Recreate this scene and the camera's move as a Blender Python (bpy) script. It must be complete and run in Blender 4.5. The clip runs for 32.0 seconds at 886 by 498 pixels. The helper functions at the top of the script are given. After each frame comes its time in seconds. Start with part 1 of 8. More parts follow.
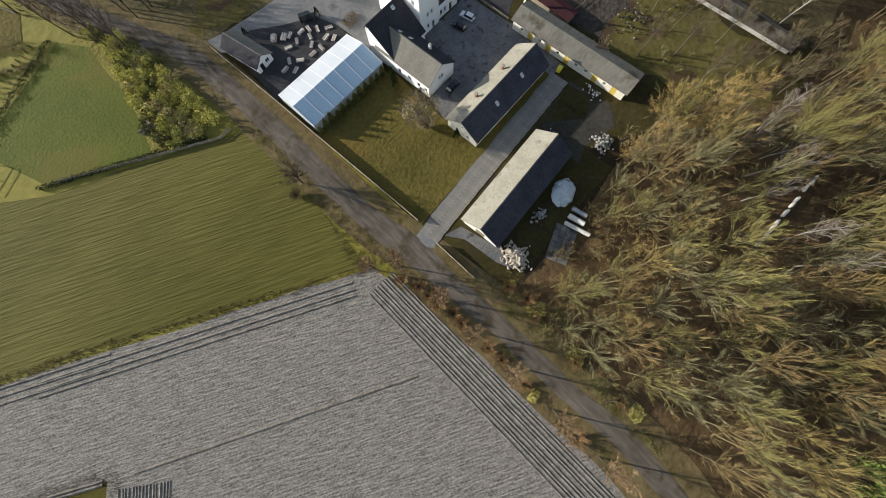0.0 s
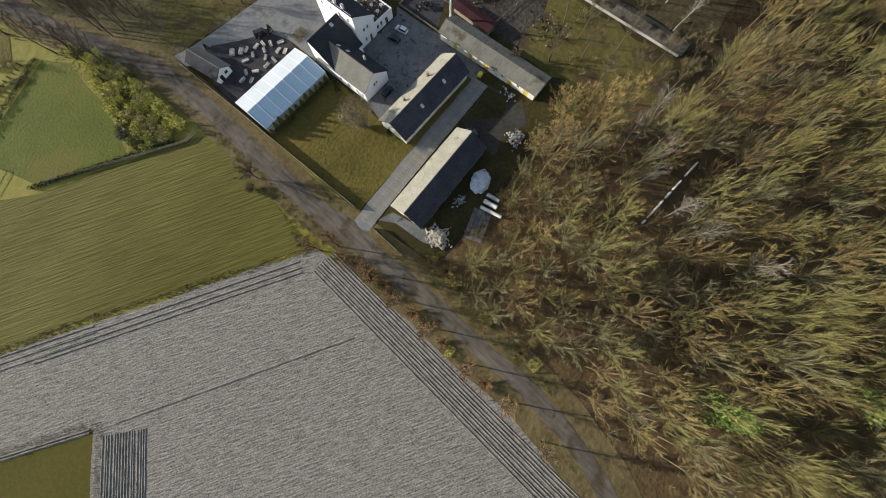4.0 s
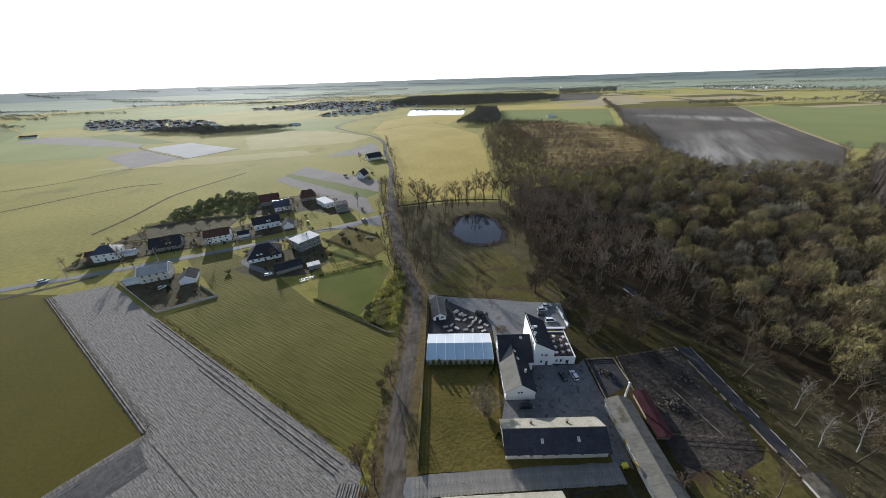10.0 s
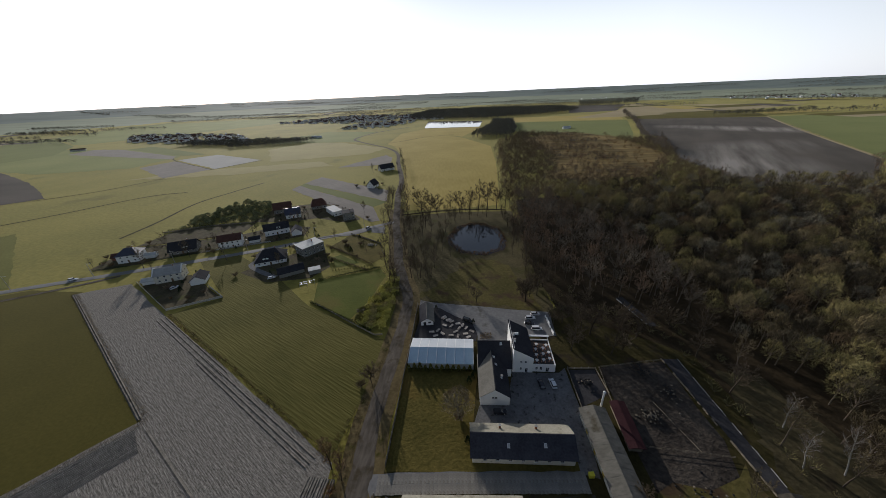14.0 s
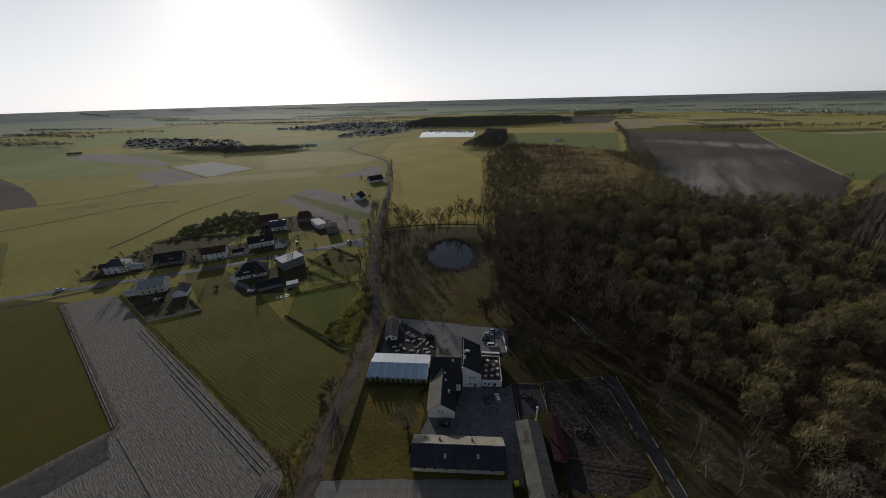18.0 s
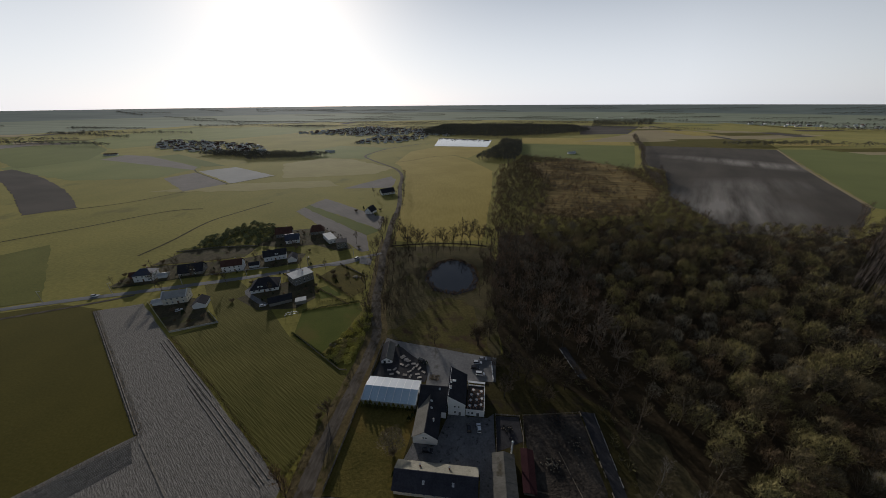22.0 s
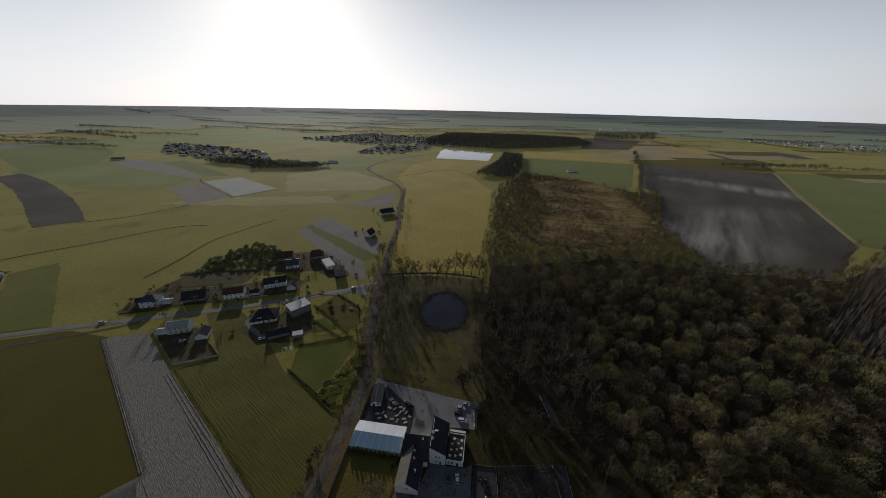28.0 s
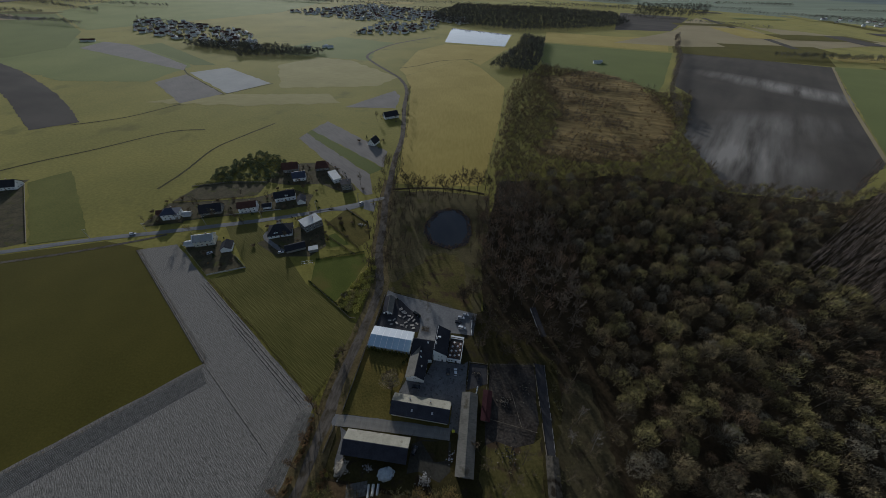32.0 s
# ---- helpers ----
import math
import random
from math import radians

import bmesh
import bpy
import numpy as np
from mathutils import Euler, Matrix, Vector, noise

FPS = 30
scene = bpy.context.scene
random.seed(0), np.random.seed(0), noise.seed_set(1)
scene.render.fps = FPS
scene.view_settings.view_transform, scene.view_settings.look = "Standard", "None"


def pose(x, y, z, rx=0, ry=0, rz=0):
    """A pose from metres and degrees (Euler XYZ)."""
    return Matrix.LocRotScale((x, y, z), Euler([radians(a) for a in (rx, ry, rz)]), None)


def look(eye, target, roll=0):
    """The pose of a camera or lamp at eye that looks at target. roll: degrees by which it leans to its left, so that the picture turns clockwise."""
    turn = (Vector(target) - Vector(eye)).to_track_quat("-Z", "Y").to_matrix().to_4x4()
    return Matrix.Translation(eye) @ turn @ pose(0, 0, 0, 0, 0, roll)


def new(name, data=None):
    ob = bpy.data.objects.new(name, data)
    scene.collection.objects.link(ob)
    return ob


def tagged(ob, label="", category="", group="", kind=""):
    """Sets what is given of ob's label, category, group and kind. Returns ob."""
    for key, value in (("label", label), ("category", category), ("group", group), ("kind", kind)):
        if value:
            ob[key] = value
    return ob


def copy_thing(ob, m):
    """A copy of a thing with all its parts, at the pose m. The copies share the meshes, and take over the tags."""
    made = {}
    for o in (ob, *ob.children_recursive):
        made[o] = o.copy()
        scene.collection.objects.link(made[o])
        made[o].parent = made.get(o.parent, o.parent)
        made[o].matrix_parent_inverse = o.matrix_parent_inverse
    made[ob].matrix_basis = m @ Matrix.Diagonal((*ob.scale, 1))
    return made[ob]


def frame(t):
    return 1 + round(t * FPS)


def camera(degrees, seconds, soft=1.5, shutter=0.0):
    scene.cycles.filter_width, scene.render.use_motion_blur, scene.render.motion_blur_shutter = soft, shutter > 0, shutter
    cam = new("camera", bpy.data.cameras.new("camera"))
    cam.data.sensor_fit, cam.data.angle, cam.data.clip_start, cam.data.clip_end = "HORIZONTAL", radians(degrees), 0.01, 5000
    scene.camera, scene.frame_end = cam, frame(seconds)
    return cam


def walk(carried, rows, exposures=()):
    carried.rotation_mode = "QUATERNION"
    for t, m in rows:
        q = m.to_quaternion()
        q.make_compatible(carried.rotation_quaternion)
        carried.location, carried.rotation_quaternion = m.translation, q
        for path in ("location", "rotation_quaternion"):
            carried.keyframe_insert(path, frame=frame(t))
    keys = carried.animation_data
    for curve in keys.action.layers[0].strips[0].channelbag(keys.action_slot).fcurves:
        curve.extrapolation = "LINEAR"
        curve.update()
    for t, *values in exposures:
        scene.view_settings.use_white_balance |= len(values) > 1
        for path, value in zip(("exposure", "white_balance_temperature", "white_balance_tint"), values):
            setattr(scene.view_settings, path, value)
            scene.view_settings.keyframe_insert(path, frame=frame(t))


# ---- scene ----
# ---- the camera and its flight ----
cam = camera(108.7, 32.0, soft=0.8)
FLIGHT = [
    (0, -9.77, -57.22, 75.41, -42.70, -78.26, -2.95),
    (0.5, -9.08, -59.80, 76.14, -45.06, -78.11, -1.86),
    (1, -8.29, -62.20, 77.33, -46.44, -78.19, -1.69),
    (1.5, -7.24, -64.34, 78.66, -45.54, -78.43, -2.21),
    (2, -5.88, -66.59, 80.12, -44.88, -78.58, -2.18),
    (2.5, -4.68, -68.87, 81.77, -44.46, -78.62, -2.61),
    (3, -3.61, -70.91, 83.62, -43.62, -78.78, -3.42),
    (3.5, -2.81, -73.32, 85.35, -43.20, -78.57, -3.78),
    (5.5, 1.74, -81.21, 92.30, -43.44, -78.59, -3.41),
    (6, 4.18, -81.84, 93.12, -43.80, -75.32, -3.01),
    (6.5, 7.33, -81.32, 94.08, -43.27, -63.22, -1.53),
    (7, 8.46, -81.55, 95.36, -43.11, -51.01, -0.17),
    (7.5, 8.51, -82.97, 95.69, -43.30, -41.89, 0.29),
    (8, 8.51, -84.57, 95.34, -42.87, -35.72, 0.37),
    (8.5, 9.40, -84.82, 95.81, -43.94, -32.73, 0.69),
    (9, 10.57, -84.93, 96.58, -35.81, -31.10, 0.59),
    (9.5, 12.39, -84.66, 95.69, -11.01, -29.44, -1.08),
    (10, 13.81, -84.38, 95.48, 4.03, -28.36, -1.79),
    (10.5, 15.50, -84.48, 95.87, 5.42, -28.03, -2.14),
    (11, 17.06, -84.79, 95.69, 4.30, -27.80, -2.17),
    (11.5, 18.70, -85.47, 95.83, 4.82, -27.53, -2.35),
    (12, 20.03, -86.03, 95.90, 6.10, -27.17, -2.46),
    (12.5, 22.08, -86.25, 95.46, 5.96, -26.96, -2.58),
    (13, 23.68, -86.59, 95.87, 5.46, -26.88, -2.31),
    (13.5, 25.91, -86.86, 95.40, 6.62, -26.55, -2.50),
    (14, 27.88, -87.29, 95.11, 7.80, -26.30, -2.55),
    (14.5, 30.13, -87.78, 95.43, 8.90, -26.14, -2.40),
    (15, 32.49, -88.48, 95.53, 7.02, -26.07, -2.04),
    (15.5, 34.57, -88.85, 96.16, 5.93, -25.93, -1.88),
    (17.5, 43.53, -91.21, 103.59, 7.52, -25.31, -1.85),
    (18, 45.28, -91.49, 105.90, 7.34, -25.38, -1.53),
    (18.5, 46.69, -91.97, 108.02, 7.47, -25.30, -1.14),
    (19, 48.02, -92.52, 110.37, 7.55, -25.26, -0.97),
    (19.5, 49.35, -92.60, 112.51, 8.45, -25.25, -0.94),
    (20, 50.31, -93.10, 114.84, 8.84, -25.15, -0.77),
    (20.5, 51.97, -92.79, 116.62, 9.19, -25.09, -0.60),
    (21, 52.94, -93.27, 119.62, 9.27, -25.12, -0.58),
    (21.5, 54.13, -93.07, 122.00, 9.47, -25.13, -0.75),
    (22, 55.04, -93.33, 123.96, 10.08, -24.89, -0.44),
    (22.5, 56.04, -93.03, 126.45, 10.16, -24.92, -0.16),
    (23, 56.95, -93.09, 128.72, 9.42, -24.89, 0.07),
    (23.5, 57.61, -93.14, 130.90, 8.88, -24.84, 0.28),
    (24, 58.02, -93.27, 133.38, 9.21, -24.75, 0.44),
    (24.5, 58.53, -93.13, 136.17, 9.96, -24.76, 0.49),
    (25, 59.06, -93.23, 138.47, 10.34, -24.63, 0.51),
    (25.5, 59.63, -92.71, 141.14, 9.83, -24.60, 0.74),
    (27.5, 60.55, -91.74, 151.46, 9.81, -24.52, 1.20),
    (28, 60.79, -91.01, 153.52, 10.25, -24.47, 1.24),
    (28.5, 60.61, -90.60, 155.79, 9.86, -24.37, 1.24),
    (29, 60.56, -90.25, 158.43, 10.22, -24.30, 1.31),
    (29.5, 60.46, -90.37, 160.56, 10.22, -26.08, 1.40),
    (30, 60.41, -89.72, 162.53, 10.74, -29.59, 1.51),
    (30.5, 60.57, -89.09, 164.67, 10.73, -33.53, 1.56),
    (31, 60.64, -88.66, 167.25, 10.59, -37.29, 1.70),
    (31.5, 60.59, -88.61, 169.71, 10.84, -40.32, 1.86),
    (32, 60.79, -88.15, 171.21, 11.05, -42.60, 1.87),
]


def aim(x, y, z, yaw, pitch, roll):
    return pose(x, y, z, 90 + pitch, 0, yaw) @ pose(0, 0, 0, 0, 0, roll)


walk(cam, [(t, aim(*r)) for t, *r in FLIGHT],
     [(0, 0.72, 6100, 10), (6, 0.76, 6050, 9), (7, 0.85, 5550, 9), (8, 0.85, 5500, 9), (9, 0.7, 5500, 10), (10, 0.44, 5550, 12), (13, -0.28, 5800, 13), (15, -0.78, 5900, 13), (18, -1.1, 5950, 13), (20, -1.1, 5950, 13), (23, -1.07, 5950, 13), (28, -1.12, 5950, 13), (30, -1.1, 5750, 12), (31, -0.95, 5600, 11), (32, -0.85, 5400, 10)])

# ---- daylight ----
SUN_AZ, SUN_EL = 32.5, 14.5  # degrees to the left of +y, and above the horizon
world = bpy.data.worlds.new("sky")
scene.world = world
world.use_nodes = True
wn = world.node_tree
sky = wn.nodes.new("ShaderNodeTexSky")
sky.sky_type = "NISHITA"
sky.sun_disc = False
sky.sun_elevation, sky.sun_rotation = radians(SUN_EL), radians(-SUN_AZ)
sky.air_density, sky.dust_density, sky.ozone_density = 1.0, 0.7, 1.0
wn.nodes["Background"].inputs[1].default_value = 0.105
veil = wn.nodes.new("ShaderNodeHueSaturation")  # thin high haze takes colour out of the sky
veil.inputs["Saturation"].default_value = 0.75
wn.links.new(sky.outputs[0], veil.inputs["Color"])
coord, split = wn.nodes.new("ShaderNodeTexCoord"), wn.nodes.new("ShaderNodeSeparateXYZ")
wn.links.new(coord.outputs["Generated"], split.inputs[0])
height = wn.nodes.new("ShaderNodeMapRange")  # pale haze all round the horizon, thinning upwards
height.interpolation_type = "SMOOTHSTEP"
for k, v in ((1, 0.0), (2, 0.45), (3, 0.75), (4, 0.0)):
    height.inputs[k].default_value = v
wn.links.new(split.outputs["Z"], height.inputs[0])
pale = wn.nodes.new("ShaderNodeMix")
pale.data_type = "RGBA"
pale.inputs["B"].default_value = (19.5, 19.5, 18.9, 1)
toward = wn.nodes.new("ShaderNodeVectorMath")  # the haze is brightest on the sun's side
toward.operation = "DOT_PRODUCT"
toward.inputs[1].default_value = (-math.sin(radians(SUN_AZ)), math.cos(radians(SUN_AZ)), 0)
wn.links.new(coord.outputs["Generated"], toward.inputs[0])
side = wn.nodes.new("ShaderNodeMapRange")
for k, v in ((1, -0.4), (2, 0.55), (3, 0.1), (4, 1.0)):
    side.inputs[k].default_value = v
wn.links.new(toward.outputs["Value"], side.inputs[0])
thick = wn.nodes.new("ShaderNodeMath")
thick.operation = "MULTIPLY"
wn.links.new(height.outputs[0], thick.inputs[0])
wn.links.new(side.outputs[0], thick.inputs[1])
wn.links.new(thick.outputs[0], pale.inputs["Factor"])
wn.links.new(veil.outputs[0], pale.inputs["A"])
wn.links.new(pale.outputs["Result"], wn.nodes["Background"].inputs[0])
sun = new("sun", bpy.data.lights.new("sun", "SUN"))
sun.data.energy, sun.data.angle, sun.data.color = 5.0, radians(0.6), (1.0, 0.91, 0.77)
_a, _e = radians(SUN_AZ), radians(SUN_EL)
TO_SUN = Vector((-math.sin(_a) * math.cos(_e), math.cos(_a) * math.cos(_e), math.sin(_e)))
sun.matrix_world = look((0, 0, 300), Vector((0, 0, 300)) - TO_SUN)

# ---- materials ----


def mix_of(nt, fac, a, b):
    n = nt.nodes.new("ShaderNodeMix")
    n.data_type = "RGBA"
    for sock, v in ((n.inputs["Factor"], fac), (n.inputs["A"], a), (n.inputs["B"], b)):
        if isinstance(v, (int, float)):
            sock.default_value = v
        elif isinstance(v, tuple):
            sock.default_value = (*v, 1)
        else:
            nt.links.new(v, sock)
    return n.outputs["Result"]


def noise_of(nt, vec, scale, detail=4.0, low=0.35, high=0.65, rough=0.55):
    n = nt.nodes.new("ShaderNodeTexNoise")
    n.inputs["Scale"].default_value, n.inputs["Detail"].default_value, n.inputs["Roughness"].default_value = scale, detail, rough
    nt.links.new(vec, n.inputs["Vector"])
    r = nt.nodes.new("ShaderNodeMapRange")
    r.inputs[1].default_value, r.inputs[2].default_value = low, high
    nt.links.new(n.outputs["Fac"], r.inputs[0])
    return r.outputs[0]


def material(name, a, b, big=0.1, fine=3.0, rough=0.85, bump=0.3, depth=0.02, metal=0.0, spread=0.0, stretch=None, turn=0.0,
             island=0.0, coat=None, spec=0.3, sheen=0.000):
    """Two colours mixed at a large and a fine scale, with relief; stretch squeezes the grain along one turned axis."""
    m = bpy.data.materials.new(name)
    m.use_nodes = True
    nt = m.node_tree
    bs = nt.nodes["Principled BSDF"]
    tc = nt.nodes.new("ShaderNodeTexCoord")
    vec = tc.outputs["Object"]
    mp = nt.nodes.new("ShaderNodeMapping")
    mp.vector_type = "TEXTURE"
    mp.inputs["Rotation"].default_value = (0, 0, radians(turn))
    if stretch:
        mp.inputs["Scale"].default_value = stretch
    nt.links.new(vec, mp.inputs["Vector"])
    fine_fac = noise_of(nt, mp.outputs[0], fine, 5.0, 0.3, 0.7)
    big_fac = noise_of(nt, vec, big, 3.0)
    both = nt.nodes.new("ShaderNodeMath")
    both.operation = "MULTIPLY_ADD"
    nt.links.new(fine_fac, both.inputs[0])
    both.inputs[1].default_value = 0.55
    half = nt.nodes.new("ShaderNodeMath")
    half.operation = "MULTIPLY"
    half.inputs[1].default_value = 0.45
    nt.links.new(big_fac, half.inputs[0])
    nt.links.new(half.outputs[0], both.inputs[2])
    col = mix_of(nt, both.outputs[0], a, b)
    if coat:
        col = mix_of(nt, noise_of(nt, vec, coat[1], 4.0, coat[2], coat[2] + 0.12), col, coat[0])
    if spread or island:
        src = nt.nodes.new("ShaderNodeNewGeometry").outputs["Random Per Island"] if island else nt.nodes.new("ShaderNodeObjectInfo").outputs["Random"]
        hsv = nt.nodes.new("ShaderNodeHueSaturation")
        rr = nt.nodes.new("ShaderNodeMapRange")
        k = island or spread
        rr.inputs[3].default_value, rr.inputs[4].default_value = 1 - k, 1 + k
        nt.links.new(src, rr.inputs[0])
        nt.links.new(rr.outputs[0], hsv.inputs["Value"])
        nt.links.new(col, hsv.inputs["Color"])
        col = hsv.outputs[0]
    nt.links.new(col, bs.inputs["Base Color"])
    bs.inputs["Roughness"].default_value, bs.inputs["Metallic"].default_value = rough, metal
    bs.inputs["Specular IOR Level"].default_value = min(spec, 0.06) if rough >= 0.9 else spec
    if sheen:  # dry blades catch low light; on distant ground it stands in for haze
        bs.inputs["Sheen Weight"].default_value, bs.inputs["Sheen Roughness"].default_value = sheen * 1.35, 0.6
        bs.inputs["Sheen Tint"].default_value = (*(0.3 + 0.7 * c / max(b) for c in b), 1)
    if bump:
        bp = nt.nodes.new("ShaderNodeBump")
        bp.inputs["Strength"].default_value, bp.inputs["Distance"].default_value = bump, depth
        nt.links.new(fine_fac, bp.inputs["Height"])
        nt.links.new(bp.outputs[0], bs.inputs["Normal"])
    return m


MEADOW = material("meadow grass", (0.118, 0.111, 0.018), (0.250, 0.212, 0.042), 0.009, 0.35, 0.95, 0.6, 0.15, coat=((0.108, 0.096, 0.019), 0.02, 0.6), sheen=0.103)
YELLOW = material("dry yellow meadow", (0.255, 0.194, 0.035), (0.378, 0.288, 0.069), 0.015, 0.35, 0.95, 0.5, 0.1, stretch=(5, 1, 1), turn=100, sheen=0.094)
GREEN = material("winter crop", (0.055, 0.048, 0.006), (0.096, 0.080, 0.013), 0.02, 0.9, 0.95, 0.5, 0.06, sheen=0.041)
STUBBLE = material("mown green field", (0.067, 0.064, 0.012), (0.136, 0.117, 0.029), 0.03, 1.5, 0.95, 0.9, 0.14, stretch=(16, 1, 1), turn=-26, sheen=0.062)
PLOUGH = material("ploughed grey soil", (0.070, 0.062, 0.050), (0.370, 0.335, 0.285), 2.0, 2.3, 0.95, 0.8, 0.12, stretch=(7, 1, 1), turn=-28.5, sheen=0.030)
BRIGHT = material("bright winter wheat", (0.065, 0.08, 0.016), (0.11, 0.12, 0.03), 0.01, 0.5, 0.95, 0.3, 0.05, sheen=0.083)
DARKSOIL = material("dark wet soil", (0.018, 0.015, 0.013), (0.075, 0.064, 0.052), 0.006, 0.03, 0.95, 0.0, stretch=(4, 1, 1), turn=-10, sheen=0.044)
LAWN = material("lawn", (0.053, 0.068, 0.008), (0.108, 0.116, 0.018), 0.05, 1.2, 0.95, 0.7, 0.08, coat=((0.115, 0.098, 0.020), 0.045, 0.54), sheen=0.062)
ROUGHGRASS = material("rough winter grass", (0.062, 0.056, 0.013), (0.165, 0.128, 0.034), 0.07, 0.9, 0.95, 0.8, 0.12, coat=((0.17, 0.115, 0.030), 0.05, 0.57))
LITTER = material("leaf litter", (0.025, 0.019, 0.010), (0.059, 0.043, 0.024), 0.05, 0.6, 0.95, 0.8, 0.15)
ROADDIRT = material("packed dirt road", (0.058, 0.048, 0.037), (0.180, 0.152, 0.120), 0.12, 0.9, 0.95, 0.7, 0.08, stretch=(1, 5, 1), coat=((0.075, 0.059, 0.036), 0.22, 0.53))
ASPHALT = material("worn asphalt", (0.14, 0.137, 0.132), (0.215, 0.208, 0.198), 0.1, 2.0, 0.85, 0.3, 0.02)
PAVING = material("pale yard paving", (0.143, 0.139, 0.136), (0.252, 0.245, 0.231), 0.12, 0.8, 0.9, 0.4, 0.02, coat=((0.095, 0.088, 0.075), 0.12, 0.58))
YARD = material("broken concrete yard", (0.092, 0.089, 0.089), (0.224, 0.218, 0.211), 0.12, 1.1, 0.9, 0.6, 0.05, coat=((0.050, 0.048, 0.044), 0.55, 0.57))
DARKYARD = material("dark cinder yard", (0.035, 0.034, 0.036), (0.07, 0.066, 0.066), 0.3, 1.5, 0.9, 0.5, 0.03)
RENDER_WHITE = material("white render", (0.72, 0.71, 0.68), (0.82, 0.81, 0.78), 0.3, 4.0, 0.9, 0.2, 0.01)
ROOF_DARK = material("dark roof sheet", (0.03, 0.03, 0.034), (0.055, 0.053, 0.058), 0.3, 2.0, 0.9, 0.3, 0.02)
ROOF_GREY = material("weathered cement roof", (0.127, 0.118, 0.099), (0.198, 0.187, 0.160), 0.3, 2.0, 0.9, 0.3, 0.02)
CANVAS = material("white tent canvas", (0.50, 0.53, 0.55), (0.60, 0.62, 0.64), 0.2, 2.0, 0.45, 0.1, 0.01)
BARK = material("bark", (0.07, 0.055, 0.04), (0.16, 0.13, 0.10), 0.5, 4.0, 0.95, 0.6, 0.03, spread=0.25)
TWIG = material("bare twigs", (0.088, 0.068, 0.036), (0.160, 0.128, 0.068), 0.2, 1.0, 0.95, 0.0, spread=0.25)
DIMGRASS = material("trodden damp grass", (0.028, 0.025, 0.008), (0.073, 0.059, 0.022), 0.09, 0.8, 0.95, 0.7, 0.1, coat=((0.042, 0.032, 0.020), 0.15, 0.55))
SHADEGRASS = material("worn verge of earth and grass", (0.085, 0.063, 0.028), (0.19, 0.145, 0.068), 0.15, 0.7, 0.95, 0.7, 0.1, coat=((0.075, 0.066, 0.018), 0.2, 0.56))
WATER = material("pond water", (0.01, 0.012, 0.014), (0.02, 0.02, 0.02), 0.1, 1.0, 0.04, 0.05, 0.02, spec=0.5)

# ---- helpers for parts ----


def obj(name, bm, mat, parent=None, label=""):
    me = bpy.data.meshes.new(name)
    bm.to_mesh(me)
    bm.free()
    for m in mat if isinstance(mat, (list, tuple)) else [mat]:
        me.materials.append(m)
    ob = new(name, me)
    if parent:
        ob.parent = parent
    return tagged(ob, label)


part = obj


def raw(name, verts, faces, mat, parent=None, label="", smooth=False):
    me = bpy.data.meshes.new(name)
    me.from_pydata([tuple(v) for v in verts], [], faces)
    me.materials.append(mat)
    if smooth:
        me.shade_smooth()
    ob = new(name, me)
    if parent:
        ob.parent = parent
    return tagged(ob, label)


def box(bm, x0, x1, y0, y1, z0, z1, mi=0, bevel=0.0):
    r = bmesh.ops.create_cube(bm, size=1.0, matrix=Matrix.Translation(((x0 + x1) / 2, (y0 + y1) / 2, (z0 + z1) / 2)) @ Matrix.Diagonal((x1 - x0, y1 - y0, z1 - z0, 1)))
    if bevel:
        es = list({e for v in r["verts"] for e in v.link_edges})
        bmesh.ops.bevel(bm, geom=es, offset=bevel, segments=1, affect="EDGES")
    elif mi:
        for f in {f for v in r["verts"] for f in v.link_faces}:
            f.material_index = mi
    return r["verts"]


def boxed(name, dims, mat, parent=None, label="", bevel=0.0):
    bm = bmesh.new()
    box(bm, *dims, bevel=bevel)
    return obj(name, bm, mat, parent, label)


def sheet(name, pts, z, mat, label="", category="field", wobble=0.0, step=8.0):
    """A flat piece of ground with an uneven edge."""
    rnd = random.Random(len(pts) * 7 + int(abs(pts[0][0]) * 10))
    out = []
    for (ax, ay), (bx, by) in zip(pts, pts[1:] + pts[:1]):
        n = max(1, min(60, int(math.hypot(bx - ax, by - ay) / step)))
        for k in range(n):
            f = k / n
            j = wobble if 0 < k else 0
            out.append((ax + (bx - ax) * f + rnd.uniform(-j, j), ay + (by - ay) * f + rnd.uniform(-j, j), z))
    bm = bmesh.new()
    f = bm.faces.new([bm.verts.new(p) for p in out])
    f.normal_update()
    if f.normal.z < 0:
        f.normal_flip()
    bmesh.ops.triangulate(bm, faces=[f])
    return tagged(obj(name, bm, mat), label, category, kind="structure")


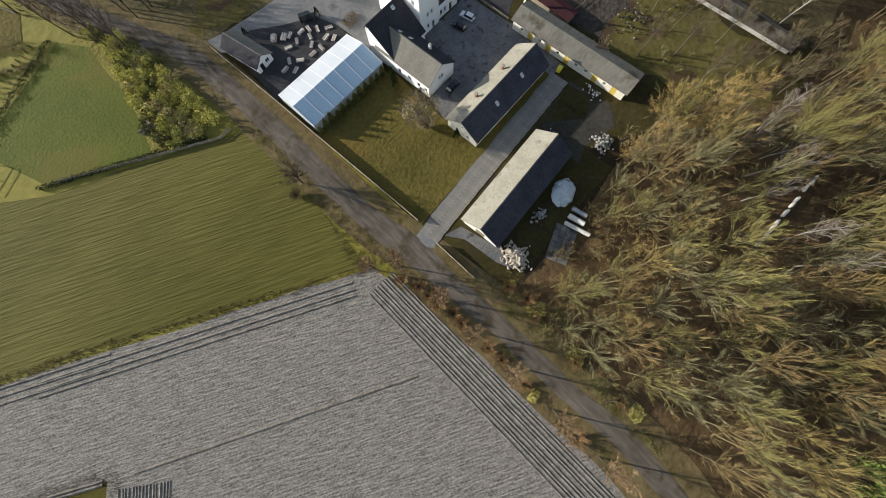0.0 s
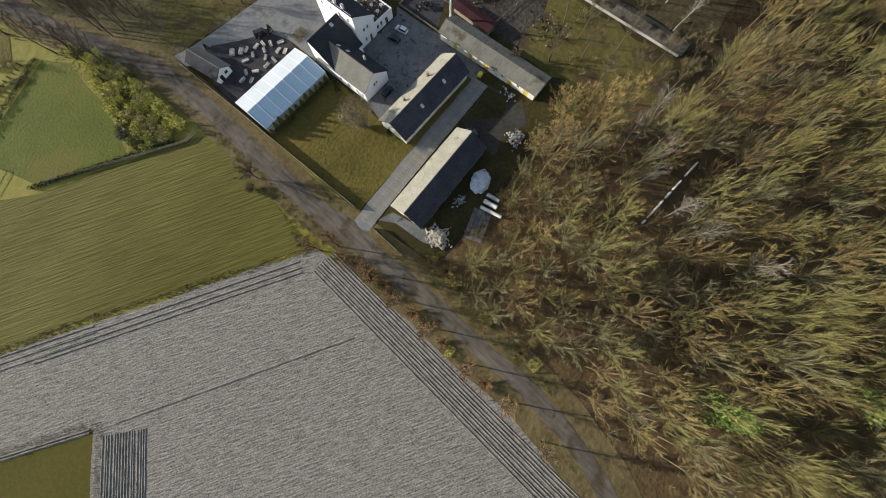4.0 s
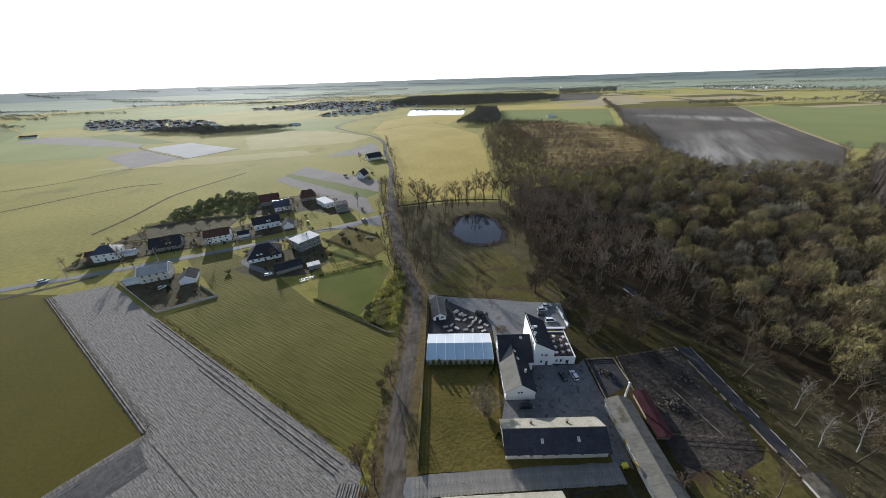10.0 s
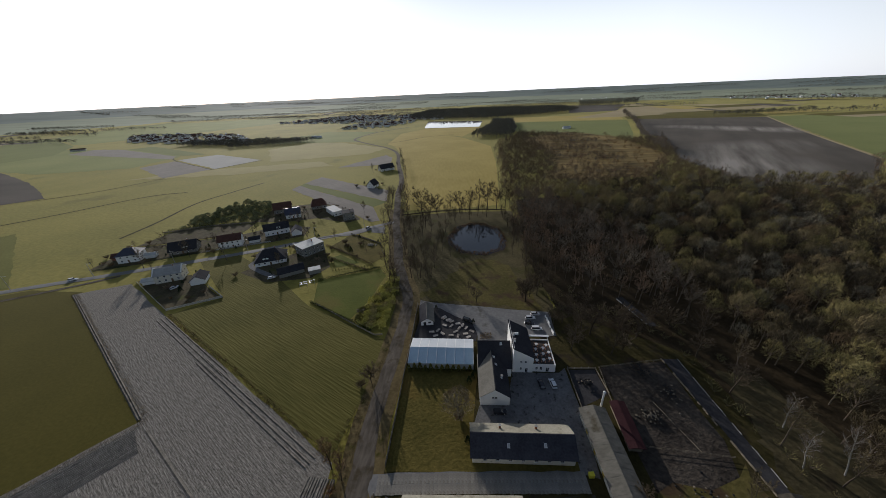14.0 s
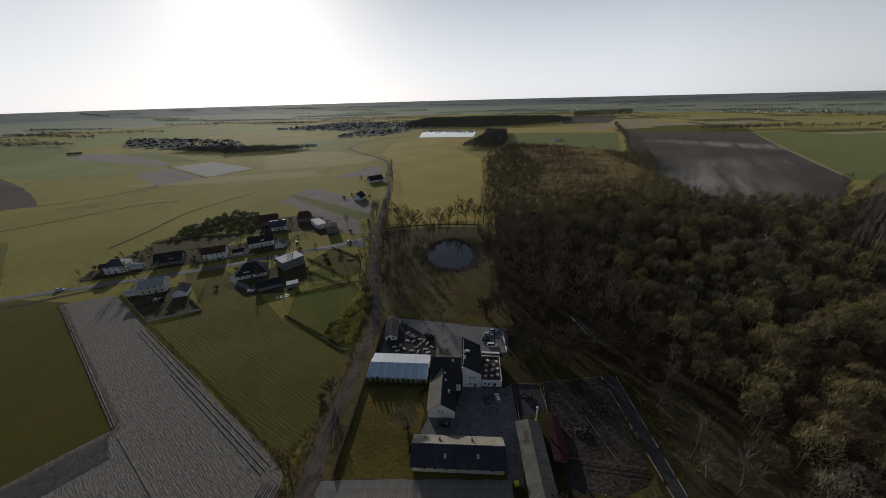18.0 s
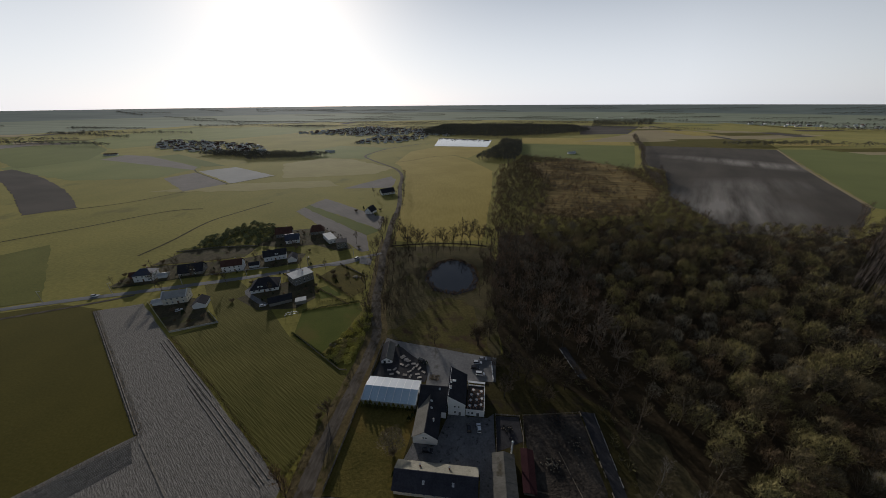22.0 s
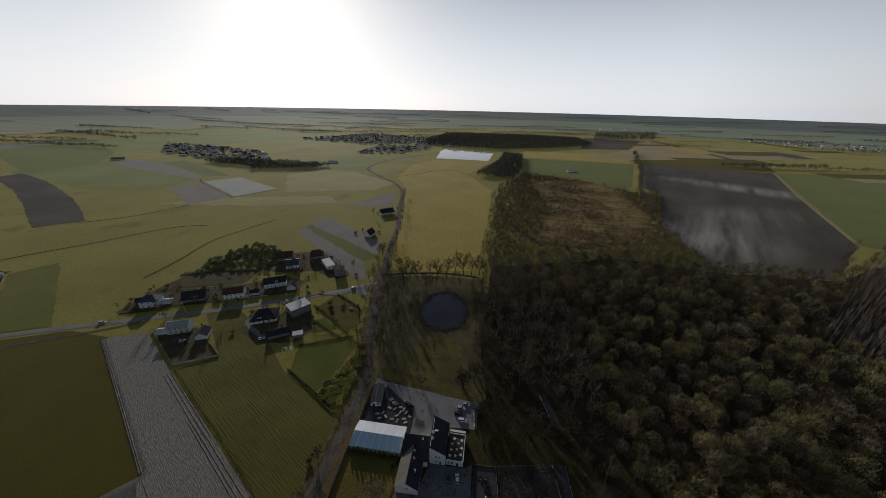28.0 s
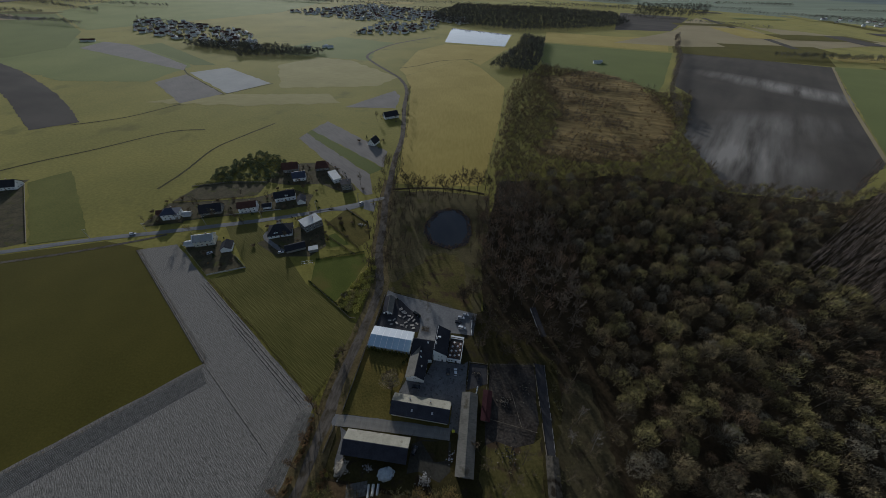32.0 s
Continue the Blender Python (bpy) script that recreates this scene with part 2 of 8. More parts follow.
def ribbon(name, line, widths, z, mat, label, category="road", crown=0.0):
    """A strip along a line, smoothed, with a slightly uneven edge."""
    rnd = random.Random(int(abs(line[0][0]) * 3))
    pts = []
    n = len(line)
    for i in range(n - 1):
        p0, p1, p2, p3 = (Vector((*line[max(0, min(n - 1, k))], 0)) for k in (i - 1, i, i + 1, i + 2))
        steps = max(2, int((p2 - p1).length / 4))
        for s in range(steps):
            u = s / steps
            w = widths if isinstance(widths, (int, float)) else widths[i] * (1 - u) + widths[i + 1] * u
            pts.append((0.5 * ((2 * p1) + (p2 - p0) * u + (2 * p0 - 5 * p1 + 4 * p2 - p3) * u * u + (3 * p1 - p0 - 3 * p2 + p3) * u ** 3), w))
    pts.append((Vector((*line[-1], 0)), widths if isinstance(widths, (int, float)) else widths[-1]))
    vs, fs = [], []
    for i, (p, w) in enumerate(pts):
        d = (pts[min(i + 1, len(pts) - 1)][0] - pts[max(i - 1, 0)][0]).normalized()
        s = Vector((-d.y, d.x, 0))
        a, b = w / 2 + rnd.uniform(-0.25, 0.25) * min(1, w / 4), w / 2 + rnd.uniform(-0.25, 0.25) * min(1, w / 4)
        for o, h in ((a, 0), (a * 0.4, crown), (-b * 0.4, crown), (-b, 0)):
            q = p + s * o
            vs.append((q.x, q.y, z + h))
        if i:
            for k in range(3):
                fs.append(((i - 1) * 4 + k, (i - 1) * 4 + k + 1, i * 4 + k + 1, i * 4 + k))
    return tagged(raw(name, vs, fs, mat), label, category, kind="structure")

# ---- ground and fields ----
def far_rise(r):
    return 75.0 * max(0.0, min(1.0, (r - 2600) / 2200)) ** 1.6


def build_ground():
    radii = [0, 40, 90, 160, 260, 400, 600, 900, 1300, 1800, 2400, 2700, 3000, 3300, 3600, 3900, 4200, 4500, 4880]
    n = 72
    vs, fs = [(0, 0, 0)], []
    for r in radii[1:]:
        for k in range(n):
            a = 2 * math.pi * k / n
            vs.append((r * math.cos(a), r * math.sin(a), far_rise(r)))
    for k in range(n):
        fs.append((0, 1 + k, 1 + (k + 1) % n))
    for i in range(len(radii) - 2):
        for k in range(n):
            a, b = 1 + i * n + k, 1 + i * n + (k + 1) % n
            fs.append((a, a + n, b + n, b))
    ground = tagged(raw("ground", vs, fs, MEADOW), "dry golden green winter meadow reaching the horizon", "ground", kind="structure")
    # beyond 2300 m the haze of distance is painted into bluer ground colours
    ground.data.materials.append(material("distant farmland with blue haze tint", (0.032, 0.050, 0.036), (0.125, 0.140, 0.090), 0.0012, 0.012, 0.95, 0.0, stretch=(6, 1, 1), turn=8, sheen=0.123))
    ground.data.materials.append(material("distant forest with blue haze tint", (0.040, 0.060, 0.057), (0.110, 0.132, 0.115), 0.0016, 0.012, 0.95, 0.0, stretch=(5, 1, 1), turn=8, sheen=0.06))
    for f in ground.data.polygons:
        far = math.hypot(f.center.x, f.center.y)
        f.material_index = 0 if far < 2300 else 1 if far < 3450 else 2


build_ground()
POND_LITTER = material("grey brown litter", (0.060, 0.050, 0.024), (0.140, 0.115, 0.055), 0.07, 0.7, 0.95, 0.8, 0.15, coat=((0.075, 0.068, 0.022), 0.06, 0.54))
sheet("field_plough", [(-203, 37), (-179, 50), (-129, 23), (-67, -9), (-14.2, -36.8), (-10.4, -60), (-9.6, -78), (-8.6, -104), (-12, -150), (-20, -185), (-190, -185), (-133, -93), (-85, -30)], 0.05, PLOUGH, "grey ploughed field with long furrows", wobble=0.4)
sheet("field_west", [(-200, 40), (-82, -29), (-130, -95), (-192, -180), (-420, -180), (-420, -60), (-300, 6), (-235, 40)], 0.042, GREEN, "dark green winter crop field beside the ploughed strip", wobble=0.4)
sheet("field_mown", [(-128, 24), (-66, -8), (-15, -35.5), (-12, -10), (-13, 14), (-20, 18), (-59, 35.5), (-90, 60), (-140, 90), (-158, 78), (-111, 40)], 0.05, STUBBLE, "green field with pale mowing lines", wobble=0.5)
sheet("field_yellow", [(-43, 180), (-52, 225), (-65, 278), (-93, 394), (-115, 477), (-150, 560), (-66, 732), (-19, 669), (41, 543), (46, 400), (44, 232), (42, 196), (-3, 184)], 0.05, YELLOW, "dry yellow meadow beside the tree lined road", wobble=0.8)
sheet("field_yellow_north", [(-175, 600), (-188, 783), (-140, 885), (26, 895), (-22, 690), (-66, 735), (-150, 563)], 0.05, YELLOW, "dry yellow meadow below the pond", wobble=0.8)
def sandy(mat, spots_, rgb):
    """Washed out sandy patches (x, y, long, wide, turn) in a field's soil."""
    nt = mat.node_tree
    bs = nt.nodes["Principled BSDF"]
    col = bs.inputs["Base Color"].links[0].from_socket
    tc = nt.nodes.new("ShaderNodeTexCoord")
    for x, y, lx, ly, a, k in spots_:
        mp = nt.nodes.new("ShaderNodeMapping")
        mp.vector_type = "TEXTURE"
        mp.inputs["Location"].default_value, mp.inputs["Rotation"].default_value, mp.inputs["Scale"].default_value = (x, y, 0), (0, 0, radians(a)), (lx, ly, 1)
        nt.links.new(tc.outputs["Object"], mp.inputs["Vector"])
        g = nt.nodes.new("ShaderNodeTexGradient")
        g.gradient_type = "SPHERICAL"
        nt.links.new(mp.outputs[0], g.inputs["Vector"])
        st = nt.nodes.new("ShaderNodeMapping")
        st.vector_type = "TEXTURE"
        st.inputs["Rotation"].default_value, st.inputs["Scale"].default_value = (0, 0, radians(62)), (9, 1, 1)
        nt.links.new(tc.outputs["Object"], st.inputs["Vector"])
        f = nt.nodes.new("ShaderNodeMath")
        f.operation = "MULTIPLY"
        nt.links.new(noise_of(nt, st.outputs[0], 0.05, 4.0, 0.3, 0.75), f.inputs[0])
        nt.links.new(g.outputs["Fac"], f.inputs[1])
        w = nt.nodes.new("ShaderNodeMath")
        w.operation, w.use_clamp = "MULTIPLY", True
        w.inputs[1].default_value = k
        nt.links.new(f.outputs[0], w.inputs[0])
        col = mix_of(nt, w.outputs[0], col, rgb)
    nt.links.new(col, bs.inputs["Base Color"])
    return mat


SANDY = sandy(material("dark field soil", (0.020, 0.017, 0.014), (0.080, 0.068, 0.054), 0.008, 0.03, 0.95, 0.0, stretch=(6, 1, 1), turn=62, sheen=0.044), [(335, 350, 130, 90, 40, 2.0), (585, 690, 200, 60, -35, 2.0), (430, 470, 160, 70, 20, 1.0)], (0.30, 0.27, 0.23))
sheet("field_dark", [(470, 995), (789, 936), (513, 371), (403, 257), (293, 250), (295, 396), (369, 593), (356, 659)], 0.05, SANDY, "dark bare ploughed field beyond the wood", wobble=1.5)
sheet("field_green", [(90, 997), (445, 973), (340, 660), (313, 592), (272, 652), (111, 737)], 0.05, BRIGHT, "green winter crop field", wobble=1.0)
sheet("lake", [(-148, 908), (-174, 1146), (22, 1092), (15, 906)], 0.06, WATER, "pale still lake reflecting the sky", "lake", wobble=1.0)
sheet("pond", [(3, 124), (8, 142), (17, 150), (28, 150), (40, 139), (45, 118), (42, 103), (30, 95), (14, 98), (5, 110)], 0.08, WATER, "dark pond with bare trees reflected", "pond", wobble=0.8, step=4)
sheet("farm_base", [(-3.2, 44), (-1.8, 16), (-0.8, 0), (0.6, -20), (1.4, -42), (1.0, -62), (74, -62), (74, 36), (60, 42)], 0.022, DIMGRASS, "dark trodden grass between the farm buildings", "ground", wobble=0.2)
sheet("farm_lawn", [(-0.9, -0.5), (1.7, -37.6), (57, -33), (57, -24), (26, -21), (27, 0)], 0.04, ROUGHGRASS, "rough yellowing lawn inside the farm fence", "lawn", wobble=0.3)
sheet("garden_lawn", [(-58, 38), (-20, 20), (-21, 58), (-33, 75), (-66, 60)], 0.06, LAWN, "bright green lawn inside a hedge", "lawn", wobble=0.3)
sheet("wood_floor", [(75, -200), (46, -54), (40, -60), (8, -62), (2, -75), (2, -130), (40, -260), (900, -260), (900, 150), (520, 330), (403, 256), (292, 248), (200, 260), (60, 210), (55, 90), (64, 40), (72, -12), (74, -50)], 0.03, LITTER, "brown leaf litter under bare woodland", "woodland floor", wobble=1.5)
sheet("front_yard", [(-10, 46), (3, 42.7), (15, 41.6), (42, 39.3), (60, 38.5), (60, 22), (42, 20), (38.6, 9), (27, 9), (26.6, 20), (12, 26), (-5, 40)], 0.07, PAVING, "pale gravel car park before the house", "yard", wobble=0.3)
sheet("inner_yard", [(28, -14), (37, -13.5), (40, 1), (57, 2), (59.5, 4.5), (61, -14), (60.6, -34), (55.8, -33), (55.4, -21.5), (26, -22)], 0.07, YARD, "worn concrete yard between the farm buildings", "yard", wobble=0.3)
LAWN2 = material("rough olive lawn", (0.058, 0.053, 0.015), (0.150, 0.122, 0.040), 0.06, 0.7, 0.95, 0.7, 0.1, coat=((0.075, 0.05, 0.028), 0.11, 0.52))
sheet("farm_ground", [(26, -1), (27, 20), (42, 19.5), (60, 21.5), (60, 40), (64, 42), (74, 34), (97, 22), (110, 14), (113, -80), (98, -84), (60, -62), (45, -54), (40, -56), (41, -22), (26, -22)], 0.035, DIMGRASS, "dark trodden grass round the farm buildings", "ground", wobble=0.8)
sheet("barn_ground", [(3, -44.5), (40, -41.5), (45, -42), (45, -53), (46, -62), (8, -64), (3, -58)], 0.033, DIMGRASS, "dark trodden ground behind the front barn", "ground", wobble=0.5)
sheet("wood_floor_glade", [(46, -54), (60, -61), (75, -50), (76, -200), (60, -200)], 0.031, LITTER, "brown leaf litter under golden willows", "woodland floor", wobble=1.0)
sheet("pond_ground", [(-18, 66), (-10, 45), (62, 36), (62, 100), (52, 180), (-44, 166)], 0.028, POND_LITTER, "dim grass round the pond", "ground", wobble=0.8)
# russet floor, made lighter than LITTER with sunlight put into the colour
LITTER_SUNLIT = material("sunlit russet leaf litter", (0.058, 0.038, 0.019), (0.15, 0.100, 0.050), 0.06, 0.7, 0.95, 0.8, 0.15, coat=((0.10, 0.09, 0.03), 0.05, 0.6))
sheet("wood_floor_south", [(3, -62), (8, -65), (46, -62), (60, -62), (98, -85), (135, -85), (140, -200), (-20, -200), (2, -100)], 0.039, LITTER_SUNLIT, "russet dry leaf litter under mossy trees", "woodland floor", wobble=1.2)
sheet("pond_margin", [(-16, 66), (-5, 52), (4, 49), (3, 62), (8, 84), (14, 92), (44, 92), (48, 72), (46, 44), (62, 42), (56, 90), (54, 150), (50, 178), (0, 176), (-40, 162), (-40, 150), (-28, 111)], 0.055, POND_LITTER, "brown leaf litter under the pond trees", "woodland floor", wobble=1.2)
sheet("pond_lawn", [(-8, 49), (6, 44), (30, 41.5), (56, 40), (53, 56), (47, 66), (45, 80), (38, 88), (28, 91), (19, 88), (14, 80), (9, 66), (2, 56)], 0.065, LAWN2, "rough olive lawn before the pond", "lawn", wobble=2.2, step=3)
sheet("dark_yard", [(-1, 14.6), (26, 16.5), (26.5, 21), (24, 28), (15, 33), (8, 38), (0, 39)], 0.13, DARKYARD, "dark cinder storage yard", "yard", wobble=0.2)
ROAD = [(-30, -175), (-8, -135), (-2, -106), (-3, -87), (-3, -70), (-4, -54), (-4.5, -41), (-6.5, -25), (-7, -8), (-7, 10), (-7.8, 29), (-10, 47), (-16, 62), (-24.5, 85), (-31, 111), (-42, 148),
        (-50, 184), (-61, 232), (-72, 294), (-101, 394), (-122, 475), (-154, 537), (-198, 586), (-250, 642), (-281, 687), (-284, 748), (-265, 841), (-200, 960)]
ribbon("road_verge", ROAD[:17], [15.5] * 6 + [12.5] * 11, 0.085, SHADEGRASS, "worn verge of bare earth and thin grass", "verge")
ribbon("road_main", ROAD, [4.5, 4.5, 4.5, 4.5, 4.5, 5, 6.5] + [5.5] * 5 + [6] * 16, 0.12, ROADDIRT, "pale worn dirt road through the fields", crown=0.04)
ribbon("road_village", [(-420, -55), (-360, -22), (-297, 11.5), (-267, 28), (-234, 45), (-197, 62), (-160, 80), (-120, 101), (-79, 126), (-54, 145), (-44, 152)], 5.0, 0.11, ASPHALT, "grey asphalt village street", crown=0.04)
ribbon("driveway", [(-2, -42), (2, -40.5), (20, -38.5), (40, -36.5), (57, -35)], [6, 5, 5, 5, 5.5], 0.10, PAVING, "pale paved driveway between the barns", crown=0.03)
ribbon("lane_bank", [(-42, 168), (-20, 176), (5, 182), (30, 184), (48, 182)], 3.0, 0.10, LITTER, "brown lane on a low bank beyond the pond", crown=0.3)


FURROW = material("furrow soil", (0.075, 0.066, 0.053), (0.27, 0.243, 0.205), 0.5, 3.0, 0.95, 0.5, 0.05)


def ridges(label, a, b, n, gap, w=0.75, h=0.24):
    """Parallel plough ridges along a field edge."""
    d = Vector((b[0] - a[0], b[1] - a[1])).normalized()
    s = Vector((-d.y, d.x))
    vs, fs = [], []
    rnd = random.Random(n)
    m = int(math.hypot(b[0] - a[0], b[1] - a[1]) / 1.5)
    for k in range(n):
        o = s * gap * (k + rnd.uniform(-0.2, 0.2))
        i0 = len(vs)
        for i in range(m + 1):
            p = Vector(a) + (Vector(b) - Vector(a)) * (i / m) + o
            j = rnd.uniform(-0.035, 0.035)
            for u, z in ((-w / 2, 0.03), (0, h * rnd.uniform(0.85, 1.15)), (w / 2, 0.03)):
                q = p + s * (u + j)
                vs.append((q.x, q.y, 0.03 + z))
            if i:
                for c in (0, 1):
                    e = i0 + (i - 1) * 3 + c
                    fs.append((e, e + 1, e + 4, e + 3))
    tagged(raw("plough_ridges", vs, fs, FURROW), label, "ploughed ridges", kind="structure")


ridges("dark plough ridges along the road side of the field", (-11.6, -41), (-12.2, -150), 10, -0.82, 0.6, 0.17)
ridges("plough ridges along the northern field edge", (-20, -36.2), (-85, -2.2), 3, 1.6)
ridges("plough ridges along the lower field corner", (-84, -33), (-131, -95), 16, 0.72, 0.5, 0.14)
ridges("low ridge across the ploughed field", (-24, -62), (-80, -33), 1, 1.0, 0.9, 0.2)
ridges("plough ridges along the long strip", (-128, 22), (-70, -8.5), 3, -1.7)

ridges("dark furrow along the western field edge", (-202, 36.5), (-86, -30), 2, 0.9, 0.8, 0.3)
# ---- trees ----
BIRCHTWIG = material("brown birch twigs", (0.12, 0.093, 0.070), (0.22, 0.18, 0.14), 0.2, 1.0, 0.95, 0.0, spread=0.2)
BIRCHBARK = material("white birch bark", (0.27, 0.25, 0.22), (0.40, 0.38, 0.34), 0.5, 3.0, 0.8, 0.2, 0.01, coat=((0.06, 0.05, 0.05), 1.5, 0.6))
GOLDTWIG = material("golden willow twigs", (0.30, 0.21, 0.07), (0.42, 0.31, 0.12), 0.2, 1.0, 0.95, 0.0, spread=0.15)
OLIVETWIG = material("mossy olive twigs", (0.128, 0.116, 0.047), (0.264, 0.234, 0.102), 0.04, 0.8, 0.95, 0.0, island=0.35)
MOSSBARK = material("mossy pale bark", (0.11, 0.094, 0.045), (0.24, 0.21, 0.115), 0.5, 4.0, 0.95, 0.0, spread=0.2)
BROWNTWIG = material("brown wood twigs", (0.150, 0.112, 0.066), (0.275, 0.212, 0.126), 0.015, 0.3, 0.95, 0.0, island=0.35)
PALETWIG = material("pale plantation stems", (0.170, 0.132, 0.106), (0.289, 0.238, 0.196), 0.01, 0.3, 0.95, 0.0, island=0.35)
RUSTTWIG = material("rusty scrub twigs", (0.20, 0.115, 0.05), (0.32, 0.20, 0.095), 0.03, 0.5, 0.95, 0.0, island=0.3)
REED = material("dry reeds", (0.204, 0.145, 0.072), (0.323, 0.238, 0.128), 0.03, 0.5, 0.95, 0.0, island=0.3)
NEEDLE = material("pine needles", (0.026, 0.046, 0.019), (0.060, 0.088, 0.034), 0.2, 1.0, 0.8, 0.0, island=0.35)
DARKNEEDLE = material("far pine needles", (0.022, 0.04, 0.018), (0.05, 0.075, 0.03), 0.02, 0.4, 0.9, 0.0, island=0.3)
HEDGELEAF = material("hedge leaves", (0.10, 0.10, 0.03), (0.22, 0.20, 0.075), 0.2, 1.0, 0.9, 0.0, island=0.35)
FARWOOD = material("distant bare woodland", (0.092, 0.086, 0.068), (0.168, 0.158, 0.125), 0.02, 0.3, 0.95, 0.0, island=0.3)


class Bits:
    """Triangles gathered for one mesh, with a material index each."""

    def __init__(self, seed):
        self.r = np.random.RandomState(seed)
        self.v, self.f, self.m, self.n = [], [], [], 0

    def add(self, v, f, m):
        self.v.append(np.asarray(v, np.float32))
        self.f.append(np.asarray(f, np.int32) + self.n)
        self.m.append(np.full(len(f), m, np.int32))
        self.n += len(v)

    def tube(self, a, b, ra, rb, m=0, sides=3):
        a, b = np.asarray(a, float), np.asarray(b, float)
        d = (b - a) / (np.linalg.norm(b - a) + 1e-9)
        s = np.cross(d, (0.3, 0.9, 0.2))
        s /= np.linalg.norm(s) + 1e-9
        t = np.cross(d, s)
        an = np.arange(sides) * 2 * np.pi / sides
        ring = np.cos(an)[:, None] * s + np.sin(an)[:, None] * t
        k = np.arange(sides)
        j = (k + 1) % sides
        self.add(np.vstack([a + ring * ra, b + ring * rb]), np.vstack([np.stack([k, j, j + sides], 1), np.stack([k, j + sides, k + sides], 1)]), m)

    def twigs(self, p, d, length, width, m=1, face=None):
        """One thin tapering blade for each row; face: the way that it faces."""
        p, d = np.asarray(p, float), np.asarray(d, float)
        n = len(p)
        s = np.cross(d, self.r.normal(size=(n, 3)) if face is None else face)
        s /= np.linalg.norm(s, axis=1, keepdims=True) + 1e-9
        w = np.broadcast_to(np.asarray(width, float), (n,))[:, None] / 2
        ln = np.broadcast_to(np.asarray(length, float), (n,))[:, None]
        v = np.stack([p - s * w, p + s * w, p + d * ln], 1).reshape(-1, 3)
        self.add(v, np.arange(3 * n).reshape(-1, 3), m)

    def done(self):
        return np.vstack(self.v), np.vstack(self.f), np.concatenate(self.m)


def unit(v):
    return v / (np.linalg.norm(v, axis=-1, keepdims=True) + 1e-9)


def tree_bits(seed, h, reach=0.36, rise=0.9, first=0.35, limbs=15, subs=4, twigs=8, r0=0.24, tw=0.07, lean=0.03, fine=False, long=1.0, fan=0.5):
    """A bare tree: curved trunk, limbs, branches and twigs."""
    b = Bits(seed)
    r = b.r
    pts = [np.zeros(3)]
    d = np.array([r.normal(0, lean), r.normal(0, lean), 1.0])
    for k in range(5):
        d = unit(d + np.r_[r.normal(0, 0.06, 2), 0.05])
        pts.append(pts[-1] + d * h * 0.19)
    for k in range(5):
        b.tube(pts[k], pts[k + 1], r0 * (1 - 0.18 * k), r0 * (1 - 0.18 * (k + 1)), 0, 5)
    for i in range(limbs):
        u = first + (0.97 - first) * (i + r.rand() * 0.7) / limbs
        s = u * 5 * 0.999
        p = pts[int(s)] * (1 - s % 1) + pts[int(s) + 1] * (s % 1)
        an = i * 2.4 + r.normal(0, 0.4)
        ln = h * reach * (1.15 - 0.75 * max(0, u - first)) * r.uniform(0.75, 1.15)
        d = unit(np.array([np.cos(an), np.sin(an), rise * r.uniform(0.6, 1.3)]))
        rad = r0 * 0.42 * (1.2 - u)
        for k in range(3):
            q = p + d * ln / 3
            b.tube(p, q, rad, rad * 0.62, 0)
            nb = subs if k else max(1, subs // 2)
            base = p + (q - p) * r.rand(nb, 1)
            sd = unit(d + r.normal(0, 0.55, (nb, 3)) + (0, 0, 0.25))
            sl = ln * r.uniform(0.22, 0.42, nb)
            for bp, bd, bl in zip(base, sd, sl):
                if fine:
                    b.twigs(bp[None], bd[None], bl * 1.3, 0.09, 0)
                else:
                    b.tube(bp, bp + bd * bl, rad * 0.4 + 0.012, 0.012, 0)
                st = bp + bd * bl * r.uniform(0.25, 1.0, (twigs, 1))
                b.twigs(st, unit(bd + r.normal(0, fan, (twigs, 3)) + (0, 0, 0.15)), bl * long * r.uniform(0.35, 0.8, twigs), tw)
            p, d, rad = q, unit(d + np.r_[r.normal(0, 0.15, 2), 0.18]), rad * 0.62
        b.twigs(np.repeat(p[None], 8, 0), unit(d + r.normal(0, 0.45, (8, 3))), ln * r.uniform(0.15, 0.35, 8), tw)
    return b.done()


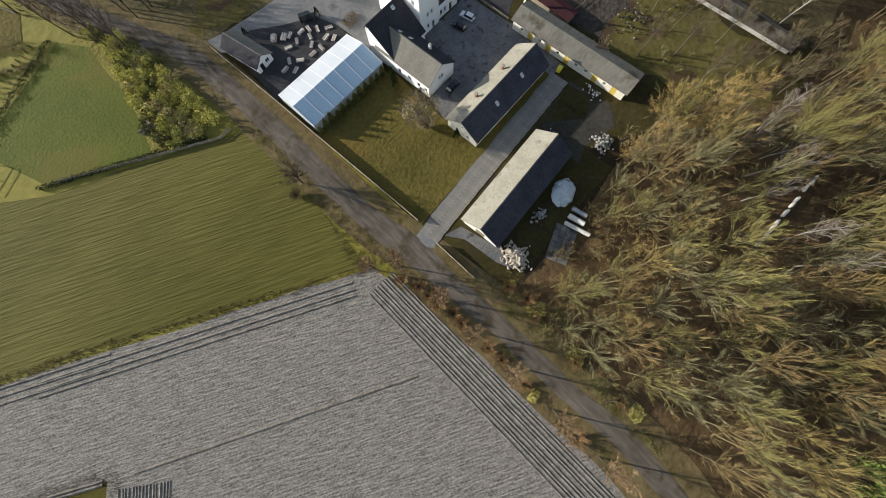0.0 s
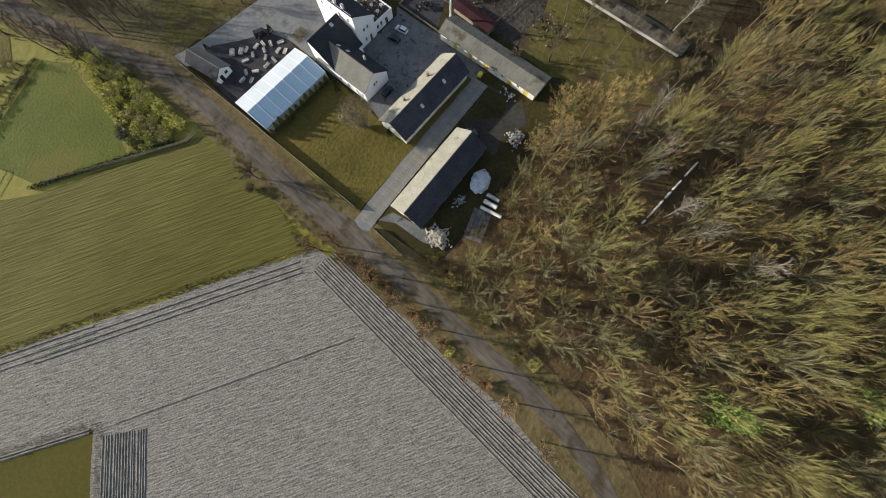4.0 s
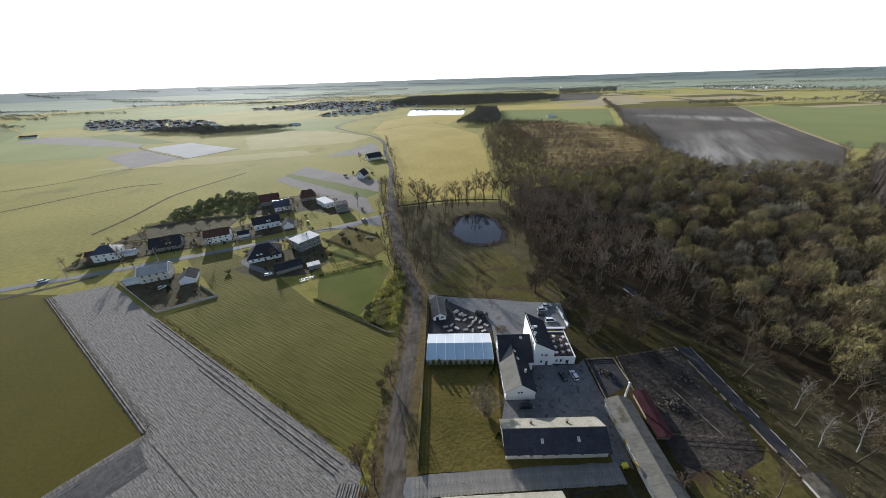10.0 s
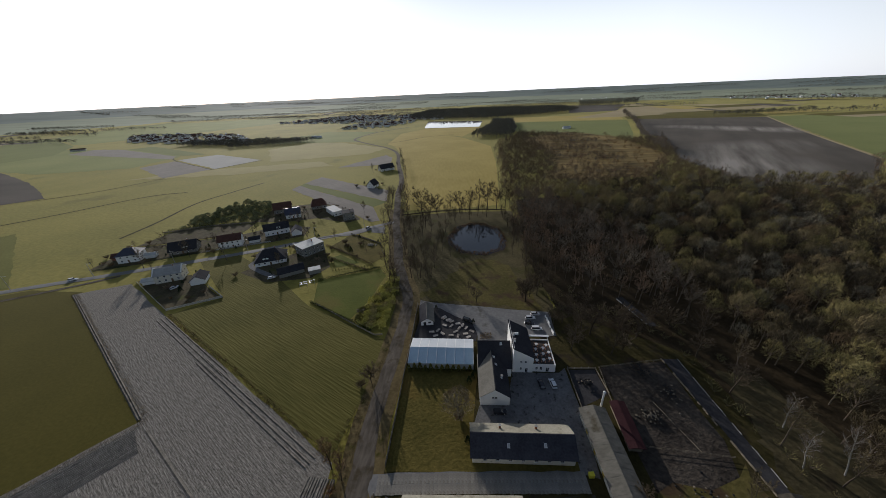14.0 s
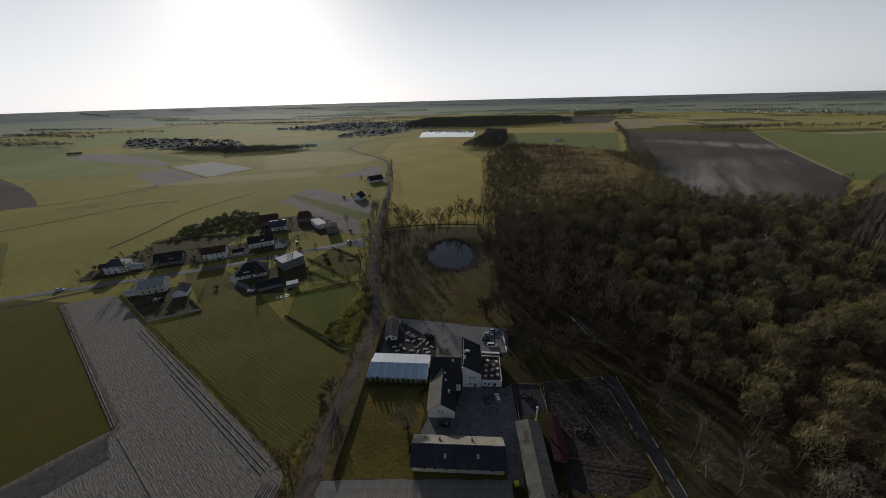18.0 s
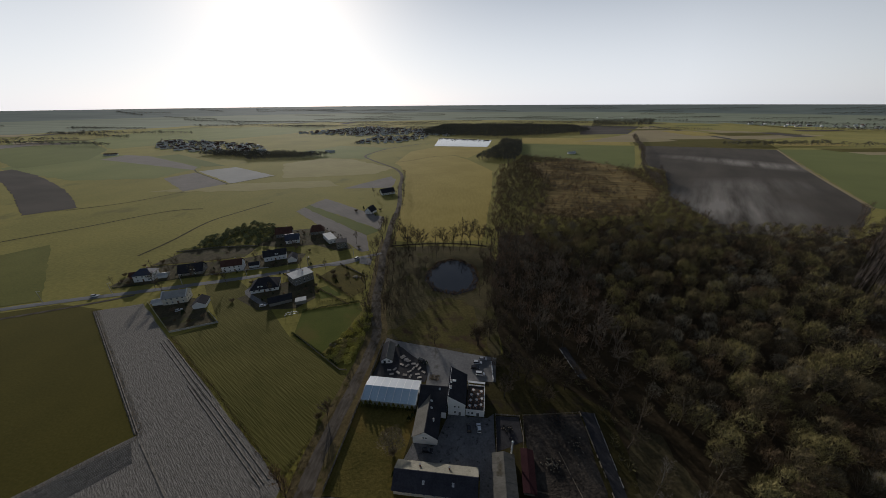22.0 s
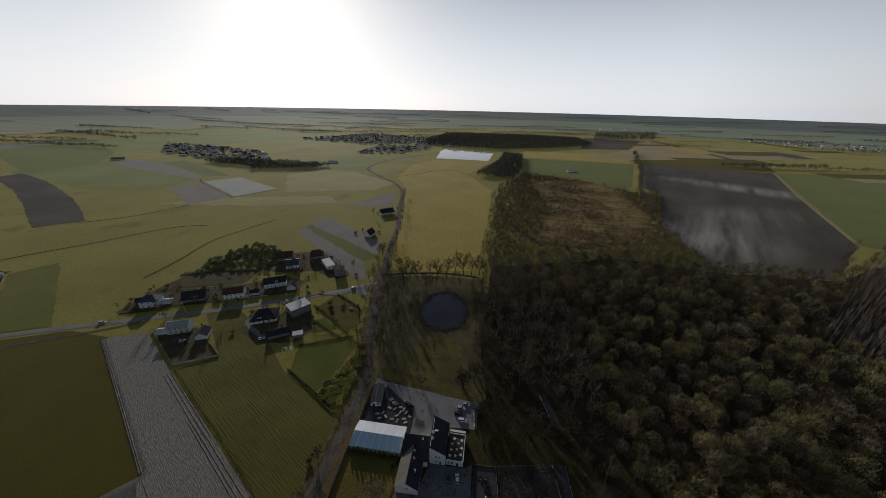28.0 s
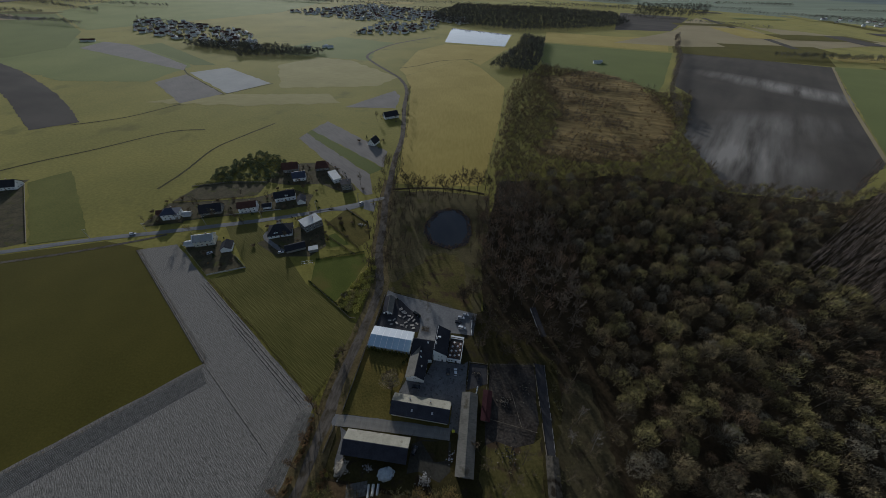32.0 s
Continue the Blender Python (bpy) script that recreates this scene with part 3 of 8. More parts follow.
def brush_tree_bits(seed, h, limbs=12, subs=7, twigs=14, wide=0.27, tw=0.06, low=0.25, fan=0.38, stem=0.2, long=1.0):
    """A bare tree whose steep limbs carry sprays of fine twigs that fill a lumpy crown."""
    b = Bits(seed)
    r = b.r
    lean = r.normal(0, 0.03, 2) * h
    top = np.array([lean[0], lean[1], h * 0.55])
    b.tube((0, 0, 0), top, stem, stem * 0.6, 0, 4)
    mid = np.array([lean[0], lean[1], h * 0.62])
    for i in range(limbs):
        u = low + (0.55 - low) * r.rand()
        a = top * u / 0.55
        an = i * 2.4 + r.normal(0, 0.35)
        k = math.sqrt((i + 0.6) / limbs) * r.uniform(0.8, 1.1)
        e = np.array([lean[0] + math.cos(an) * wide * h * k, lean[1] + math.sin(an) * wide * h * k, h * (0.98 - 0.30 * k * k) * r.uniform(0.86, 1.0)])
        m = a + (e - a) * np.array([0.5, 0.5, 0.42]) + r.normal(0, 0.02, 3) * h
        b.tube(a, m, stem * 0.42, stem * 0.24, 0)
        b.tube(m, e, stem * 0.24, 0.02, 0)
        t = r.uniform(0.15, 1.0, (subs, 1))
        base = np.where(t < 0.5, a + (m - a) * t * 2, m + (e - m) * (t * 2 - 1))
        d = unit(unit(e - a) + 0.5 * unit(base - mid) * (0.9, 0.9, 0.5) + r.normal(0, fan, (subs, 3)) + (0, 0, 0.35))
        ln = h * r.uniform(0.07, 0.15, subs) * long
        b.twigs(base, d, ln * 1.15, 0.07 + tw * 0.3, 0)
        p = (base[:, None] + d[:, None] * (ln[:, None] * r.uniform(0.15, 1.0, (subs, twigs)))[..., None]).reshape(-1, 3)
        dd = unit(np.repeat(d, twigs, 0) + r.normal(0, fan, (subs * twigs, 3)) + (0, 0, 0.2))
        face = unit(unit(p - mid) + r.normal(0, 0.45, p.shape))
        b.twigs(p, dd, h * r.uniform(0.035, 0.085, len(p)) * long, tw, 1, face)
    return b.done()


def dome_tree_bits(seed, h, twigs=900, tw=0.16, wide=0.29):
    """A bare tree whose fine twigs form a soft lumpy dome on open limbs."""
    b = Bits(seed)
    r = b.r
    b.tube((0, 0, 0), (r.normal(0, 0.3), r.normal(0, 0.3), h * 0.5), 0.21, 0.14, 0)
    for i in range(9):
        an, u = i * 2.4, r.uniform(0.3, 0.5)
        b.tube((0, 0, u * h), (np.cos(an) * wide * h * 0.8, np.sin(an) * wide * h * 0.8, h * r.uniform(0.62, 0.86)), 0.1, 0.03, 0)
    dirs = unit(r.normal(size=(twigs, 3)) + (0, 0, 0.45))
    ph = r.uniform(0, 6.28, 4)
    az, el = np.arctan2(dirs[:, 1], dirs[:, 0]), np.arcsin(dirs[:, 2])
    lump = 0.9 + 0.1 * np.sin(3 * az + ph[0] + 2 * el) + 0.09 * np.sin(5 * az - 4 * el + ph[1]) + 0.07 * np.sin(9 * el + ph[2])
    rad = (lump * r.uniform(0.72, 1.05, twigs) ** 0.7)[:, None]
    p = np.array([0, 0, h * 0.63]) + dirs * rad * np.array([wide, wide, 0.33]) * h
    face = unit(dirs + r.normal(0, 0.35, (twigs, 3)))
    rise = np.array([0, 0, 1.0]) - dirs * dirs[:, 2:]
    d = unit(rise * 0.9 + dirs * 0.45 + r.normal(0, 0.35, (twigs, 3)))
    b.twigs(p, d, h * r.uniform(0.06, 0.12, twigs), tw, 1, face)
    return b.done()


def stem_tree_bits(seed, h, n=16):
    """A slender plantation stem with steep branches."""
    b = Bits(seed)
    r = b.r
    b.tube((0, 0, 0), (0, 0, h), 0.14, 0.03, 0)
    p = np.stack([r.normal(0, 0.5, n), r.normal(0, 0.5, n), h * r.uniform(0.4, 0.8, n)], 1)
    b.twigs(p, unit(r.normal(0, 0.16, (n, 3)) + (0, 0, 1)), h * r.uniform(0.15, 0.28, n), 0.28)
    return b.done()


def far_tree_bits(seed, h, n=34, tw=0.5, wide=0.24, stem=0.16, low=0.5):
    b = Bits(seed)
    r = b.r
    b.tube((0, 0, 0), (0, 0, h * 0.9), stem, 0.04, 0)
    dirs = unit(r.normal(size=(n, 3)) + (0, 0, 0.5))
    p = np.array([0, 0, h * (low + 0.14)]) + dirs * r.uniform(0.4, 1.0, (n, 1)) * np.array([wide, wide, 0.36 * (1.15 - low)]) * h
    face = unit(dirs + r.normal(0, 0.4, (n, 3)))
    b.twigs(p, unit(np.cross(face, r.normal(size=(n, 3))) + (0, 0, 0.7)), h * r.uniform(0.12, 0.2, n), tw * 1.15, 1, face)
    return b.done()


def pine_bits(seed, h, pads=26, leaves=30, size=0.5, wide=0.17, low=0.3):
    b = Bits(seed)
    r = b.r
    b.tube((0, 0, 0), (0.2, 0.1, h * 0.6), 0.2, 0.13, 0, 5)
    b.tube((0.2, 0.1, h * 0.6), (0.1, 0, h), 0.13, 0.02, 0)
    for i in range(pads):
        u = low + (1 - low) * (i + r.rand()) / pads
        an, rr = i * 2.4 + r.normal(0, 0.3), wide * h * (1.1 - u) * 1.6 * r.uniform(0.5, 1)
        e = np.array([np.cos(an) * rr, np.sin(an) * rr, u * h])
        b.tube((0, 0, u * h - 0.3), e, 0.05, 0.02, 0)
        p = e + r.normal(0, 1, (leaves, 3)) * np.array([0.8, 0.8, 0.35]) * h * 0.05
        b.twigs(p, unit(r.normal(size=(leaves, 3)) + (0, 0, 0.3)), size * r.uniform(0.6, 1.2, leaves), size * 0.55)
    return b.done()


def toned(kinds, mats):
    """The same kinds with a crown material of their own each, as slots past the bark."""
    out = []
    for k, (v, f, m) in enumerate(kinds):
        out.append((v, f, np.where(m == 1, 1 + k % len(mats), 0).astype(np.int32)))
    return out


def bush_bits(seed, h, stems=14, twigs=12, tw=0.05, open_=0.8):
    b = Bits(seed)
    r = b.r
    for i in range(stems):
        an = i * 2.4
        d = unit(np.array([np.cos(an) * open_, np.sin(an) * open_, r.uniform(0.7, 1.4)]))
        e = d * h * r.uniform(0.5, 0.8)
        b.tube((0, 0, 0), e, 0.05, 0.02, 0)
        st = e * r.uniform(0.3, 1.0, (twigs, 1))
        b.twigs(st, unit(d + r.normal(0, 0.5, (twigs, 3)) + (0, 0, 0.2)), h * r.uniform(0.2, 0.45, twigs), tw)
    return b.done()


def leaf_bits(seed, w, l, h, n, size):
    """Leaves filling a long rounded body, with an uneven top."""
    b = Bits(seed)
    r = b.r
    p = r.uniform(-1, 1, (n, 3)) * np.array([l / 2, w / 2, 0.5]) + (0, 0, 0.5)
    p[:, 2] *= h * (0.75 + 0.25 * np.sin(p[:, 0] * 1.9 + r.rand() * 6) * np.cos(p[:, 0] * 0.7))
    p[:, 2] = np.maximum(p[:, 2], 0.02)
    b.twigs(p, unit(r.normal(size=(n, 3)) + (0, 0, 0.4)), size * r.uniform(0.6, 1.4, n), size * 0.7, 0)
    return b.done()


def bits_mesh(name, bits, mats):
    v, f, m = bits
    me = bpy.data.meshes.new(name)
    me.vertices.add(len(v))
    me.vertices.foreach_set("co", v.astype(np.float32).ravel())
    me.loops.add(len(f) * 3)
    me.loops.foreach_set("vertex_index", f.astype(np.int32).ravel())
    me.polygons.add(len(f))
    me.polygons.foreach_set("loop_start", (np.arange(len(f)) * 3).astype(np.int32))
    me.polygons.foreach_set("material_index", m.astype(np.int32))
    for mt in mats:
        me.materials.append(mt)
    me.update(calc_edges=True)
    return me


def scatter(bits_list, places, scales, turns, rs):
    """Many turned and scaled copies of the given bits in one set of arrays."""
    vs, fs, ms, n = [], [], [], 0
    pick = rs.randint(0, len(bits_list), len(places))
    for k, (v, f, m) in enumerate(bits_list):
        idx = np.where(pick == k)[0]
        if not len(idx):
            continue
        c, s = np.cos(turns[idx]), np.sin(turns[idx])
        sc = scales[idx]
        x = (v[None, :, 0] * c[:, None] - v[None, :, 1] * s[:, None]) * sc[:, None] + places[idx, 0][:, None]
        y = (v[None, :, 0] * s[:, None] + v[None, :, 1] * c[:, None]) * sc[:, None] + places[idx, 1][:, None]
        z = v[None, :, 2] * (sc * rs.uniform(0.85, 1.15, len(idx)))[:, None] + (places[idx, 2][:, None] if places.shape[1] > 2 else 0)
        vs.append(np.stack([x, y, z], -1).reshape(-1, 3))
        fs.append((f[None] + (np.arange(len(idx)) * len(v))[:, None, None] + n).reshape(-1, 3))
        ms.append(np.tile(m, len(idx)))
        n += len(idx) * len(v)
    return np.vstack(vs), np.vstack(fs), np.concatenate(ms)


def inside(poly, x, y):
    hit = np.zeros(len(x), bool)
    for (ax, ay), (bx, by) in zip(poly, poly[1:] + poly[:1]):
        c = (ay > y) != (by > y)
        hit ^= c & (x < (bx - ax) * (y - ay) / (by - ay + 1e-12) + ax)
    return hit


def spots(poly, gap, seed, holes=(), thin=0.0):
    """Jittered places inside an outline, none inside the holes."""
    r = np.random.RandomState(seed)
    a = np.array(poly)
    gx, gy = np.meshgrid(np.arange(a[:, 0].min(), a[:, 0].max(), gap), np.arange(a[:, 1].min(), a[:, 1].max(), gap))
    x, y = (g.ravel() + r.uniform(-0.45, 0.45, g.size) * gap for g in (gx, gy))
    k = inside(poly, x, y) & (r.rand(len(x)) >= thin)
    for q in holes:
        k &= ~inside(q, x, y)
    return np.stack([x[k], y[k]], 1)


def woodland(name, bits_list, places, seed, mats, label, category="woodland", lo=0.8, hi=1.2):
    r = np.random.RandomState(seed)
    me = bits_mesh(name, scatter(bits_list, places, r.uniform(lo, hi, len(places)), r.uniform(0, 6.28, len(places)), r), mats)
    return tagged(new(name, me), label, category, kind="stuff")


# woods near the farm: dense mossy trees south and east
NEAR_WOOD = [(9, -67), (27, -70), (44, -62), (60, -62), (80, -82), (118, -84), (150, -84), (150, -222), (-25, -222), (4, -140), (5, -100), (4, -78)]
GLADE = [(66, -90), (72, -98), (62, -102), (52, -100), (54, -94)]
SOUTH = [material("ochre twigs", (0.165, 0.125, 0.043), (0.34, 0.262, 0.096), 0.03, 0.6, 0.95, 0.0, island=0.4), material("mossy twigs", (0.115, 0.105, 0.034), (0.25, 0.225, 0.080), 0.03, 0.6, 0.95, 0.0, island=0.4),
         material("grey olive twigs", (0.12, 0.112, 0.056), (0.26, 0.238, 0.125), 0.03, 0.6, 0.95, 0.0, island=0.4), material("russet twigs", (0.135, 0.092, 0.038), (0.26, 0.185, 0.080), 0.03, 0.6, 0.95, 0.0, island=0.4)]
near_kinds = toned([brush_tree_bits(s, h, 12, 7, 17, w, 0.05, 0.3, 0.34, 0.2, 1.15) for s, h, w in ((1, 16, 0.27), (2, 18, 0.24), (3, 14, 0.31), (4, 17, 0.25), (5, 15, 0.29), (151, 19, 0.22), (152, 16, 0.26))], SOUTH)
woodland("near_woodland", near_kinds, spots(NEAR_WOOD, 5.9, 11, [GLADE]), 21, [MOSSBARK, *SOUTH], "dense bare woodland with mossy olive twigs", lo=0.65, hi=1.15)
TONES = [material("wood twigs", (0.130, 0.102, 0.052), (0.248, 0.200, 0.106), 0.015, 0.3, 0.95, 0.0, island=0.35), material("olive wood twigs", (0.162, 0.136, 0.056), (0.300, 0.256, 0.108), 0.02, 0.3, 0.95, 0.0, island=0.35),
         material("grey brown twigs", (0.145, 0.127, 0.088), (0.276, 0.244, 0.174), 0.015, 0.3, 0.95, 0.0, island=0.3), material("dark wood twigs", (0.063, 0.051, 0.031), (0.122, 0.102, 0.063), 0.015, 0.3, 0.95, 0.0, island=0.3),
         material("russet wood twigs", (0.111, 0.077, 0.043), (0.211, 0.151, 0.087), 0.015, 0.3, 0.95, 0.0, island=0.3)]
near_kinds2 = toned([dome_tree_bits(s, h, 760, 0.14, w) for s, h, w in ((6, 15, 0.29), (7, 17, 0.27), (8, 14, 0.32), (9, 16, 0.28), (61, 13, 0.31), (62, 18, 0.26), (63, 14, 0.3))], TONES)
mid_kinds = toned([dome_tree_bits(s, h, 300, 0.26, w) for s, h, w in ((6, 15, 0.29), (7, 17, 0.27), (8, 14, 0.32), (9, 16, 0.28), (61, 13, 0.31))], TONES)
EAST_WOOD = [(150, -84), (139, -74), (136, -50), (133, -20), (130, 0), (127, 26), (124, 60), (130, 110), (100, 150), (80, 215), (150, 238), (260, 262), (330, 225), (400, 120), (400, -200), (150, -200)]
YOUNG = [(440, -60), (495, -14), (560, 3), (590, -40), (562, -149), (388, -146), (393, -107)]
PLANTATION = [(290, 132), (409, 249), (500, 330), (632, 226), (636, 33), (452, -120), (378, -110), (375, 28)]
east = spots(EAST_WOOD, 8.2, 12, [PLANTATION, YOUNG])
woodland("east_woodland_inner", mid_kinds, east[east[:, 0] >= 225], 32, [BARK, *TONES], "dense brown bare woodland deep in the east", lo=0.65, hi=1.25)
woodland("east_woodland", near_kinds2, east[east[:, 0] < 225], 22, [BARK, *TONES], "dense brown bare woodland east of the farm", lo=0.65, hi=1.25)
PARK = [(60, 64), (82, 52), (108, 46), (124, 34), (124, 60), (130, 110), (100, 150), (80, 215), (52, 205), (50, 150), (54, 100)]
PARKTONES = [material("warm park twigs", (0.145, 0.097, 0.063), (0.290, 0.200, 0.131), 0.02, 0.4, 0.95, 0.0, island=0.35), material("grey park twigs", (0.131, 0.108, 0.080), (0.262, 0.218, 0.163), 0.02, 0.4, 0.95, 0.0, island=0.35)]
park_kinds = toned([brush_tree_bits(s, h, 10, 6, 10, w, 0.085, 0.4, 0.42, 0.24, 1.2) for s, h, w in ((161, 17, 0.24), (162, 19, 0.22), (163, 15, 0.28), (164, 18, 0.25))], PARKTONES)
woodland("park_woodland", park_kinds, spots(PARK, 6.6, 13), 23, [BARK, *PARKTONES], "bare brown park trees between the pond and the wood", lo=0.7, hi=1.05)
far_kinds = toned([far_tree_bits(s, h, 60, 0.42, 0.26) for s, h in ((10, 15), (11, 17), (12, 14), (64, 16), (65, 13))], TONES)
DEEP = [(400, 120), (330, 225), (262, 262), (295, 250), (410, 262), (520, 350), (600, 300), (640, 60), (520, -220), (400, -220)]
stem_kinds = [stem_tree_bits(s, h) for s, h in ((13, 16), (14, 18), (15, 15))]
PLANT2 = [(720, 315), (920, 418), (1000, 132), (710, -108), (640, -110), (575, 12), (612, 110), (735, 165)]
woodland("deep_woodland", far_kinds, spots(DEEP, 8.0, 14, [PLANTATION, YOUNG]), 24, [BARK, *TONES], "brown bare woodland far to the east")
woodland("pale_plantation", stem_kinds, np.vstack([spots(PLANTATION, 5.2, 15, [YOUNG]), spots(PLANT2, 8.0, 151)]), 25, [PALETWIG, PALETWIG], "pale close set plantation of slender bare stems", lo=0.75, hi=1.1)
pine_kinds = [pine_bits(s, 14, 9, 7, 2.2, 0.16, 0.25) for s in (16, 17)]
PINES = [(580, 13), (640, 60), (720, 169), (827, 391), (631, 347), (606, 122), (549, 16)]
woodland("pine_belt", pine_kinds, spots(PINES, 8.0, 16), 26, [BARK, DARKNEEDLE], "dark green belt of pines", "pine wood")
woodland("young_pines", pine_kinds, spots(YOUNG, 4.8, 17), 27, [BARK, NEEDLE], "young green pine block", "pine wood", lo=0.4, hi=0.55)
# scrub and reeds beyond the park
SCRUB = [(55, 212), (80, 218), (255, 265), (292, 250), (296, 396), (369, 593), (312, 592), (272, 652), (111, 737), (90, 640), (58, 560), (52, 400), (50, 250)]
CLEAR = [(110, 300), (210, 300), (290, 420), (290, 640), (217, 700), (120, 640), (140, 450)]
woodland("scrub", [bush_bits(s, 6, 10, 10, 0.13) for s in (18, 19)], spots(SCRUB, 6.5, 18, [CLEAR]), 28, [BARK, BROWNTWIG], "tangled brown scrub beyond the park", "scrub", lo=0.6, hi=1.5)
woodland("reed_scrub", [bush_bits(s, 3.5, 7, 6, 0.3) for s in (20, 21)], spots(CLEAR, 6.5, 19, thin=0.8), 29, [BROWNTWIG, RUSTTWIG], "rust coloured low scrub in a boggy clearing", "scrub", lo=0.5, hi=1.3)
sheet("reed_bed", [(100, 290), (160, 280), (225, 310), (270, 370), (300, 430), (302, 560), (285, 650), (217, 716), (150, 680), (108, 640), (120, 540), (132, 450), (120, 360)], 0.06, material("reed bed", (0.035, 0.024, 0.012), (0.40, 0.285, 0.11), 0.02, 0.13, 0.95, 0.6, 0.3, stretch=(5, 1, 1), turn=-6), "rust and straw coloured reed bed", "reed bed", wobble=9)
scrub_kinds = toned([brush_tree_bits(s, h, 6, 4, 8, 0.3, 0.16, 0.25, 0.45, 0.15, 1.3) for s, h in ((181, 12), (182, 14), (183, 11))], PARKTONES)
woodland("scrub_wood", scrub_kinds, spots(SCRUB, 8.5, 40, [CLEAR], 0.1), 30, [BARK, *PARKTONES], "scattered bare trees in the scrub", lo=0.5, hi=0.95)
woodland("clearing_trees", toned([dome_tree_bits(s, h, 170, 0.34, 0.4) for s, h in ((191, 12), (192, 10), (193, 14))], [0, 1, 2]), np.array([q for q in spots(CLEAR, 6, 41, thin=0.15) if math.sin(q[1] / 14 + q[0] / 50) + 0.8 * math.sin(q[0] / 23) > 0.15 + (q[0] - 200) / 250]), 31, [BARK, PARKTONES[0], PARKTONES[1], BROWNTWIG], "thickets of brown bare bushes in the boggy clearing", lo=0.3, hi=0.75)

EDGE = [(108, -84), (108, -20), (104, 14), (96, 24), (66, 34), (54, 60), (52, 100), (60, 100), (80, 44), (110, 34), (122, 10), (120, -84)]
woodland("undergrowth", [bush_bits(s, 3.4, 9, 8, 0.09) for s in (66, 67)], np.vstack([spots(EDGE, 5.0, 71, thin=0.3), spots([(76, -44), (98, -42), (99, -74), (112, -76), (112, -84), (80, -84), (72, -60)], 6.5, 72, thin=0.35), spots([(36, -60), (58, -58), (60, -64), (34, -70)], 3.5, 73, thin=0.3), spots([(3, -62), (10, -64), (6, -80), (5, -140), (1, -140), (2, -80)], 4.2, 74, thin=0.3)]), 75, [BARK, OLIVETWIG], "brown undergrowth along the wood edges", "undergrowth", 0.5, 1.3)

woodland("south_understory", [bush_bits(s, 3.6, 9, 9, 0.05) for s in (68, 69, 70)], np.vstack([spots(NEAR_WOOD, 5.0, 76, [GLADE], 0.15), spots([(9, -66), (46, -62), (60, -64), (56, -92), (6, -92), (4, -78)], 2.6, 78, thin=0.2)]), 77, [MOSSBARK, SOUTH[3]], "russet twiggy understory below the mossy trees", "undergrowth", lo=0.5, hi=1.2)

# ---- building parts ----
GLASS = material("dark window glass", (0.015, 0.018, 0.022), (0.03, 0.034, 0.04), 0.5, 2.0, 0.08, 0.0, spec=0.6)
FRAME = material("white window frame", (0.7, 0.7, 0.68), (0.8, 0.8, 0.78), 0.5, 3.0, 0.5, 0.0)
WOODDOOR = material("brown door", (0.12, 0.07, 0.035), (0.2, 0.12, 0.06), 0.5, 3.0, 0.6, 0.2, 0.01)
YELLOWDOOR = material("yellow stable door", (0.50, 0.36, 0.06), (0.62, 0.46, 0.10), 0.5, 3.0, 0.6, 0.2, 0.01)
CREAM = material("cream render", (0.58, 0.54, 0.44), (0.72, 0.67, 0.56), 0.3, 2.0, 0.9, 0.25, 0.01, coat=((0.30, 0.26, 0.2), 0.6, 0.62))
GREYRENDER = material("grey render", (0.205, 0.192, 0.168), (0.279, 0.264, 0.230), 0.3, 2.0, 0.9, 0.25, 0.01)
BRICK = material("red brick", (0.22, 0.10, 0.06), (0.34, 0.17, 0.11), 0.4, 5.0, 0.9, 0.4, 0.01)
ROOF_MOSS = material("mossy cement roof", (0.112, 0.105, 0.086), (0.203, 0.188, 0.158), 0.25, 1.6, 0.95, 0.4, 0.03, coat=((0.075, 0.064, 0.042), 0.16, 0.60), stretch=(1, 6, 1))
ROOF_RED = material("brown red tiles", (0.070, 0.036, 0.028), (0.125, 0.066, 0.050), 0.3, 3.0, 0.9, 0.4, 0.02)
ROOF_BLUE = material("blue grey sheet roof", (0.040, 0.045, 0.068), (0.072, 0.080, 0.110), 0.3, 3.0, 0.4, 0.2, 0.02)
ROOF_PALE = material("pale flat roof felt", (0.42, 0.42, 0.40), (0.56, 0.56, 0.53), 0.2, 1.0, 0.8, 0.2, 0.01)
CONCRETE = material("concrete", (0.30, 0.29, 0.27), (0.44, 0.43, 0.40), 0.4, 3.0, 0.9, 0.3, 0.01, spread=0.12)
WHITEWALL = material("whitewashed wall", (0.62, 0.60, 0.54), (0.76, 0.74, 0.68), 0.3, 2.0, 0.9, 0.3, 0.02)
TIMBER = material("pale sawn timber", (0.32, 0.28, 0.235), (0.62, 0.56, 0.49), 0.6, 4.0, 0.85, 0.3, 0.01, spread=0.5)
PLANKGREY = material("weathered planks", (0.16, 0.135, 0.10), (0.27, 0.23, 0.17), 0.6, 4.0, 0.9, 0.3, 0.01, spread=0.2)
STEEL = material("galvanised steel", (0.42, 0.43, 0.44), (0.55, 0.56, 0.57), 0.5, 3.0, 0.45, 0.1, 0.01, metal=0.7)
RUBBER = material("black rubber", (0.015, 0.015, 0.015), (0.03, 0.03, 0.03), 0.5, 4.0, 0.9, 0.1, 0.01)
PLASTIC_Y = material("yellow plastic", (0.62, 0.55, 0.03), (0.7, 0.63, 0.05), 0.5, 3.0, 0.45, 0.0)
MAROON = material("maroon sheet roof", (0.034, 0.014, 0.016), (0.058, 0.025, 0.027), 0.3, 2.0, 0.9, 0.2, 0.02)
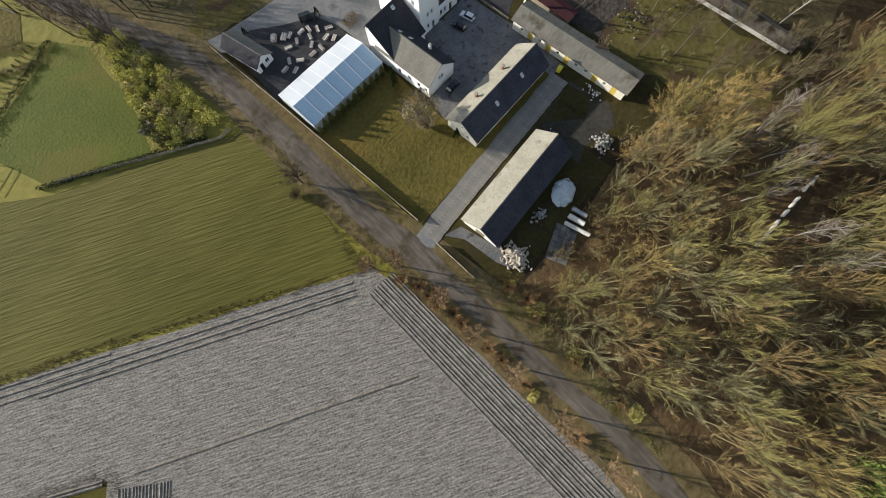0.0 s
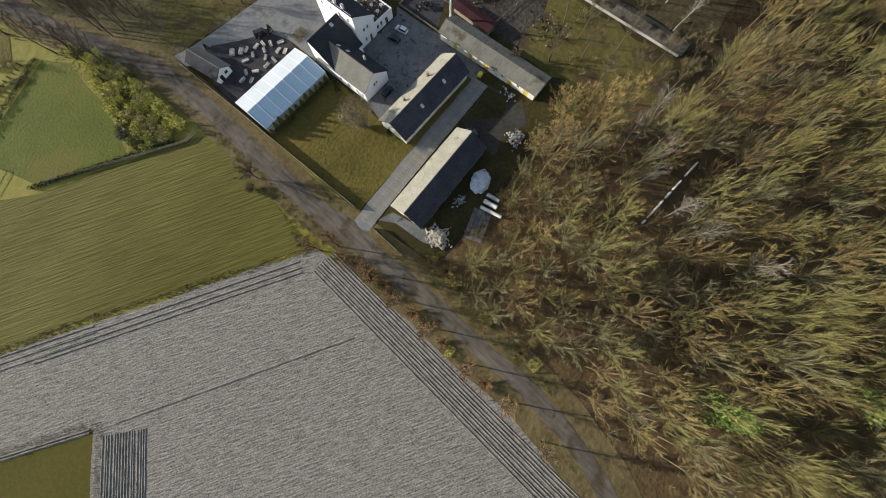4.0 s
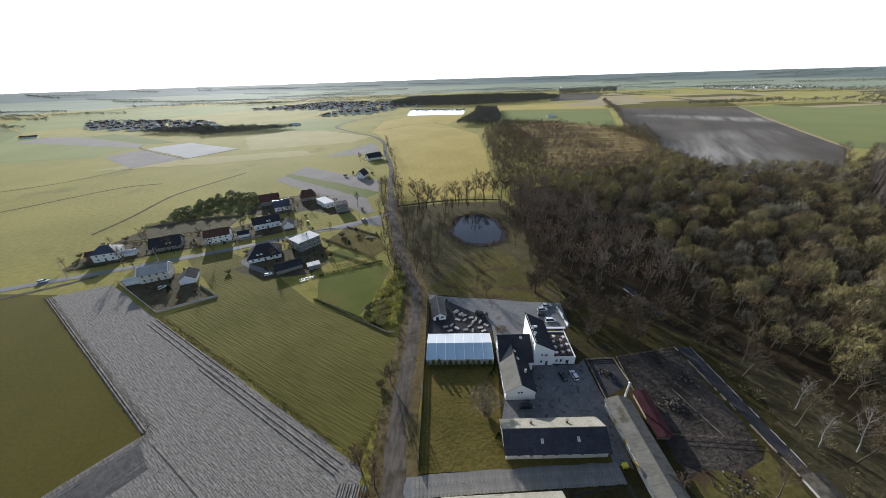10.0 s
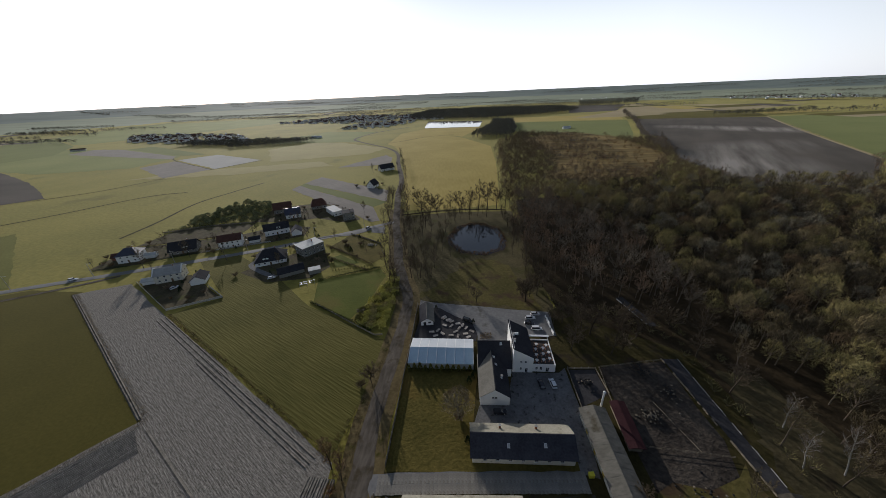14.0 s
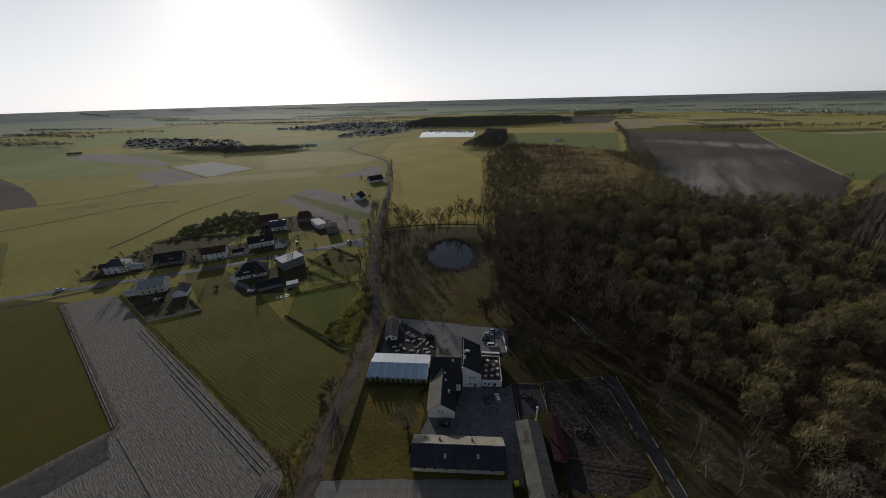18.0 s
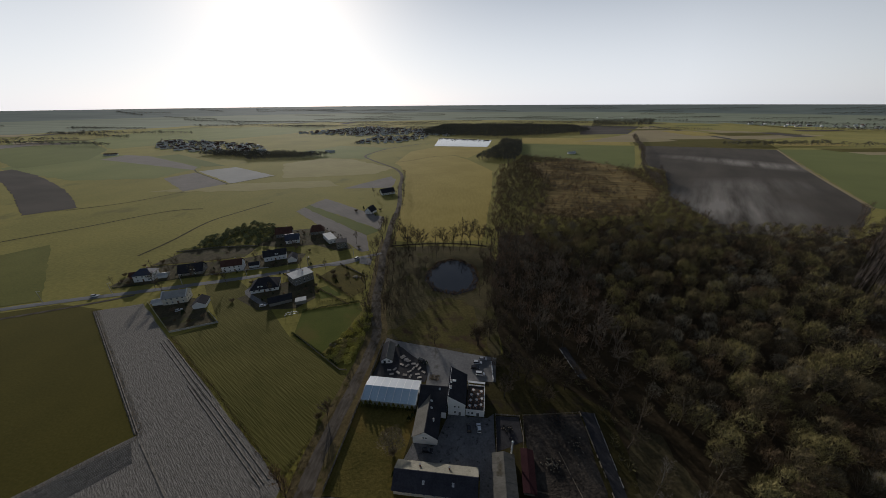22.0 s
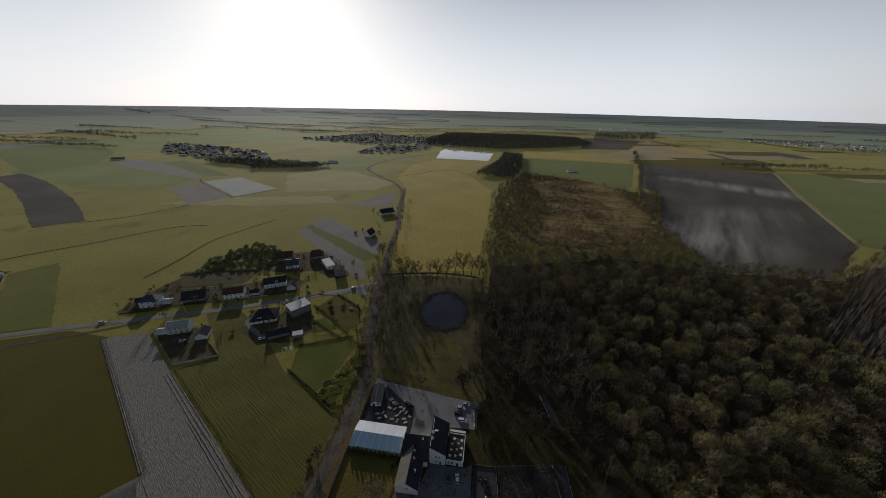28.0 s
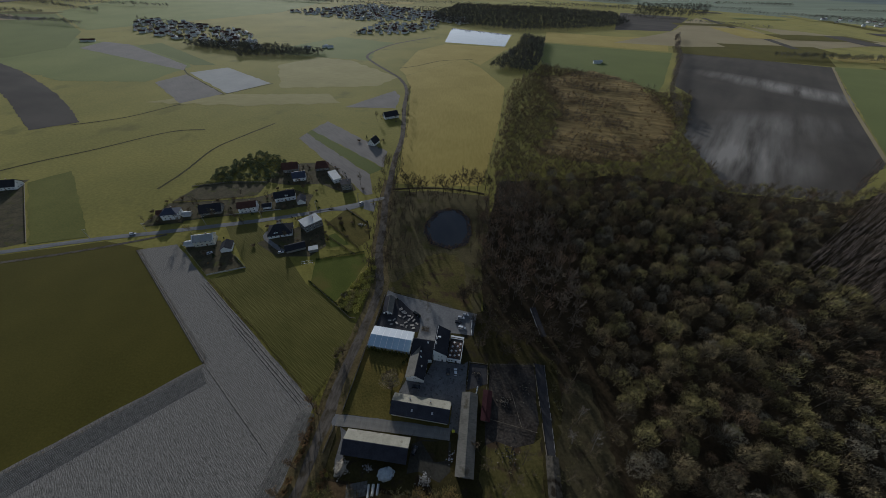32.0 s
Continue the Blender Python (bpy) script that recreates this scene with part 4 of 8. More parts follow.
TARP = material("pale tarpaulin", (0.40, 0.45, 0.47), (0.62, 0.66, 0.67), 0.5, 1.2, 0.4, 0.6, 0.1, coat=((0.05, 0.055, 0.06), 0.5, 0.6))
TYREGREY = material("old tyre", (0.025, 0.025, 0.025), (0.06, 0.058, 0.055), 0.5, 3.0, 0.9, 0.2, 0.01)


def root(name, m, label, category, group=""):
    ob = new(name)
    ob.empty_display_size = 0.5
    ob.matrix_basis = m
    return tagged(ob, label, category, group)


CACHE = {}


def shared(name, key, make, mat, parent, m=None, label=""):
    """A part on mesh data that all its alike pieces share."""
    if key not in CACHE:
        bm = bmesh.new()
        make(bm)
        me = bpy.data.meshes.new(name)
        bm.to_mesh(me)
        bm.free()
        me.materials.append(mat)
        CACHE[key] = me
    ob = new(name, CACHE[key])
    ob.parent = parent
    if m is not None:
        ob.matrix_basis = m
    return tagged(ob, label)


def wall_panel(name, length, height, openings, mat, parent, m, thick=0.3, gable=0.0, apex=0.5):
    """A wall in its own x-z plane, with openings (x, z, w, h) through it and a gable on top."""
    bm = bmesh.new()
    xs = sorted({0.0, length, *[o[0] for o in openings], *[o[0] + o[2] for o in openings]})
    zs = sorted({0.0, height, *[o[1] for o in openings], *[o[1] + o[3] for o in openings]})
    for x0, x1 in zip(xs, xs[1:]):
        run = None
        for z0, z1 in zip(zs, zs[1:]):
            cx, cz = (x0 + x1) / 2, (z0 + z1) / 2
            if any(o[0] < cx < o[0] + o[2] and o[1] < cz < o[1] + o[3] for o in openings):
                if run:
                    box(bm, x0, x1, 0, thick, *run)
                run = None
            else:
                run = (run[0] if run else z0, z1)
        if run:
            box(bm, x0, x1, 0, thick, *run)
    if gable > 0:
        a = [bm.verts.new(p) for p in ((0, 0, height), (length, 0, height), (length * apex, 0, height + gable))]
        b = [bm.verts.new((v.co.x, thick, v.co.z)) for v in a]
        bm.faces.new(a)
        bm.faces.new(b[::-1])
        for i in range(3):
            j = (i + 1) % 3
            bm.faces.new((a[j], a[i], b[i], b[j]))
    bmesh.ops.remove_doubles(bm, verts=bm.verts, dist=0.0005)
    ob = obj(name, bm, mat, parent)
    ob.matrix_basis = m
    return ob


def window(parent, m, w, h, mat=None, door=False):
    """A framed pane that stands in an opening, its corner at the pose's origin."""
    def ring(bm):
        t = 0.09
        xs, zs = (0, t, w / 2 - 0.03, w / 2 + 0.03, w - t, w), (0, t, h - t, h)
        vs = [[bm.verts.new((x, 0.17, z)) for x in xs] for z in zs]
        fs = [bm.faces.new((vs[k][i], vs[k][i + 1], vs[k + 1][i + 1], vs[k + 1][i])) for k in range(3) for i in range(5) if k != 1 or i in (0, 2, 4)]
        ex = bmesh.ops.extrude_face_region(bm, geom=fs, use_keep_orig=True)
        bmesh.ops.translate(bm, vec=(0, -0.07, 0), verts=[v for v in ex["geom"] if isinstance(v, bmesh.types.BMVert)])
        bmesh.ops.recalc_face_normals(bm, faces=bm.faces)
    if door:
        return shared("door", ("door", w, h, mat.name), lambda bm: (box(bm, 0, w, 0.08, 0.15, 0, h, bevel=0.01), box(bm, 0.1 * w, 0.45 * w, 0.06, 0.08, 0.1 * h, 0.9 * h), box(bm, 0.55 * w, 0.9 * w, 0.06, 0.08, 0.1 * h, 0.9 * h)), mat, parent, m)
    f = shared("window", ("frame", w, h), ring, FRAME, parent, m)
    shared("pane", ("pane", w, h), lambda bm: box(bm, 0.05, w - 0.05, 0.13, 0.14, 0.05, h - 0.05), GLASS, f, Matrix())
    shared("window_sill", ("sill", w), lambda bm: box(bm, -0.08, w + 0.08, -0.07, 0.1, -0.06, 0), FRAME, f, Matrix())
    return f


def slab(name, pts, thick, mat, parent, rows=0, label=""):
    """A roof plane from four corners (eave a, eave b, ridge b, ridge a), thick downwards; with rows, laid as lapped sheets upon it."""
    if rows:
        base = slab(name, pts, thick, mat, parent)
        p = [Vector(q) for q in pts]
        n = (p[1] - p[0]).cross(p[3] - p[0]).normalized()
        n = n if n.z > 0 else -n
        for k in range(rows):
            u0, u1 = k / rows, (k + 1) / rows
            lift = n * (0.03 + 0.025 * (k % 2))
            slab("roof_sheet", [p[0].lerp(p[1], u0) + lift, p[0].lerp(p[1], u1) + lift, p[3].lerp(p[2], u1) + lift, p[3].lerp(p[2], u0) + lift], 0.02, mat, base)
        return base
    bm = bmesh.new()
    p = [Vector(q) for q in pts]
    n = (p[1] - p[0]).cross(p[3] - p[0]).normalized()
    if n.z < 0:
        n = -n
    top = [bm.verts.new(q) for q in p]
    low = [bm.verts.new(q - n * thick) for q in p]
    bm.faces.new(top)
    bm.faces.new(low[::-1])
    for i in range(4):
        j = (i + 1) % 4
        bm.faces.new((top[j], top[i], low[i], low[j]))
    bmesh.ops.recalc_face_normals(bm, faces=bm.faces)
    return obj(name, bm, mat, parent, label)


def chimney(parent, x, y, z0, z1, mat=None, w=0.55):
    c = boxed("chimney", (x - w / 2, x + w / 2, y - w / 2, y + w / 2, z0, z1), mat or BRICK, parent, bevel=0.02)
    boxed("chimney_cap", (x - w / 2 - 0.08, x + w / 2 + 0.08, y - w / 2 - 0.08, y + w / 2 + 0.08, z1, z1 + 0.12), CONCRETE, c)
    return c


def skylight(parent, p, across, up, w=0.8, h=1.2):
    """A white framed roof window lying on a slope: across and up are its directions."""
    a, u = Vector(across).normalized(), Vector(up).normalized()
    n = a.cross(u).normalized()
    m = Matrix((a, u, n)).transposed().to_4x4()
    m.translation = Vector(p)
    f = shared("roof_window", ("sky", w, h), lambda bm: box(bm, -w / 2, w / 2, -h / 2, h / 2, 0, 0.14, bevel=0.02), FRAME, parent, m)
    shared("pane", ("skypane", w, h), lambda bm: box(bm, -w / 2 + 0.1, w / 2 - 0.1, -h / 2 + 0.1, h / 2 - 0.1, 0.13, 0.155), ROOF_PALE, f, Matrix())


def house(name, label, category, cx, cy, turn, L, W, eave, ridge, wall, roof, wins=(), gwins=(), over=0.6, seams=0, hip=0.0, chim=(), sky=(), roof2=None, doors=(), group="", apex=0.5):
    """A gabled or hipped building, its ridge along its own x. wins: (side, u, z, w, h) with side s, n, w, e."""
    r = root(name, pose(cx, cy, 0, 0, 0, turn), label, category, group)
    l, w = L / 2, W / 2
    place = {"s": (pose(-l, -w, 0), L), "n": (pose(l, w, 0, 0, 0, 180), L), "e": (pose(l, -w + 0.3, 0, 0, 0, 90), W - 0.6), "w": (pose(-l, w - 0.3, 0, 0, 0, -90), W - 0.6)}
    for side, (m, length) in place.items():
        ops = [(u * length - ww / 2, z, ww, hh) for s, u, z, ww, hh in wins if s == side and z + hh < eave]
        dps = [(u * length - ww / 2, 0.02, ww, hh, mt) for s, u, ww, hh, mt in doors if s == side]
        g = (ridge - eave) * (1 - 0.6 / W) if side in "ew" and not hip else 0.0
        wall_panel("wall", length, eave, ops + [d[:4] for d in dps], wall, r, m, gable=g, apex=apex if side == "e" else 1 - apex)
        for x, z, ww, hh in ops:
            window(r, m @ pose(x, 0, z), ww, hh)
        for x, z, ww, hh, mt in dps:
            window(r, m @ pose(x, 0, z), ww, hh, mt, True)
        for s, u, z, ww, hh in wins:
            if s == side and z + hh >= eave:
                window(r, m @ pose(u * length - ww / 2, -0.16, z), ww, hh)
    o = over
    sl = (ridge - eave) / w
    e, t = eave - o * sl + 0.14, ridge + 0.14
    rl = l + o - (hip if hip else 0)
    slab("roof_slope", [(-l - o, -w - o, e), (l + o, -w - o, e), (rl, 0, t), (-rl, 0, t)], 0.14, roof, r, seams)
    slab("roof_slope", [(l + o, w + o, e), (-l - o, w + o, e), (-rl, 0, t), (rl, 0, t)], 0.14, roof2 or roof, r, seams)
    if hip:
        for sgn in (-1, 1):
            bm = bmesh.new()
            vs = [bm.verts.new(q) for q in ((sgn * (l + o), -w - o, e), (sgn * (l + o), w + o, e), (sgn * rl, 0, t))]
            bm.faces.new(vs if sgn > 0 else vs[::-1])
            lo = [bm.verts.new(v.co - Vector((0, 0, 0.14))) for v in vs]
            bm.faces.new(lo[::-1] if sgn > 0 else lo)
            bm.faces.new((vs[0], lo[0], lo[1], vs[1]))
            obj("hip_slope", bm, roof, r)
    boxed("ridge_cap", (-rl, rl, -0.14, 0.14, t - 0.05, t + 0.05), roof, r)
    for x, y, top in chim:
        chimney(r, x, y, eave, top)
    for side, u, k in sky:
        sg = -1 if side == "s" else 1
        y = sg * w * (1 - k)
        skylight(r, (-l + u * L, y, eave + (ridge - eave) * k + 0.14), (1 if sg < 0 else -1, 0, 0), (0, -sg * w, ridge - eave))
    return r


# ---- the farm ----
# canvas of the southern slope, its blue skylit shade put into the colour
SHADECANVAS = material("white canvas with blue shade painted in", (0.27, 0.38, 0.48), (0.35, 0.47, 0.57), 0.2, 2.0, 0.45, 0.1, 0.01)


def build_tent():
    r = root("marquee", pose(12.6, 7.2, 0, 0, 0, 2.6), "long white marquee of stretched canvas with blue shade painted into its southern panels", "marquee")
    l, w, eave, ridge, n = 12.5, 6.7, 2.8, 4.4, 7
    for k in range(n):
        x0, x1 = -l + 2 * l * k / n, -l + 2 * l * (k + 1) / n
        for sg in (-1, 1):
            pts = [(x0, sg * (w + 0.15), eave - 0.03), (x1, sg * (w + 0.15), eave - 0.03), (x1, 0, ridge), (x0, 0, ridge)]
            slab("canvas_panel", pts if sg < 0 else [pts[1], pts[0], pts[3], pts[2]], 0.05, SHADECANVAS if sg < 0 else CANVAS, r)
            boxed("wall_panel", (x0 + 0.03, x1 - 0.03, sg * w - 0.03, sg * w + 0.03, 0, eave - 0.02), CANVAS, r)
    for k in range(n + 1):
        x = -l + 2 * l * k / n
        for sg in (-1, 1):
            slab("seam", [(x - 0.09, sg * (w + 0.17), eave + 0.01), (x + 0.09, sg * (w + 0.17), eave + 0.01), (x + 0.09, 0, ridge + 0.04), (x - 0.09, 0, ridge + 0.04)], 0.04, FRAME, r)
            boxed("post", (x - 0.07, x + 0.07, sg * w - 0.08, sg * w + 0.08, 0, eave), STEEL, r)
    for sg in (-1, 1):
        m = pose(-l, w, 0, 0, 0, -90) if sg < 0 else pose(l, -w, 0, 0, 0, 90)
        wall_panel("end_wall", 2 * w, eave, [(2 * w / 2 - 1.2, 0, 2.4, 2.4)] if sg > 0 else [], CANVAS, r, m, 0.05, ridge - eave)


build_tent()
# northern barn slopes: cement sheet with the sunlight put into its colour
ROOF_SUNLIT = material("cement sheet roof with sunlight painted in", (0.21, 0.195, 0.15), (0.34, 0.32, 0.255), 0.25, 1.8, 0.9, 0.35, 0.03, coat=((0.17, 0.15, 0.11), 0.3, 0.6))
# the barns' shaded slope as a darker colour; on the village shed plain slate
ROOF_SLATE_AND_SHADE = material("dark slate roof and shaded barn slope", (0.04, 0.04, 0.048), (0.08, 0.078, 0.088), 0.25, 1.8, 0.95, 0.35, 0.03)
house("middle_barn", "long low barn with sheet roof and white gable", "barn", 40.1, -27.2, 3.6, 28.6, 9.6, 3.2, 6.3, CREAM, ROOF_SLATE_AND_SHADE, roof2=ROOF_SUNLIT, seams=14,
      wins=[("w", 0.3, 1.0, 0.8, 1.0), ("w", 0.7, 1.0, 0.8, 1.0), ("w", 0.5, 3.6, 0.7, 0.9)] + [("s", u / 8, 1.1, 1.0, 0.9) for u in range(1, 8)], doors=[("n", 0.3, 1.1, 2.1, WOODDOOR), ("n", 0.7, 2.4, 2.5, WOODDOOR)],
      chim=[(-6.0, 2.6, 6.1), (4.6, 2.6, 6.1)], sky=[("s", 0.36, 0.45), ("s", 0.72, 0.5)])
house("front_barn", "long barn with sunlit and shaded roof slopes painted in and whitewashed gable", "barn", 24.3, -48.2, 5.2, 29.4, 9.9, 3.0, 6.0, WHITEWALL, ROOF_SLATE_AND_SHADE, roof2=ROOF_SUNLIT, seams=14,
      wins=[("n", u / 7, 1.2, 0.9, 0.7) for u in range(1, 7)], doors=[("w", 0.5, 2.6, 2.5, PLANKGREY), ("s", 0.3, 3.0, 2.6, PLANKGREY), ("s", 0.7, 3.0, 2.6, PLANKGREY)])
house("stable", "long stable with mossy cement roof and cream wall", "stable", 64.9, -32.9, 94.6, 36.2, 7.2, 3.0, 4.3, CREAM, ROOF_MOSS, seams=18,
      wins=[("n", u / 12, 1.2, 0.9, 0.8) for u in (1, 3, 5, 7, 8, 10)] + [("w", 0.5, 1.2, 1.0, 1.0)], doors=[("n", u / 12, 1.5, 2.2, YELLOWDOOR) for u in (2, 4, 6, 9, 11)])


def flue():
    r = root("boiler_flue", pose(66.6, -13.2, 0), "tall pale steel flue beside the stable gable", "chimney")
    bm = bmesh.new()
    bmesh.ops.create_cone(bm, segments=14, radius1=0.32, radius2=0.3, depth=9.0, matrix=Matrix.Translation((0, 0, 4.5)), cap_ends=True)
    part("pipe", bm, WHITEWALL, r)
    for z in (2.5, 5.5):
        bm = bmesh.new()
        bmesh.ops.create_cone(bm, segments=14, radius1=0.38, radius2=0.38, depth=0.14, matrix=Matrix.Translation((0, 0, z)), cap_ends=True)
        part("band", bm, STEEL, r)
    bm = bmesh.new()
    bmesh.ops.create_cone(bm, segments=14, radius1=0.48, radius2=0.1, depth=0.3, matrix=Matrix.Translation((0, 0, 9.25)), cap_ends=True)
    part("cowl", bm, STEEL, r)
    boxed("base", (-0.6, 0.6, -0.6, 0.6, 0, 0.5), CONCRETE, r)


flue()


DECK = material("dark terrace deck", (0.05, 0.042, 0.036), (0.11, 0.094, 0.08), 0.5, 3.0, 0.9, 0.3, 0.01)


def farm_house():
    r = root("farm_house", pose(0, 0, 0, 0, 0, 0), "white farmhouse with dark roofs and a tall block beside its wing", "house")
    base = pose(32.4, -4.2, 0, 0, 0, 93.5)
    # long wing, ridge north to south; western slope painted paler as the sunlit side
    l, w, eave, ridge = 9.5, 4.9, 4.2, 7.6
    for m, length, ops, g in ((base @ pose(-l, w - 0.3, 0, 0, 0, -90), 2 * w - 0.6, [(3.6, 2.9, 0.75, 1.1), (4.6, 2.9, 0.75, 1.1)], ridge - eave),
                              (base @ pose(l, w, 0, 0, 0, 180), 2 * l, [(x, 1.2, 1.0, 1.3) for x in (8.0, 11.4, 14.8, 17.2)], 0),
                              (base @ pose(-l, -w, 0), 2 * l, [(x, 1.2, 1.0, 1.3) for x in (2.0, 5.4, 8.8)], 0)):
        wall_panel("wall", length, eave, ops, RENDER_WHITE, r, m, gable=g * (1 - 0.6 / (2 * w)) if g else 0)
        for x, z, ww, hh in ops:
            window(r, m @ pose(x, 0, z), ww, hh)
    o, sl = 0.4, (ridge - eave) / w
    e, t = eave - o * sl + 0.14, ridge + 0.14
    # shaded eastern slope dark, sunlit western slope grey: light put into the colours
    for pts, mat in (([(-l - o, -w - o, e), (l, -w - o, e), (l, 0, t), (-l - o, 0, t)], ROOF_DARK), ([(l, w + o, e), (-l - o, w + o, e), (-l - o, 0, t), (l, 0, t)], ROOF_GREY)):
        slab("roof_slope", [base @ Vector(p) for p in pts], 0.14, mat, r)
    cap = boxed("ridge_cap", (-l - o, l, -0.14, 0.14, t - 0.04, t + 0.06), ROOF_DARK, r)
    cap.matrix_basis = base
    rot = base.to_3x3()
    for u, k in ((1.8, 0.76), (5.0, 0.86)):
        skylight(r, base @ Vector((u, -w * (1 - k), eave + (ridge - eave) * k + 0.14)), rot @ Vector((1, 0, 0)), rot @ Vector((0, w, ridge - eave)), 0.9, 1.0)
    chimney(r, 35.3, -7.4, 4.6, 7.2, RENDER_WHITE)
    # cross wing to the north with a steep dark roof
    cross = pose(33.1, 3.2, 0, 0, 0, 3.5)
    cl, cw, cr, ry = 5.9, 4.7, 9.3, 3.7
    for m, length, ops, g, ap in ((cross @ pose(-cl, -cw, 0), 2 * cl, [], 0, 0.5), (cross @ pose(cl, cw, 0, 0, 0, 180), 2 * cl, [(x, z, 1.1, 1.3) for x in (1.6, 5.0, 8.6) for z in (1.2, 4.4)], 0, 0.5),
                                  (cross @ pose(cl, -cw + 0.3, 0, 0, 0, 90), 2 * cw - 0.6, [], cr - eave, 0.92), (cross @ pose(-cl, cw - 0.3, 0, 0, 0, -90), 2 * cw - 0.6, [(2.0, 1.2, 1.1, 1.3), (5.4, 1.2, 1.1, 1.3)], cr - eave, 0.08)):
        wall_panel("wall", length, eave + (4.0 if len(ops) == 6 else 0), ops, RENDER_WHITE, r, m, gable=g * 0.97 if g else 0, apex=ap)
        for x, z, ww, hh in ops:
            window(r, m @ pose(x, 0, z), ww, hh)
    sl = (cr - eave) / (cw + ry)
    e, t = eave - 0.4 * sl + 0.16, cr + 0.16
    slab("roof_slope", [cross @ Vector(p) for p in ((-cl - 0.3, -cw - 0.4, e), (cl + 0.3, -cw - 0.4, e), (cl + 0.3, ry, t), (-cl - 0.3, ry, t))], 0.16, ROOF_DARK, r)
    slab("roof_slope", [cross @ Vector(p) for p in ((cl + 0.3, cw + 0.2, cr - 1.2), (-cl - 0.3, cw + 0.2, cr - 1.2), (-cl - 0.3, ry, t), (cl + 0.3, ry, t))], 0.16, ROOF_DARK, r)
    cap = boxed("ridge_cap", (-cl - 0.3, cl + 0.3, ry - 0.15, ry + 0.15, t - 0.04, t + 0.07), ROOF_DARK, r)
    cap.matrix_basis = cross
    rot = cross.to_3x3()
    skylight(r, cross @ Vector((2.6, ry - 1.0, cr - 1.0 * sl + 0.16)), rot @ Vector((1, 0, 0)), rot @ Vector((0, 1, sl)), 0.9, 1.0)
    # tall block, one roof plane falling to the east
    m0 = pose(39.9, 0.9, 0, 0, 0, 3.5)
    bw, bl, hi, lo = 7.4, 16.0, 11.6, 7.4
    ops_s = [(2.6, 4.6, 0.8, 1.1), (4.2, 4.6, 0.8, 1.1), (2.6, 1.2, 0.8, 1.3), (4.6, 0.02, 1.0, 2.1)]
    for m, length, height, ops, g in ((m0, bw, lo, ops_s, hi - lo), (m0 @ pose(0, bl - 0.3, 0, 0, 0, -90), bl - 0.6, hi, [(x, z, 0.9, 1.2) for z in (8.3, 9.0) for x in (2.0,)][:1] + [(x, 8.6, 0.9, 1.2) for x in (6.0, 9.5, 13.0)], 0),
                                      (m0 @ pose(bw, 0.3, 0, 0, 0, 90), bl - 0.6, lo, [(x, 4.6, 0.9, 1.2) for x in (2.5, 6.0, 9.5, 13.0)], 0), (m0 @ pose(bw, bl, 0, 0, 0, 180), bw, lo, [(x, 4.6, 0.9, 1.2) for x in (1.4, 4.6)], hi - lo)):
        wall_panel("wall", length, height, ops, RENDER_WHITE, r, m, gable=g, apex=0.0 if m is m0 else 1.0)
        for x, z, ww, hh in ops:
            window(r, m @ pose(x, 0, z), ww, hh)
    slab("roof_slope", [m0 @ Vector(p) for p in ((bw + 0.3, -0.3, lo - 0.05), (bw + 0.3, bl + 0.3, lo - 0.05), (-0.2, bl + 0.3, hi + 0.2), (-0.2, -0.3, hi + 0.2))], 0.16, ROOF_DARK, r)
    for y in (4.2, 7.4):
        c = chimney(r, 40.7 - y * 0.06, 1 + y, 10.0, 12.4, RENDER_WHITE, 0.7)
    boxed("vent_box", (40.6, 42.2, 9.4, 10.1, 10.6, 11.4), FRAME, r, bevel=0.03)
    # annex with a flat terrace
    m1 = pose(47.5, 1.9, 0, 0, 0, 2.0)
    aw, al, ah = 8.0, 13.6, 3.1
    for m, length, ops in ((m1, aw, [(0.8, 0.9, 0.9, 1.4), (2.4, 0.9, 0.9, 1.4), (4.6, 0.02, 1.2, 2.1)]), (m1 @ pose(aw, 0.3, 0, 0, 0, 90), al - 0.6, [(x, 1, 1.2, 1.3) for x in (2, 5, 8, 11)]), (m1 @ pose(aw, al, 0, 0, 0, 180), aw, [(x, 1, 1.2, 1.3) for x in (1.5, 5)])):
        wall_panel("wall", length, ah + 0.5, ops, RENDER_WHITE, r, m)
        for x, z, ww, hh in ops:
            window(r, m @ pose(x, 0, z), ww, hh)
    t = boxed("terrace", (0.3, aw - 0.3, 0.3, al - 0.3, ah - 0.25, ah), DECK, r)
    t.matrix_basis = m1
    p = boxed("pergola", (0.0, aw, al - 0.6, al + 0.4, ah + 2.2, ah + 2.4), FRAME, r)
    p.matrix_basis = m1
    for x in (0.3, aw - 0.4):
        q = boxed("pergola_post", (x, x + 0.14, al - 0.2, al - 0.06, ah, ah + 2.2), FRAME, r)
        q.matrix_basis = m1


farm_house()
house("gate_shed", "small shed with dark roof and white gable", "shed", 2.6, 31.0, 101, 12.0, 5.6, 2.5, 4.2, RENDER_WHITE, ROOF_GREY, roof2=ROOF_DARK, wins=[("w", 0.72, 0.9, 1.3, 1.1)], doors=[("w", 0.28, 1.2, 2.0, GLASS)])

PARASOL = material("pale parasol cloth", (0.66, 0.64, 0.60), (0.80, 0.78, 0.74), 0.5, 3.0, 0.9, 0.2, 0.01, spread=0.15)
TERRACOTTA = material("terracotta pot", (0.36, 0.16, 0.09), (0.48, 0.24, 0.14), 0.5, 3.0, 0.85, 0.2, 0.01)


